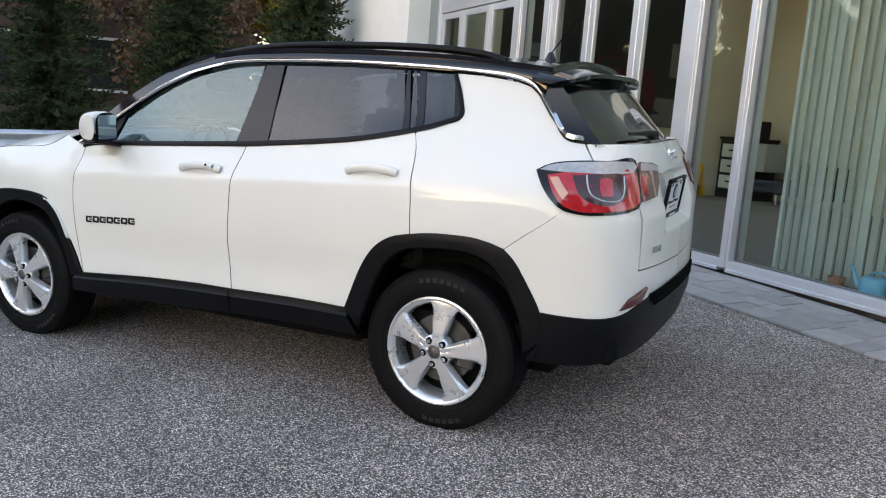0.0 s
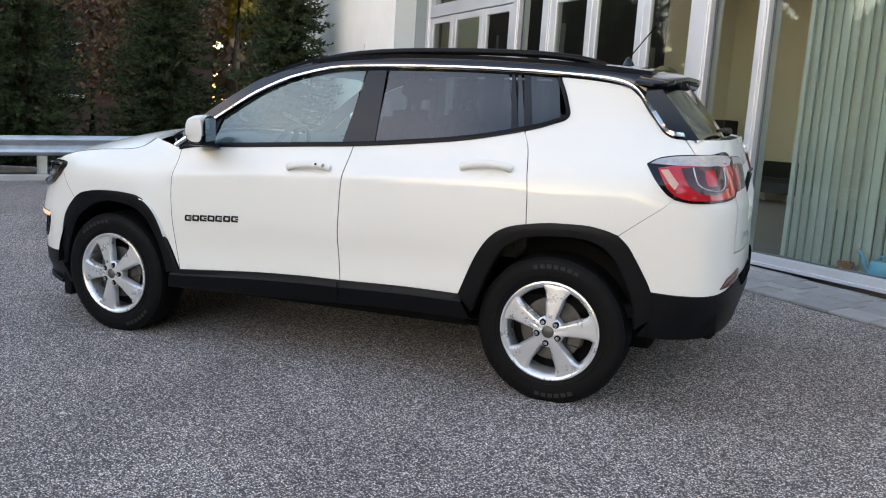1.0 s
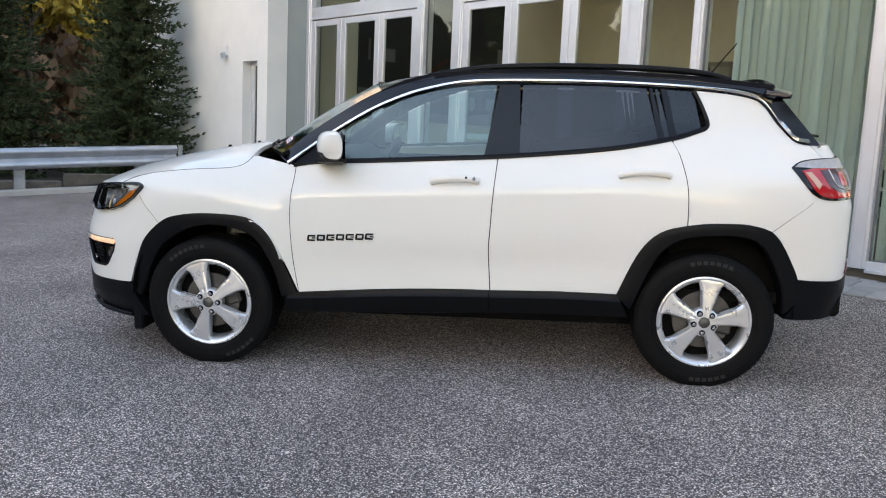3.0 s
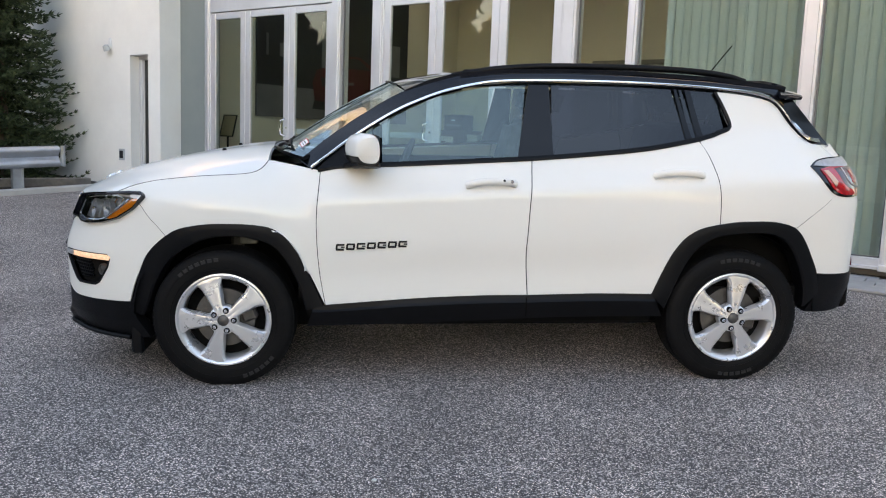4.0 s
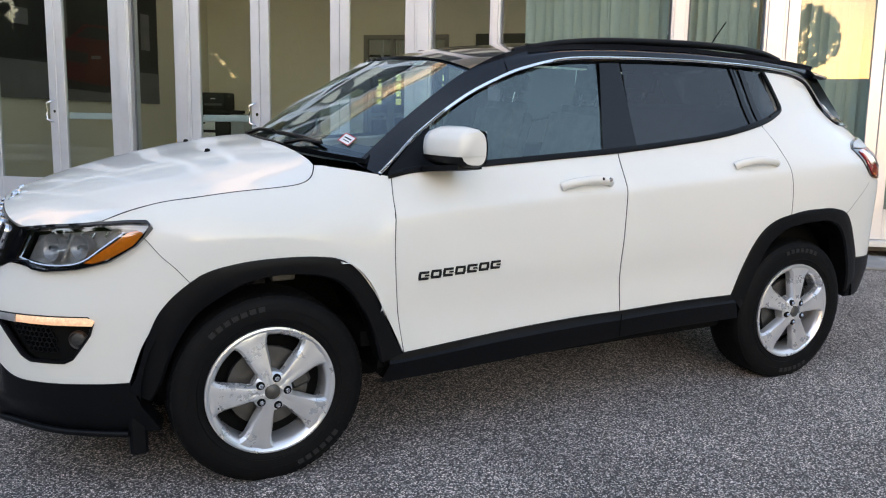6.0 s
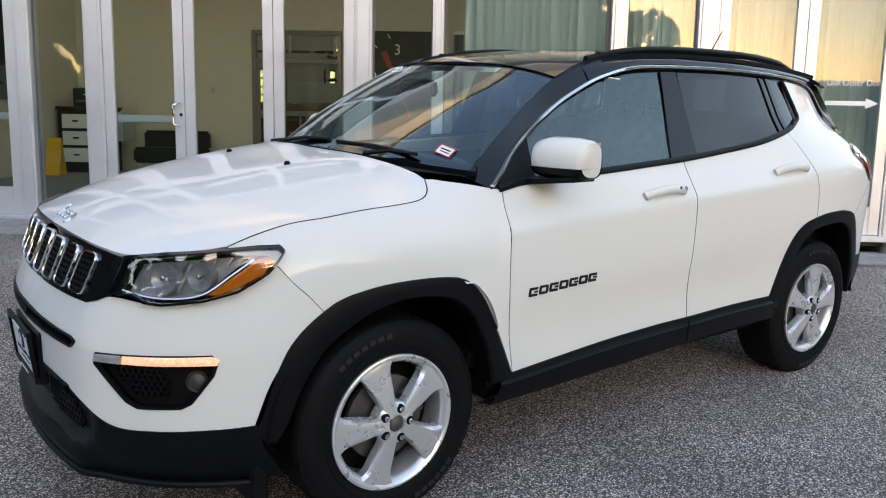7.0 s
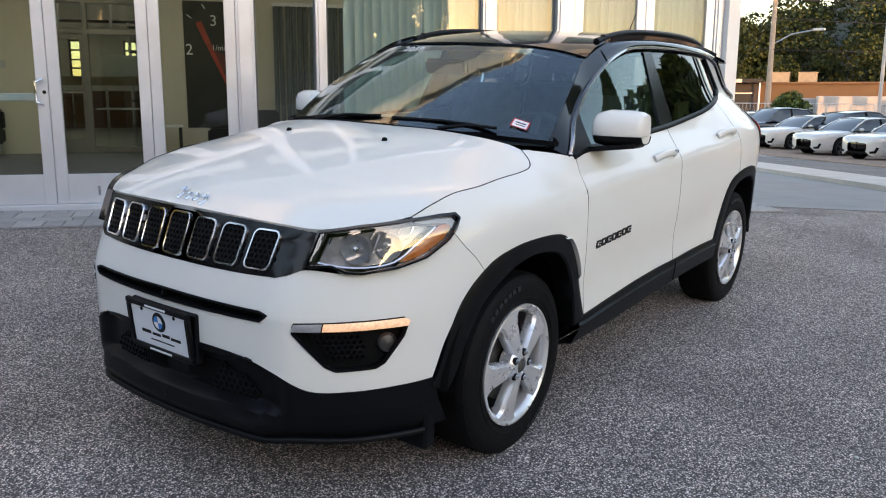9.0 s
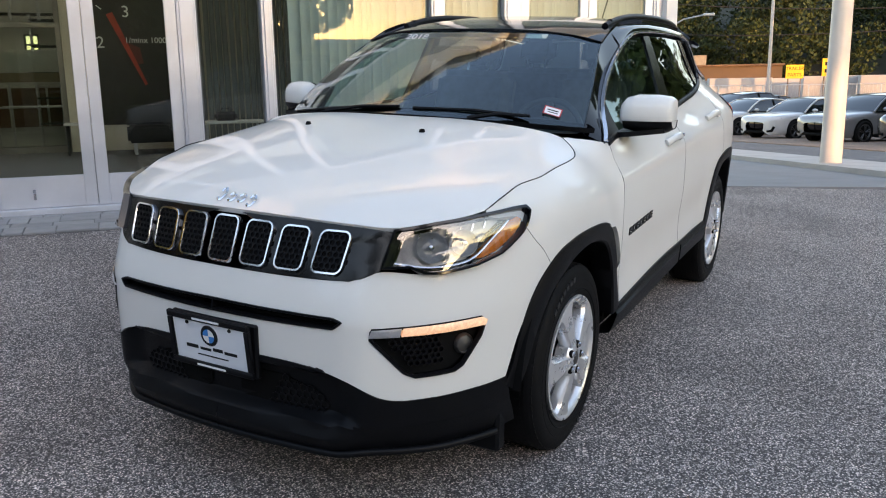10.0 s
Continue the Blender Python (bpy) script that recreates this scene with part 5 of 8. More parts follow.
for y, w, h, dz in ((0.082, 0.026, 0.052, 0.004), (0.036, 0.030, 0.032, -0.004), (-0.006, 0.030, 0.032, -0.004), (-0.050, 0.030, 0.046, -0.010)):
    part("emblem_shape", tube([(-0.001, y + w * 0.42 * math.cos(t), dz + h / 2 * math.sin(t)) for t in np.linspace(0.4, 5.6, 12)], 0.0055, 6), CHROME, lg)

# ---- windscreen, pillars and roof ----
side_top = [(-0.94, -0.742, 1.142), (-0.80, -0.718, 1.255), (-0.60, -0.672, 1.390), (-0.40, -0.622, 1.500)]
ws_base = [(-1.10, 0.0, 1.178), (-1.09, -0.25, 1.174), (-1.055, -0.5, 1.160), (-0.94, -0.742, 1.142)]
ws_top = [(-0.50, 0.0, 1.552), (-0.49, -0.25, 1.545), (-0.465, -0.45, 1.529), (-0.40, -0.622, 1.500)]
ws_mid = [(-1.10, 0, 1.178), (-0.90, 0, 1.320), (-0.70, 0, 1.444), (-0.50, 0, 1.552)]
half = coons(ws_base, ws_top, ws_mid, side_top, 14, 16)
full = [[np.array((p[0], -p[1], p[2])) for p in row[::-1]] + row[1:] for row in half]
part("windscreen", sheet(full, 0.005, 0.002, flip=False), SCREEN, suv, "clear raked windscreen", 60)
pillar_out = [on(w, z, 0.002) for w, z in cut(CHROME_LINE, -0.88, -0.10)]
both("a_pillar", sheet(coons(pillar_out, side_top + [(-0.12, -0.60, 1.580)], [pillar_out[0], side_top[0]], [pillar_out[-1], (-0.12, -0.60, 1.580)], 24, 6), 0.012, flip=False), GLOSSBLACK, "gloss black windscreen pillar")


def roof_mid(x):
    return float(np.interp(x, [-0.50, -0.2, 0.1, 0.4, 0.8, 1.2, 1.5, 1.78], [1.554, 1.606, 1.634, 1.644, 1.641, 1.622, 1.594, 1.560]))


chrome_fine = np.array(spline(CHROME_LINE, 200))


def chrome_z(x):
    return float(np.interp(x, chrome_fine[:, 0], chrome_fine[:, 1]))


roof = []
for j in range(37):
    row = []
    for i in range(29):
        a = -1 + 2 * i / 28
        x0 = -0.50 + 0.10 * abs(a) ** 2.2
        x = x0 + (1.66 - x0) * j / 36
        zc = roof_mid(x)
        e = float(np.interp(x, [-0.40, -0.12, 0.3, 1.2, 1.66], [0.622, 0.60, 0.60, 0.575, 0.55]))
        drop = float(np.interp(x, [-0.5, -0.40, -0.12, 0.3, 1.2, 1.66], [0.054, 0.072, 0.040, 0.042, 0.045, 0.045]))
        row.append((x, a * e, zc - drop * abs(a) ** 2.6 - 0.016 * max(0.0, 1 - j / 2.0)))
    roof.append(row)
part("roof_panel", sheet(roof, 0.02, flip=False), GLOSSBLACK, suv, "gloss black roof", 60)
cant_x = np.linspace(-0.24, 1.66, 22)
cant_lo = [on(x, chrome_z(x), 0.004) for x in cant_x]
cant_hi = [np.array((x, -float(np.interp(x, [-0.40, -0.12, 0.3, 1.2, 1.66], [0.622, 0.60, 0.60, 0.575, 0.55])), roof_mid(x) - float(np.interp(x, [-0.40, -0.12, 0.3, 1.2, 1.66], [0.072, 0.040, 0.042, 0.045, 0.045])))) for x in cant_x]
cant = []
for t in np.linspace(0, 1, 6):
    cant.append([lo * (1 - t) + hi * t + np.array((0, -0.012, 0.010)) * math.sin(math.pi * t) * (0.25 + 0.75 * sstep((lo[0] + 0.24) / 0.3)) for lo, hi in zip(cant_lo, cant_hi)])
both("cant_rail", sheet(cant, 0.0), GLOSSBLACK, "", 60)
# roof rails on both sides
for s in (-1, 1):
    rr = part("roof_rail", tube([(x, s * (0.555 - 0.03 * sstep((x - 0.9) / 0.6)), z) for x, z in spline([(-0.16, 1.575), (-0.05, 1.597), (0.10, 1.619), (0.35, 1.635), (0.8, 1.636), (1.15, 1.622), (1.34, 1.600), (1.44, 1.572)], 40)], 0.016, 10, flat=1.1), CLAD, suv, "black roof rail", 60)
    part("rail_foot", box(-0.10, 0.12, s * 0.555 - 0.013, s * 0.555 + 0.013, 1.560, 1.612, 0.006), CLAD, rr)
    part("rail_foot", box(1.24, 1.42, s * 0.53 - 0.013, s * 0.53 + 0.013, 1.555, 1.590, 0.006), CLAD, rr)
ant = part("antenna_base", lathe([(0.0, 0.05), (0.012, 0.045), (0.025, 0.02), (0.034, 0.0)], 16, "z"), GLOSSBLACK, suv, "", 60, pose(1.45, 0.0, 1.595))
part("antenna_rod", tube([(0, 0, 0.04), (0.07, 0, 0.13), (0.13, 0, 0.205)], 0.0035, 6), UNDER, ant)
# chrome line round the side windows
both("chrome_strip", sheet([[on(w, z, 0.016) for w, z in chrome_fine[::2]], [on(w, z + 0.002, 0.019) for w, z in chrome_fine[::2]], [on(w, z, 0.017) + np.array((0, 0.002, 0.0)) + np.array((-0.35, 0, 0.9)) * (0.0125 + 0.009 * sstep((w - 1.25) / 0.3)) for w, z in chrome_fine[::2]]], 0.016, back=False), TRIM, "bright chrome strip over the side windows", 50)
# side glass and the black posts between
TOPZ = 0.010


def topline(a, b):
    return [(w, z - TOPZ) for w, z in cut(CHROME_LINE, a, b)]


belt_f = np.array(spline(BELT, 120))


def beltline(a, b):
    return [(w, float(np.interp(w, belt_f[:, 0], belt_f[:, 1])) + 0.008) for w in np.linspace(a, b, 10)]


def window(name, b0, b1, t0, t1, material, label, nu=16):
    bt, tp = beltline(b0, b1), topline(t0, t1)
    return both(name, sheet(skin(bt, tp, [bt[0], tp[0]], [bt[-1], tp[-1]], nu, 10, -0.006), 0.004), material, label, 60)


both("front_window", sheet(skin(beltline(-0.66, 0.17), topline(-0.625, 0.232), [beltline(-0.66, 0.17)[0], (-0.645, 1.22), topline(-0.625, 0.232)[0]], [beltline(-0.66, 0.17)[-1], topline(-0.625, 0.232)[-1]], 20, 10, -0.008), 0.004), CARGLASS, "clear front door window", 60)
window("rear_window", 0.345, 1.06, 0.346, 1.008, TINTED, "dark tinted rear door window")
window("vent_window", 1.085, 1.118, 1.033, 1.068, TINTED, "narrow dark tinted vent pane", 4)
window("quarter_window", 1.145, 1.275, 1.10, 1.245, TINTED, "dark tinted quarter window")
both("vent_post", sheet(skin(beltline(1.055, 1.088), topline(1.003, 1.036), [beltline(1.055, 1.088)[0], topline(1.003, 1.036)[0]], [beltline(1.055, 1.088)[-1], topline(1.003, 1.036)[-1]], 6, 8, 0.0), 0.02), POST, "black bar of the vent pane")
both("b_pillar", sheet(skin(beltline(0.165, 0.350), topline(0.228, 0.350), [beltline(0.165, 0.350)[0], topline(0.228, 0.350)[0]], [beltline(0.165, 0.350)[-1], topline(0.228, 0.350)[-1]], 8, 8, -0.001), 0.02), POST, "black door post")
both("c_pillar", sheet(skin(beltline(1.114, 1.149), topline(1.064, 1.104), [beltline(1.114, 1.149)[0], topline(1.064, 1.104)[0]], [beltline(1.114, 1.149)[-1], topline(1.064, 1.104)[-1]], 8, 8, -0.001), 0.02), POST, "black window post")
both("quarter_edge", tube([on(w, z, 0.002) for w, z in spline([(1.24, 1.512), (1.275, 1.44), (1.305, 1.36), (1.306, 1.335), (1.285, 1.318), (1.20, 1.294)], 24)], 0.011, 6), CLAD)
both("mirror_sail", sheet(skin(beltline(-0.84, -0.65), cut(CHROME_LINE, -0.82, -0.62), [(-0.84, 1.106), (-0.815, 1.135)], [beltline(-0.84, -0.65)[-1], cut(CHROME_LINE, -0.82, -0.62)[-1]], 8, 6, 0.001), 0.02), CLAD)
both("belt_moulding", sheet([[on(w, z - 0.010, 0.004) for w, z in belt_f], [on(w, z + 0.001, 0.010) for w, z in belt_f], [on(w, z + 0.014, 0.004) for w, z in belt_f]], 0.01), CLAD, "black window seal", 50)
# rear window, its dark side panels and the spoiler
rw_bot = [(1.955, 0.0, 1.245), (1.945, -0.35, 1.243), (1.90, -0.60, 1.245)]
rw_top = [(1.74, 0.0, 1.525), (1.725, -0.35, 1.515), (1.69, -0.56, 1.495)]
both("rear_screen", sheet(coons(rw_bot, rw_top, [rw_bot[0], rw_top[0]], [rw_bot[-1], rw_top[-1]], 10, 8), 0.005, flip=True), TINTED, "dark tailgate window", 60)
dtop = [on(w, z, 0.004) for w, z in cut(CHROME_LINE, 1.60, 1.94)]
both("d_pillar_panel", sheet(coons([dtop[-1], (1.90, -0.60, 1.243)], [dtop[0], (1.69, -0.56, 1.495)], [dtop[-1], dtop[len(dtop) // 2], dtop[0]], [(1.90, -0.60, 1.243), (1.69, -0.56, 1.495)], 6, 12), 0.01, flip=False), POST, "gloss black panel beside the rear window")
both("rear_spoiler", sheet(coons([(1.80, 0, 1.535), (1.79, -0.35, 1.53), (1.745, -0.585, 1.50), (1.70, -0.61, 1.49)], [(1.62, 0, 1.588), (1.62, -0.35, 1.570), (1.62, -0.56, 1.535), (1.60, -0.63, 1.505)], [(1.80, 0, 1.535), (1.62, 0, 1.588)], [(1.70, -0.61, 1.49), (1.60, -0.63, 1.505)], 14, 6), 0.018, flip=True, back=True), GLOSSBLACK, "gloss black roof spoiler", 40)
both("window_base_strip", tube([(1.962, 0.0, 1.238), (1.952, -0.35, 1.236), (1.915, -0.56, 1.238), (1.885, -0.625, 1.240)], 0.007, 6), TRIM, "thin bright strip under the tailgate window", 50)
wiper = part("rear_wiper", tube([(1.985, -0.02, 1.275), (1.97, -0.14, 1.283), (1.955, -0.38, 1.285)], 0.018, 8, r_end=0.007), CLAD, suv)
part("wiper_pivot", box(1.955, 1.995, -0.06, 0.03, 1.250, 1.290, 0.010), CLAD, wiper)

# ---- cladding ----
both("front_arch_flare", sheet([[on(*(np.array(a) * (1 - t) + np.array(b) * t), o) for a, b in zip(spline(ARCH_FI, 60), spline(ARCH_F, 60))] for t, o in ((0.0, -0.08), (0.0, 0.002), (0.10, 0.010), (0.5, 0.010), (0.92, 0.008), (1.0, 0.005), (1.0, -0.006))], 0.0), CLAD, "black plastic wheel arch trim", 40)
both("rear_arch_flare", sheet([[on(*(np.array(a) * (1 - t) + np.array(b) * t), o) for a, b in zip(spline(ARCH_RI, 60), spline(ARCH_R, 60))] for t, o in ((0.0, -0.08), (0.0, 0.002), (0.10, 0.010), (0.5, 0.010), (0.92, 0.008), (1.0, 0.005), (1.0, -0.006))], 0.0), CLAD, "black plastic wheel arch trim", 40)
sill_top = [(-0.86, 0.425), (-0.80, 0.425), (-0.36, 0.460), (0.0, 0.475), (0.21, 0.476), (0.60, 0.483), (0.872, 0.480)]
sill_bot = [(-0.90, 0.318), (-0.5, 0.328), (0.0, 0.345), (0.43, 0.360), (0.93, 0.360)]
both("sill_trim", sheet([[on(*(np.array(a) * (1 - t) + np.array(b) * t), o) for a, b in zip(spline(sill_bot, 50), spline(sill_top, 50))] for t, o in ((-0.25, -0.07), (0.0, 0.006), (0.35, 0.014), (0.72, 0.020), (0.80, 0.010), (1.0, 0.006), (1.02, -0.01))], 0.0), CLAD, "black plastic sill trim", 35)
for s in (1, -1):
    fix = (lambda vf: vf) if s > 0 else mirrored
    part("sill_joint", fix(tube([on(0.212, z, 0.021) for z in np.linspace(0.37, 0.47, 5)], 0.003, 5)), UNDER, suv)

# ---- underbody, wheel wells ----
part("underbody", boxes([(-1.70, 1.75, -0.60, 0.60, 0.24, 0.42), (-0.88, 0.90, -0.82, 0.82, 0.30, 0.46), (-2.05, -1.70, -0.66, 0.66, 0.26, 0.72), (1.70, 2.04, -0.72, 0.72, 0.36, 0.70)], 0.02), UNDER, suv)
for cx in (-1.318, 1.318):
    for s in (-1, 1):
        vs, fs = [], []
        for k in range(25):
            a = 0.03 + (math.pi - 0.06) * k / 24
            for y in (0.42, 0.86):
                vs.append((cx + 0.445 * math.cos(a), s * y, 0.36 + 0.445 * math.sin(a)))
        fs = [(2 * k, 2 * k + 1, 2 * k + 3, 2 * k + 2) for k in range(24)]
        wl_ = part("wheel_well_liner", (vs, fs), UNDER, suv)
        part("wheel_well_wall", box(cx - 0.46, cx + 0.46, s * 0.42 - 0.01, s * 0.42 + 0.01, 0.36, 0.85), UNDER, suv)
        part("spring_strut", tube([(cx + 0.02, s * 0.60, 0.36), (cx + 0.03, s * 0.55, 0.78)], 0.035, 10), ALLOY_DARK, suv)
        part("strut_bracket", boxes([(cx + 0.06, cx + 0.15, s * 0.66 - 0.02, s * 0.66 + 0.02, 0.70, 0.79), (cx - 0.10, cx + 0.02, s * 0.62 - 0.015, s * 0.62 + 0.015, 0.735, 0.775)], 0.006), BRACKET, suv, "bare metal suspension bracket")
inner = []
for z in (0.36, 0.5, 0.62, 0.74, 0.84, 0.95, 1.05, 1.09):
    inner.append([S(w, z) - SN(w, z) * 0.035 for w in np.linspace(-0.90, 0.92, 30)])
both("inner_body", sheet(inner, 0), UNDER)
inner = []
for z in (0.86, 0.95, 1.05, 1.12):
    inner.append([S(w, z) - SN(w, z) * 0.035 for w in np.linspace(0.92, 1.40, 12)])
both("inner_quarter", sheet(inner, 0), UNDER)
inner = []
for z in (0.86, 0.93, 0.99, 1.04):
    inner.append([S(w, z) - SN(w, z) * 0.05 for w in np.linspace(-1.9, -0.90, 30)])
both("inner_fender", sheet(inner, 0), UNDER)
inner = []
for z in (0.25, 0.4, 0.55, 0.7, 0.82, 0.93):
    inner.append([S(w, z) - SN(w, z) * 0.05 for w in np.linspace(-3.0, -1.98, 24)])
both("inner_nose", sheet(inner, 0), UNDER)


# ---- wheels ----
def tyre_profile():
    half = [(0.229, 0.096), (0.237, 0.106), (0.260, 0.113), (0.295, 0.116), (0.322, 0.113), (0.340, 0.105), (0.350, 0.094)]
    tread = []
    y = 0.086
    for g in (0.062, 0.030, -0.002, -0.034, -0.066):
        tread += [(0.3555, y), (0.3565, g + 0.006), (0.349, g + 0.004), (0.349, g - 0.004), (0.3565, g - 0.006)]
    return half, tread


def rim_spoke(k):
    """One broad tapering spoke with a crowned face."""
    a = radians(90 + 72 * k)
    e, t = np.array((math.cos(a), math.sin(a))), np.array((-math.sin(a), math.cos(a)))
    vs, fs = [], []
    rows = [(0.030, 0.030, 0.020), (0.060, 0.0275, 0.017), (0.085, 0.0300, 0.015), (0.115, 0.0375, 0.012), (0.145, 0.0430, 0.009), (0.172, 0.0480, 0.006), (0.190, 0.0560, 0.004), (0.202, 0.0680, 0.003), (0.214, 0.0850, 0.002), (0.222, 0.0950, 0.000)]
    for r, h, d in rows:
        for u, dd in ((-1, -0.045), (-1, -0.014), (-0.78, -0.001), (-0.30, 0.0025), (0, -0.0005), (0.30, 0.0025), (0.78, -0.001), (1, -0.014), (1, -0.045)):
            p = e * r + t * h * u
            vs.append((p[0], -(d + dd), p[1]))
    m = 9
    for i in range(len(rows) - 1):
        for j in range(m - 1):
            fs.append((i * m + j, i * m + j + 1, (i + 1) * m + j + 1, (i + 1) * m + j))
    fs.append(tuple(range(m)))
    return vs, fs


def wheel(cx, s, spin):
    w = part("wheel", lathe([(0.235, 0.012), (0.2385, 0.006), (0.238, -0.005), (0.231, -0.007), (0.221, -0.002), (0.210, 0.010), (0.206, 0.02), (0.207, 0.07), (0.206, 0.14), (0.216, 0.19), (0.230, 0.20)], 72), ALLOY, suv, "silver five-spoke alloy wheel with a black tyre", 40)
    m = pose(cx, s * 0.872, 0.346, 0, spin, 0 if s < 0 else 180)
    w.matrix_basis = m
    half, tread = tyre_profile()
    # outer wall at y = -0.005 .. tread across 0.22
    outer = [(r, 0.110 - h) for r, h in half]
    mid_ = [(r, 0.110 - y) for r, y in tread]
    inn = [(r, 0.110 + h) for r, h in half[::-1]]
    part("tyre", lathe([(r, y - 0.0) for r, y in outer + mid_ + inn], 96), RUBBER, w, "worn black rubber tyre", 35)
    tr = []
    for row, (ya, yb) in enumerate(((0.012, 0.040), (0.054, 0.074), (0.086, 0.106), (0.118, 0.138), (0.152, 0.196))):
        for k in range(60):
            a = 2 * math.pi * (k + 0.35 * row) / 60
            tr.append((a, ya, yb))
    vs, fs = [], []
    for a, ya, yb in tr:
        b = len(vs)
        for rr in (0.3525, 0.3574):
            for da, y in ((-0.040, ya), (0.040, ya), (0.052, yb), (-0.028, yb)):
                q = rr if 0.024 < y < 0.186 else rr - 0.0068
                vs.append((q * math.cos(a + da), y, q * math.sin(a + da)))
        fs += [(b + 4, b + 5, b + 6, b + 7), (b, b + 1, b + 5, b + 4), (b + 1, b + 2, b + 6, b + 5), (b + 2, b + 3, b + 7, b + 6), (b + 3, b, b + 4, b + 7)]
    ob = part("tread", (vs, fs), RUBBER, w)
    ob["kind"] = "stuff"
    part("sidewall_rib", lathe([(0.296, -0.003), (0.299, -0.0065), (0.302, -0.003)], 72), RUBBER, w, smooth=60)
    for k in range(5):
        part("spoke", rim_spoke(k), ALLOY, w, smooth=35)
    part("hub_face", lathe([(0.0, -0.010), (0.030, -0.012), (0.036, -0.020), (0.060, -0.018), (0.074, -0.006), (0.074, 0.04)], 40), ALLOY, w, smooth=35)
    part("centre_cap", lathe([(0.0, -0.022), (0.022, -0.021), (0.028, -0.016), (0.029, 0.0)], 28), ALLOY_DARK, w, "dark grey wheel centre cap", 40)
    for k in range(5):
        a = radians(90 + 36 + 72 * k)
        lug = part("lug_hole", lathe([(0.0, -0.0215), (0.0135, -0.0215), (0.0155, -0.019), (0.0155, 0.0)], 16), UNDER, w, m=pose(0.053 * math.cos(a), 0, 0.053 * math.sin(a)))
        part("lug_nut", lathe([(0.0, -0.030), (0.0075, -0.030), (0.0095, -0.026), (0.0095, 0.0)], 6), CHROME, lug)
    part("brake_disc", lathe([(0.06, 0.055), (0.150, 0.055), (0.150, 0.075), (0.06, 0.075)], 40), ALLOY_DARK, w, "dull steel brake disc", 40)
    part("brake_caliper", box(0.075, 0.155, 0.045, 0.10, -0.06, 0.06, 0.012), ALLOY_DARK, w)
    # added black disc closes the barrel, in place of shade behind the spokes
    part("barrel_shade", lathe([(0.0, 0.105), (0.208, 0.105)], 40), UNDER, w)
    for a0, n in ((112, 7), (300, 6)):
        for k in range(n):
            a = radians(a0 - 6.0 * k)
            vs = [(r * math.cos(a + da), y, r * math.sin(a + da)) for r, da in ((0.300, -0.036), (0.300, 0.036), (0.318, 0.034), (0.318, -0.034)) for y in (-0.002, -0.0085)]
            part("sidewall_bar", (vs, [(1, 3, 5, 7), (0, 1, 7, 6), (2, 3, 1, 0), (4, 5, 3, 2), (6, 7, 5, 4)]), SIDEBAR, w)
    part("sidewall_rib", lathe([(0.262, -0.003), (0.2645, -0.0062), (0.267, -0.003)], 72), RUBBER, w, smooth=60)
    part("valve", tube([(-0.205, 0.012, 0.03), (-0.190, -0.004, 0.028)], 0.005, 6), UNDER, w)
    return w


wheel(-1.318, -1, -19)
wheel(1.318, -1, 8)
wheel(-1.318, 1, 20)
wheel(1.318, 1, 40)

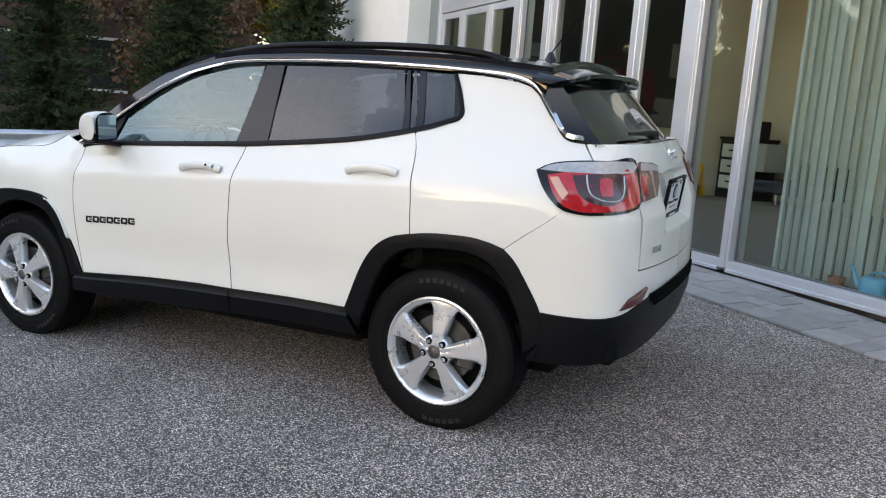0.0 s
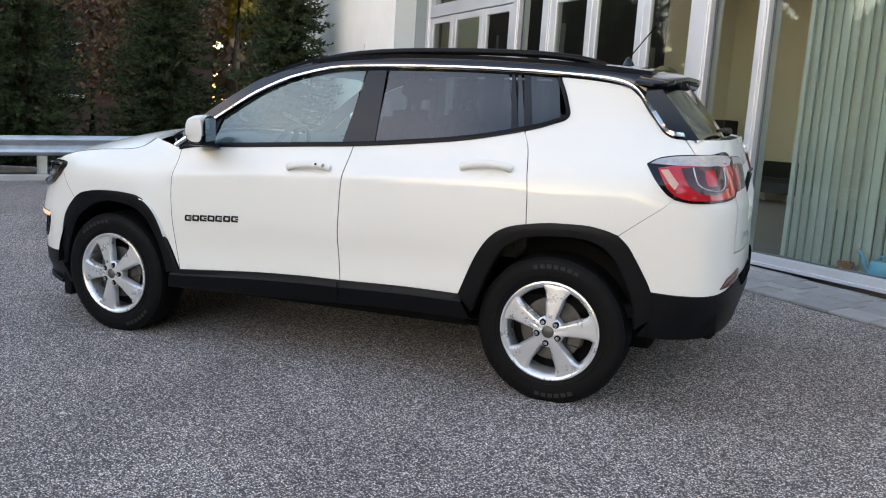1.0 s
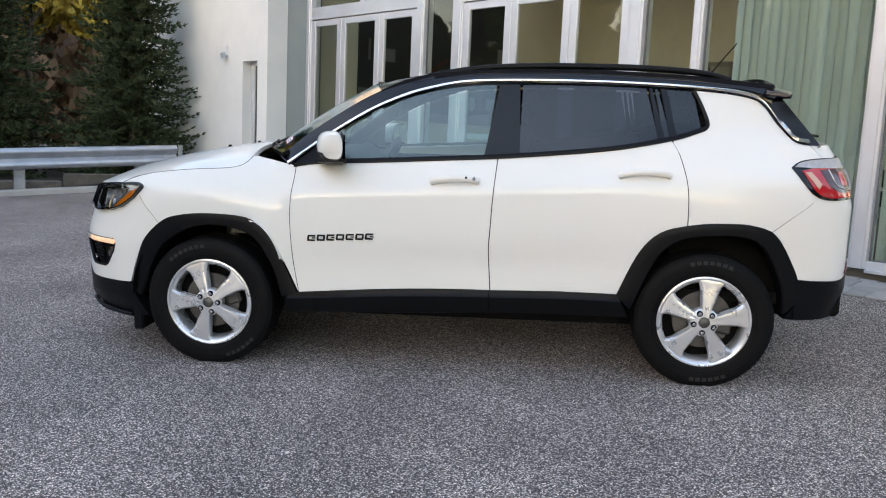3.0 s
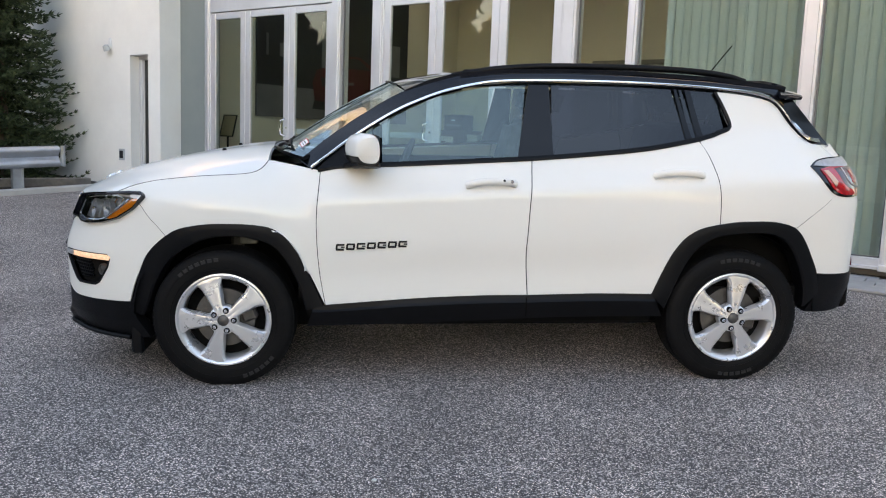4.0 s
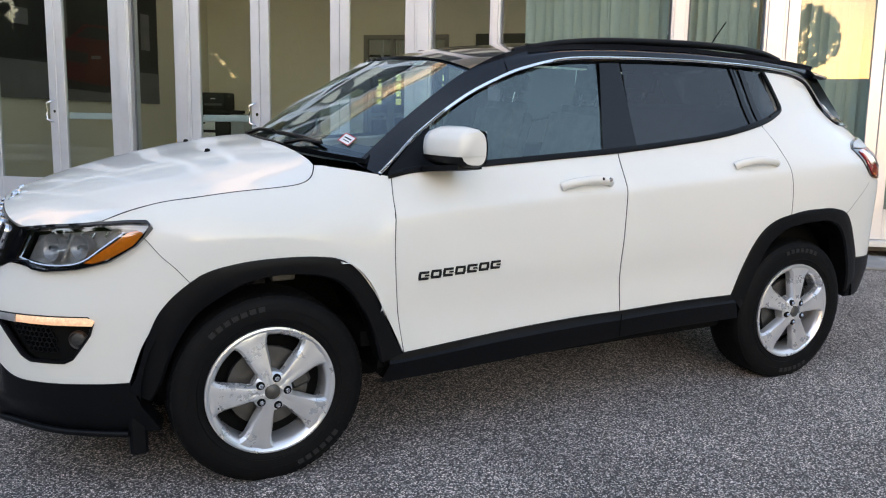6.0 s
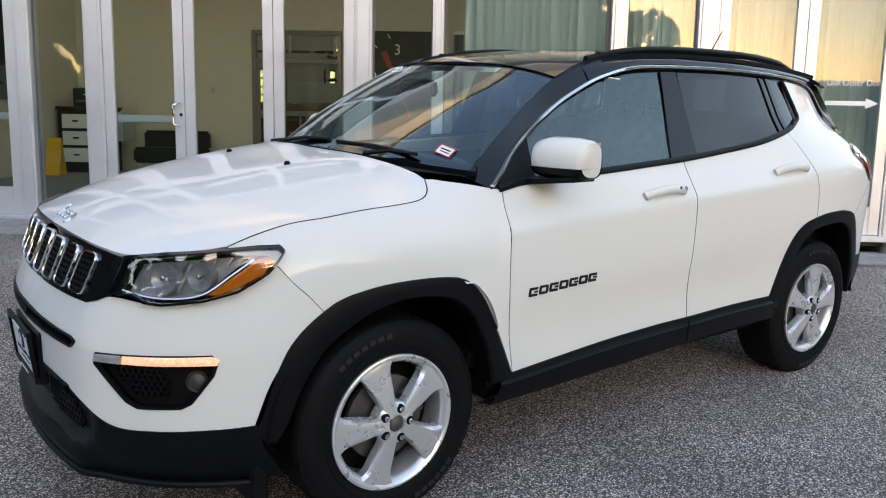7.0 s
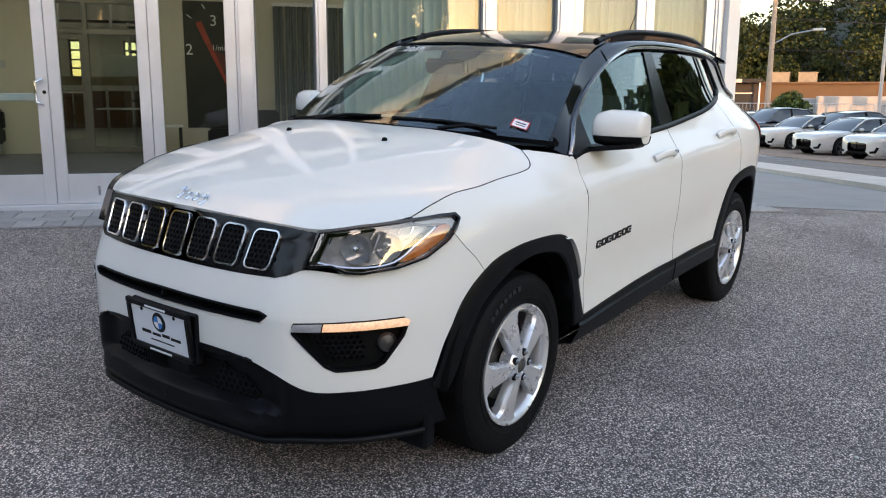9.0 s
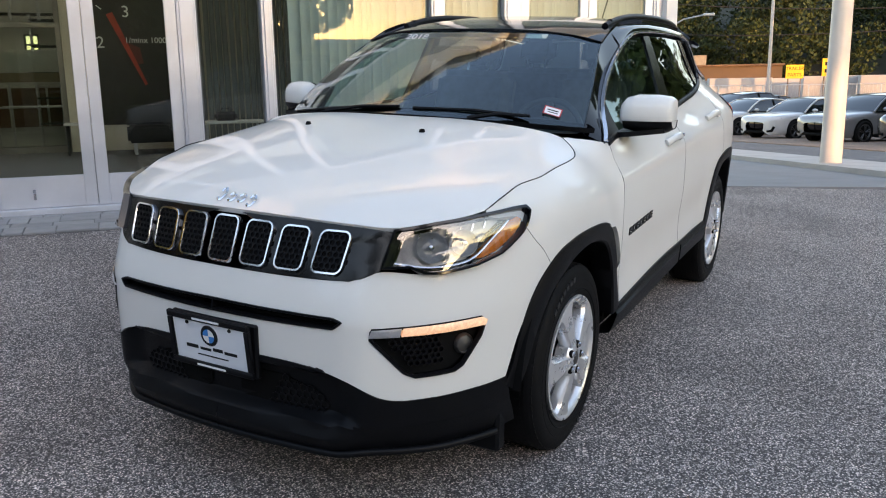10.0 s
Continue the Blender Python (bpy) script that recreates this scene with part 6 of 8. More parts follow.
# ---- mirrors, handles, badges, plate, lamps behind ----
for s in (1, -1):
    fix = (lambda vf: vf) if s > 0 else mirrored
    vs, fs = [], []
    secs = [(0.0, 0.55), (0.10, 0.86), (0.3, 1.0), (0.7, 1.0), (0.92, 0.92), (1.0, 0.80)]
    for v, sc in secs:
        y = -(0.812 + 0.203 * v)
        for k in range(20):
            a = 2 * math.pi * k / 20
            c, d = math.cos(a), math.sin(a)
            q = 2.6
            ux = math.copysign(abs(c) ** (2 / q), c)
            uz = math.copysign(abs(d) ** (2 / q), d)
            xx = -0.640 + 0.070 * v + ux * (0.085 if c < 0 else 0.045) * sc
            zz = 1.205 + uz * (0.082 if d > 0 else 0.070) * sc
            vs.append((xx, y, zz))
    for i in range(len(secs) - 1):
        for k in range(20):
            fs.append((i * 20 + k, (i + 1) * 20 + k, (i + 1) * 20 + (k + 1) % 20, i * 20 + (k + 1) % 20))
    fs.append(tuple(range(20)))
    fs.append(tuple(range(100, 120))[::-1])
    mr = part("door_mirror", fix((vs, fs)), PAINT, suv, "white door mirror on a black foot", 50)
    part("mirror_base", fix(sheet([[np.array((x, y, z)) for x, y, z in ((-0.70, -0.775, 1.128), (-0.71, -0.86, 1.136), (-0.67, -0.94, 1.146), (-0.64, -0.99, 1.152))], [np.array((x, y, z)) for x, y, z in ((-0.59, -0.775, 1.124), (-0.55, -0.86, 1.132), (-0.53, -0.94, 1.144), (-0.54, -0.99, 1.152))]], 0.020, back=True)), CLAD, mr, smooth=40)
    mc = np.mean(np.array(vs[20:100]), axis=0)
    part("mirror_trim", fix(([tuple(mc + (np.array((v[0], v[1], min(v[2], 1.182))) - mc) * np.array((1.05, 1.03, 1.04))) for v in vs[20:120]], [(i * 20 + k, (i + 1) * 20 + k, (i + 1) * 20 + (k + 1) % 20, i * 20 + (k + 1) % 20) for i in range(4) for k in range(20)])), CLAD, mr, "black lower mirror shell", smooth=50)
    part("mirror_rim", fix(([(-0.5915 + 0.0655 * (0.5 + 0.5 * math.copysign(abs(math.cos(t)) ** 0.7, math.cos(t))), -(0.819 + 0.192 * (0.5 + 0.5 * math.copysign(abs(math.cos(t)) ** 0.7, math.cos(t)))), 1.208 + 0.074 * math.copysign(abs(math.sin(t)) ** 0.7, math.sin(t))) for t in np.linspace(0, 2 * math.pi, 25)[:-1]], [tuple(range(24))])), CLAD, mr)
    part("mirror_glass", fix(([(-0.588 + 0.064 * v, -(0.829 + 0.168 * v), 1.205 + h) for v in (0, 1) for h in (-0.055, 0.065)], [(0, 1, 3, 2)])), mat("mirror_silver", (0.8, 0.8, 0.8), 0.03, 1.0), mr)
    for hx0, hx1, hz, key in ((-0.100, 0.146, 1.034, True), (0.856, 1.108, 1.085, False)):
        dr = [o for o in suv.children if o.name.startswith("front_door" if key else "rear_door")][0 if s > 0 else 1]
        cup = part("handle_recess", fix(plate_on(rounded(hx0 + 0.06, hx1 - 0.07, hz - 0.028, hz + 0.034, 0.03), 0.0015, 0, 0.001, -0.0)), PAINT, dr, smooth=60)
        n = 16
        hp = [on(hx0 + (hx1 - hx0) * i / n, hz + 0.004 * math.sin(math.pi * i / n) + 0.008 * (i / n - 0.5), 0.006 + 0.028 * math.sin(math.pi * i / n) ** 0.5) for i in range(n + 1)]
        part("door_handle", fix(tube(hp, 0.0145, 10, flat=1.3)), PAINT, dr, "white pull handle", 60)
        if key:
            c = on(hx1 - 0.022, hz + 0.002, 0.036)
            part("key_cylinder", lathe([(0.0, -0.004), (0.008, -0.004), (0.010, 0.002)], 16), CHROME, dr, smooth=40, m=pose(c[0], c[1] * s, c[2], 0, 0, 0 if s > 0 else 180))
            c = on(hx1 - 0.062, hz + 0.004, 0.0435)
            part("handle_button", lathe([(0.0, -0.003), (0.006, -0.003), (0.007, 0.004)], 12), INK, dr, smooth=40, m=pose(c[0], c[1] * s, c[2], 0, 0, 0 if s > 0 else 180))
    # seven dark letter-like shapes of the door badge
    bd = part("door_badge", fix(plate_on([(-0.752, 0.716), (-0.752, 0.7165), (-0.39, 0.737), (-0.39, 0.736)], 0.0006, 0, 0.0005)), INK, [o for o in suv.children if o.name.startswith("front_door")][0 if s > 0 else 1], "dark raised badge shapes")
    for k in range(7):
        w0 = -0.752 + k * 0.0517
        zb = 0.708 + (w0 + 0.752) * 0.055
        wd = 0.044
        bits = [(0.04, 0.96, 0.74, 1), (0.04, 0.96, 0, 0.26), (0, 0.22, 0.2, 0.8)] + ([(0.78, 1, 0.2, 0.8)] if k % 2 else [(0.6, 1.0, 0.42, 0.6)])
        vs, fs = [], []
        for a, b, c, d in bits:
            i = len(vs)
            for o in (0.0, 0.004):
                for u, v in ((a, c), (b, c), (b, d), (a, d)):
                    vs.append(on(w0 + u * wd + 0.004 * v, zb + v * 0.033, o))
            fs += [(i + 4, i + 5, i + 6, i + 7), (i, i + 1, i + 5, i + 4), (i + 1, i + 2, i + 6, i + 5), (i + 2, i + 3, i + 7, i + 6), (i + 3, i, i + 4, i + 7)]
        part("badge_shape", fix((vs, fs)), INK, bd)
    # tail lamp
    TL = [(1.735, 1.140), (1.80, 1.165), (1.95, 1.178), (2.15, 1.180), (2.36, 1.178), (2.38, 1.02), (2.30, 0.992), (2.05, 0.980), (1.93, 0.985), (1.85, 1.01)]
    TL = [tuple(p) for p in spline(TL + TL[:1], 36)[:-1]]
    tl = part("tail_lamp", fix(plate_on(TL, 0.006, 0, 0.03)), GLOSSBLACK, suv, "red and clear tail lamp with a dark rim", 40)
    part("red_lens", fix(plate_on([tuple(p) for p in spline([(1.80, 1.122), (1.95, 1.136), (2.35, 1.136), (2.362, 1.03), (2.29, 1.002), (2.05, 0.991), (1.94, 0.996), (1.865, 1.025), (1.80, 1.122)], 36)[:-1]], 0.010, 0, 0.01, 0.003)), REDLENS, tl, "glossy red lens", 40)
    part("clear_band", fix(plate_on([tuple(p) for p in spline([(1.755, 1.139), (1.80, 1.157), (1.95, 1.170), (2.35, 1.170), (2.355, 1.136), (1.95, 1.132), (1.755, 1.139)], 30)[:-1]], 0.011, 0, 0.01, 0.002)), LAMPCLEAR, tl, "clear silvery upper band", 40)
    part("smoked_window", fix(plate_on([tuple(p) for p in spline([(1.94, 1.122), (2.10, 1.128), (2.26, 1.122), (2.27, 1.06), (2.18, 1.022), (2.06, 1.020), (1.98, 1.05), (1.94, 1.122)], 30)[:-1]], 0.0125, 0, 0.004, 0.001)), mat("smoked_red", (0.045, 0.012, 0.014), 0.2, coat=0.6), tl, "smoked dark inset", 40)
    part("red_square", fix(plate_on(rounded(2.09, 2.17, 1.05, 1.112, 0.016), 0.015, 0, 0.004, 0.001)), REDLENS, tl, "", 40)
    part("silver_trim", fix(tube([on(a, b, 0.0145) for a, b in spline([(2.02, 1.122), (2.035, 1.06), (2.10, 1.034), (2.20, 1.034), (2.245, 1.07), (2.25, 1.12)], 20)], 0.0035, 5)), LAMPCLEAR, tl)
    part("clear_wedge", fix(plate_on([(1.815, 1.112), (1.86, 1.114), (1.915, 1.06), (1.885, 1.035)], 0.014, 0, 0.003, 0.0)), mat("pale_amber_lens", (0.62, 0.36, 0.26), 0.2, 0.2, coat=0.6), tl, "pale amber wedge", 40)
    part("tailgate_lamp", fix(plate_on([(2.385, 1.172), (2.52, 1.165), (2.60, 1.15), (2.60, 1.08), (2.55, 1.03), (2.39, 1.02)], 0.010, 0, 0.03, 0.003)), mat("smoked_clear_lens", (0.17, 0.055, 0.055), 0.12, coat=0.8, vary=0.5, scale=45), tl, "smoky clear inner lamp", 40)
    part("inner_lamp_band", fix(plate_on([(2.395, 1.166), (2.52, 1.159), (2.585, 1.147), (2.59, 1.128), (2.52, 1.134), (2.395, 1.138)], 0.0135, 0, 0.003, 0.0)), LAMPCLEAR, tl, "clear silvery upper band", 40)
    part("inner_lamp_bar", fix(plate_on([(2.40, 1.118), (2.445, 1.116), (2.445, 1.048), (2.40, 1.044)], 0.0135, 0, 0.003, 0.0)), REDLENS, tl, "red bar", 40)
    part("bumper_reflector", fix(plate_on([(2.22, 0.592), (2.29, 0.635), (2.44, 0.665), (2.46, 0.655), (2.40, 0.605)], 0.007, 0, 0.01, 0.002)), REDDARK, suv, "dark red bumper reflector", 40)
both("bumper_grid", mesh_on([(2.48, 0.60), (2.48, 0.625), (2.95, 0.63), (2.95, 0.575), (2.55, 0.56)], 0.014, 0.022, 0.003), UNDER)


def number_plate(m, label):
    p = empty("number_plate", m)
    p.parent = suv
    p["label"] = label
    part("plate_frame", boxes([(-0.172, 0.172, -0.012, 0.004, 0.070, 0.092), (-0.172, 0.172, -0.012, 0.004, -0.092, -0.072), (-0.172, -0.152, -0.012, 0.004, -0.072, 0.070), (0.152, 0.172, -0.012, 0.004, -0.072, 0.070)], 0.003), CLAD, p, "black plastic plate frame")
    part("plate_sheet", box(-0.153, 0.153, -0.004, 0.0, -0.073, 0.071), PLATEWHITE, p, "white dealer plate")
    d = part("emblem_disc", lathe([(0.0, -0.0065), (0.034, -0.0065), (0.036, -0.004)], 28), INK, p, "", 40, pose(0.0, 0, 0.026))
    for k in range(4):
        vs = [(0, -0.0078, 0)] + [(0.024 * math.cos(radians(90 * k + a)), -0.0078, 0.024 * math.sin(radians(90 * k + a))) for a in range(0, 91, 15)]
        part("emblem_quarter", (vs, [tuple(range(len(vs)))]), BLUE if k % 2 else WHITEINK, d)
    for z, w, h in ((0.081, 0.075, 0.006), (-0.081, 0.08, 0.006)):
        part("printed_bar", box(-w / 2 * 1.5, w / 2 * 1.5, -0.0145, -0.012, z - h / 2, z + h / 2), WHITEINK, p)
    for x0, x1, z, t in ((-0.105, -0.055, -0.022, 0.012), (-0.045, 0.0, -0.024, 0.009), (0.01, 0.05, -0.020, 0.011), (0.058, 0.11, -0.023, 0.010), (-0.06, 0.07, -0.047, 0.004)):
        part("printed_bar", box(x0, x1, -0.0055, -0.004, z - t / 2, z + t / 2), INK, p)
    for x in (-0.09, 0.09):
        part("plate_screw", lathe([(0.0, -0.008), (0.006, -0.007), (0.007, -0.003)], 10), INK, p, m=pose(x, 0, 0.060))


number_plate(pose(-2.272, 0.0, 0.545, 6, 0, -90), "white dealer plate in a black frame")
number_plate(pose(2.086, 0.0, 0.995, 8, 0, 90), "white dealer plate in a black frame")
part("plate_bracket", box(-2.262, -2.235, -0.18, 0.18, 0.45, 0.63, 0.006), CLAD, suv)
rb = empty("rear_badge", pose(2.119, -0.43, 0.815, 0, 0, 82))
rb.parent = suv
rb["label"] = "small chrome badge shapes"
for k in range(3):
    part("badge_shape", box(-0.045 + 0.033 * k, -0.019 + 0.033 * k, -0.004, 0.0, -0.014, 0.014, 0.0015), CHROME, rb)
re_ = empty("rear_emblem", pose(2.068, 0.0, 1.19, 0, -16, 0))
re_.parent = suv
re_["label"] = "small chrome emblem shapes"
for y, w, h in ((-0.075, 0.026, 0.046), (-0.030, 0.030, 0.030), (0.012, 0.030, 0.030), (0.056, 0.030, 0.042)):
    part("emblem_shape", tube([(0.002, y + w * 0.42 * math.cos(t), h / 2 * math.sin(t)) for t in np.linspace(0.4, 5.6, 12)], 0.005, 6), CHROME, re_)
# wipers and cowl
part("cowl_panel", sheet([[np.array((-1.135 + 0.22 * abs(a) ** 2.4, 0.78 * a, 1.178 - 0.035 * abs(a) ** 2)) for a in np.linspace(-1, 1, 25)], [np.array((-1.045 + 0.16 * abs(a) ** 2.4, 0.745 * a, 1.196 - 0.04 * abs(a) ** 2)) for a in np.linspace(-1, 1, 25)]], 0.02, flip=False), CLAD, suv)
for p0, p1, p2 in (((-1.09, -0.30, 1.192), (-1.06, -0.02, 1.218), (-1.01, -0.54, 1.206)), ((-1.08, 0.42, 1.186), (-1.06, 0.60, 1.175), (-1.05, 0.05, 1.222))):
    wp = part("wiper_arm", tube([p0, tuple((np.array(p0) + np.array(p2)) / 2 + np.array((0, 0, 0.012))), p2], 0.010, 6, r_end=0.006), CLAD, suv)
    part("wiper_blade", tube([tuple(np.array(p1) + np.array((0.01, 0, 0.0))), tuple((np.array(p1) + np.array(p2)) / 2 + np.array((0.0, 0, 0.008))), p2], 0.007, 6), CLAD, wp)
# windscreen sticker
st = part("windscreen_sticker", box(-0.024, 0.024, -0.035, 0.035, 0, 0.001), WHITEINK, suv, "small white inspection sticker", m=Matrix(((0.74, -0.43, -0.51, -0.927), (-0.10, 0.90, -0.31, -0.605), (0.59, 0.28, 0.80, 1.222), (0, 0, 0, 1))))
part("red_edge", boxes([(-0.025, 0.025, 0.031, 0.036, 0.001, 0.0015), (-0.025, 0.025, -0.036, -0.031, 0.001, 0.0015), (-0.025, -0.021, -0.035, 0.035, 0.001, 0.0015), (0.021, 0.025, -0.035, 0.035, 0.001, 0.0015)]), REDINK, st)
part("printed_bar", boxes([(0.002, 0.008, -0.022, 0.022, 0.001, 0.0016), (-0.010, -0.006, -0.022, 0.018, 0.001, 0.0016)]), INK, st)

glass_tilt = Matrix(((0, 0.85, -0.53, 0), (-1, 0, 0, 0), (0, 0.53, 0.85, 0), (0, 0, 0, 1)))
words("windscreen_year", "2018", 0.062, Matrix.Translation((-0.548, 0.258, 1.517)) @ glass_tilt, WHITEINK, suv)
part("permit_sticker", box(-0.05, 0.05, -0.017, 0.017, 0.0, 0.001), mat("pale_green_sticker", (0.50, 0.56, 0.50), 0.5, vary=0.2, scale=90), suv, "small pale sticker at the windscreen's top", m=Matrix.Translation((-0.505, -0.35, 1.522)) @ glass_tilt)

# ---- cabin ----
part("dashboard", sheet([[np.array((-1.02 + 0.12 * abs(a) ** 2, 0.70 * a, 1.135)) for a in np.linspace(-1, 1, 15)], [np.array((-0.80 + 0.06 * abs(a) ** 2, 0.70 * a, 1.150 + (0.03 if -0.75 < a < -0.2 else 0.0))) for a in np.linspace(-1, 1, 15)], [np.array((-0.60, 0.70 * a, 1.08)) for a in np.linspace(-1, 1, 15)], [np.array((-0.55, 0.70 * a, 0.7)) for a in np.linspace(-1, 1, 15)]], 0.0), DASH, suv, smooth=50)
sw = part("steering_wheel", tube([(0.185 * math.cos(t), 0.185 * math.sin(t), 0) for t in np.linspace(0, 2 * math.pi, 33)[:-1]], 0.015, 8, closed=True), DASH, suv, "dark steering wheel", 60, pose(-0.43, -0.37, 1.06, 0, -66, 0))
part("steering_hub", boxes([(-0.06, 0.06, -0.06, 0.06, -0.03, 0.015), (-0.02, 0.02, -0.18, 0.18, -0.01, 0.01), (0.0, 0.18, -0.02, 0.02, -0.01, 0.01)], 0.006), DASH, sw)


def seat(x, y, w, rear=False):
    s = part("seat_cushion", box(x - 0.25, x + 0.25, y - w / 2, y + w / 2, 0.62, 0.80, 0.05, 3), SEAT, suv, "grey cloth seat", 60)
    b = part("seat_back", box(-0.07, 0.07, -w / 2, w / 2, 0.0, 0.62, 0.055, 3), SEAT, s, smooth=60, m=pose(x + 0.25, y, 0.74, 0, 16, 0))
    for k in ((0,) if not rear else (-0.38, 0.38)):
        part("headrest", box(-0.05, 0.05, k - 0.13, k + 0.13, 0.65, 0.83, 0.045, 3), SEAT, b, smooth=60)
        for e in (-0.0625, 0.0625):
            part("headrest_post", box(-0.008, 0.008, k + e - 0.0075, k + e + 0.0075, 0.60, 0.68), CHROME, b)


seat(-0.05, -0.38, 0.50)
seat(-0.05, 0.38, 0.50)
seat(0.85, 0.0, 1.25, True)
part("cabin_floor", box(-0.95, 1.80, -0.80, 0.80, 0.44, 0.50), UNDER, suv)
part("load_floor", box(1.15, 1.95, -0.70, 0.70, 0.50, 0.80), UNDER, suv)
part("headliner", sheet([[np.array((x, 0.56 * a, roof_mid(x) - 0.055 - 0.02 * abs(a) ** 2)) for a in np.linspace(-1, 1, 9)] for x in (1.55, 1.0, 0.5, 0.0, -0.38)], 0.0), HEADLINER, suv, smooth=60)
part("rear_view_mirror", box(-0.02, 0.02, -0.12, 0.12, -0.035, 0.035, 0.012, 2), UNDER, suv, smooth=60, m=pose(-0.62, 0.0, 1.44, 0, -10, 0))
# ---- trees ----
def cards(pts, size, rnd, squash=1.0):
    """Small bent leaf clumps at the given points."""
    vs, fs = [], []
    for p in pts:
        a, b, c = rnd.uniform(0, 6.28), rnd.uniform(-1.0, 1.0), size * rnd.uniform(0.6, 1.3)
        u = np.array((math.cos(a), math.sin(a), b * 0.6))
        v = np.array((-math.sin(a) * b, math.cos(a) * b, rnd.uniform(0.3, 1.0)))
        u, v = u / np.linalg.norm(u) * c, v / np.linalg.norm(v) * c * squash
        w = np.cross(u, v) / c * 0.35
        k = len(vs)
        vs += [tuple(p - u - v * 0.4), tuple(p - v + w), tuple(p + u - v * 0.3), tuple(p + u * 0.6 + v), tuple(p + v * 0.5 + w), tuple(p - u * 0.7 + v * 0.8)]
        fs += [(k, k + 1, k + 4, k + 5), (k + 1, k + 2, k + 3, k + 4)]
    return vs, fs


def broadleaf(seed, h, r, leaves, size, low=0.25, material=None):
    """Trunk with limbs, and a crown of leaf clumps gathered on the limbs' ends; returns the two meshes' data."""
    rnd = random.Random(seed)
    trunk = [(0, 0, -0.3), (rnd.uniform(-.1, .1), rnd.uniform(-.1, .1), h * 0.25), (rnd.uniform(-.3, .3), rnd.uniform(-.3, .3), h * 0.6), (rnd.uniform(-.4, .4), rnd.uniform(-.4, .4), h * 0.92)]
    tv, tf = tube(trunk, 0.035 * h * 0.6, 8, r_end=0.02)
    tv, tf = list(tv), list(tf)
    lobes = []
    for i in range(22):
        t = rnd.uniform(low, 0.95)
        a = rnd.uniform(0, 6.28)
        rr = r * rnd.uniform(0.35, 1.0) * math.sin(math.pi * min(0.97, 0.16 + 0.84 * (t - low) / (1 - low)) ** 0.8)
        base = Vector((0, 0, h * max(0.15, t - 0.12)))
        tip = Vector((rr * math.cos(a), rr * math.sin(a), h * t))
        v2, f2 = tube([base, (base + tip) / 2 + Vector((0, 0, 0.15)), tip], 0.006 * h, 5, r_end=0.01)
        o = len(tv)
        tv += v2
        tf += [tuple(k + o for k in q) for q in f2]
        lobes.append((np.array(tip), r * rnd.uniform(0.22, 0.42)))
    pts = []
    for i in range(leaves):
        c, q = lobes[rnd.randrange(len(lobes))]
        d = np.array((rnd.gauss(0, 1), rnd.gauss(0, 1), rnd.gauss(0, 0.8)))
        d *= q * rnd.uniform(0.35, 1.0) ** 0.5 / max(np.linalg.norm(d), 1e-6)
        pts.append(c + d)
    return (tv, tf), cards(pts, size, rnd)


def tree(data, m, leaf, label, category="tree", group="", name="broadleaf_tree"):
    t = empty(name, m)
    part("trunk", data[0], BARK, t, smooth=60)
    part("crown", data[1], leaf, t)
    return tagged(t, label, category, group)


def spruce_data(seed, h, r):
    """A spruce: whorls of branches that sag and turn up at the tip, set all round with short twigs."""
    rnd = random.Random(seed)
    tv, tf = tube([(0, 0, -0.2), (0, 0, h * 0.5), (0, 0, h)], 0.02 * h, 8, r_end=0.01)
    tv, tf = list(tv), list(tf)
    vs, fs = [], []

    def twig(q, d, ln, w):
        d = d / math.sqrt(d.dot(d))
        sx, sy = -d[1], d[0]
        k = w / max(math.hypot(sx, sy), 1e-6)
        side = np.array((sx * k, sy * k, 0.0))
        up = np.array((-d[0] * d[2], -d[1] * d[2], d[0] ** 2 + d[1] ** 2)) * w
        e, m = q + d * ln, q + d * ln * 0.45
        b = len(vs)
        vs.extend((tuple(q), tuple(m + side), tuple(e), tuple(m - side), tuple(m + up), tuple(m - up)))
        fs.extend(((b, b + 1, b + 2, b + 3), (b, b + 4, b + 2, b + 5)))

    z = 0.12
    while z < h * 0.985:
        f = 1 - z / h
        for k in range(int(14 + 15 * f)):
            a = rnd.uniform(0, 6.28)
            L = r * (f ** 0.9) * rnd.uniform(0.55, 1.15) + 0.14
            zz = z + rnd.uniform(-0.20, 0.20)
            rise, sag = rnd.uniform(-0.10, 0.25), rnd.uniform(0.35, 0.65)
            steps = max(3, int(L / 0.095))
            ca, sa = math.cos(a), math.sin(a)
            q = np.array((0.0, 0.0, zz))
            for i in range(1, steps + 1):
                t = i / steps
                p_ = np.array((ca * L * t, sa * L * t, zz + L * (rise * t - sag * t * t + 0.42 * t ** 4)))
                d = (p_ - q) / max(np.linalg.norm(p_ - q), 1e-6)
                if t > 0.12:
                    for _ in range(4):
                        u, v = rnd.choice((-1, 1)) * rnd.uniform(0.3, 1.0), rnd.uniform(-0.55, 0.75)
                        twig(q, d * 0.7 + np.array((-sa * u, ca * u, v)), rnd.uniform(0.07, 0.18) * (1.25 - 0.5 * t), rnd.uniform(0.012, 0.020))
                twig(q, d, 0.13, 0.012)
                q = p_
        z += 0.10 + 0.07 * f
    return (tv, tf), (vs, fs)


def at(x, y, rot=0, sc=1.0, dz=0.0):
    return Matrix.Translation((x, y, gz(x, y) + dz)) @ Matrix.Rotation(rot, 4, "Z") @ Matrix.Scale(sc, 4)


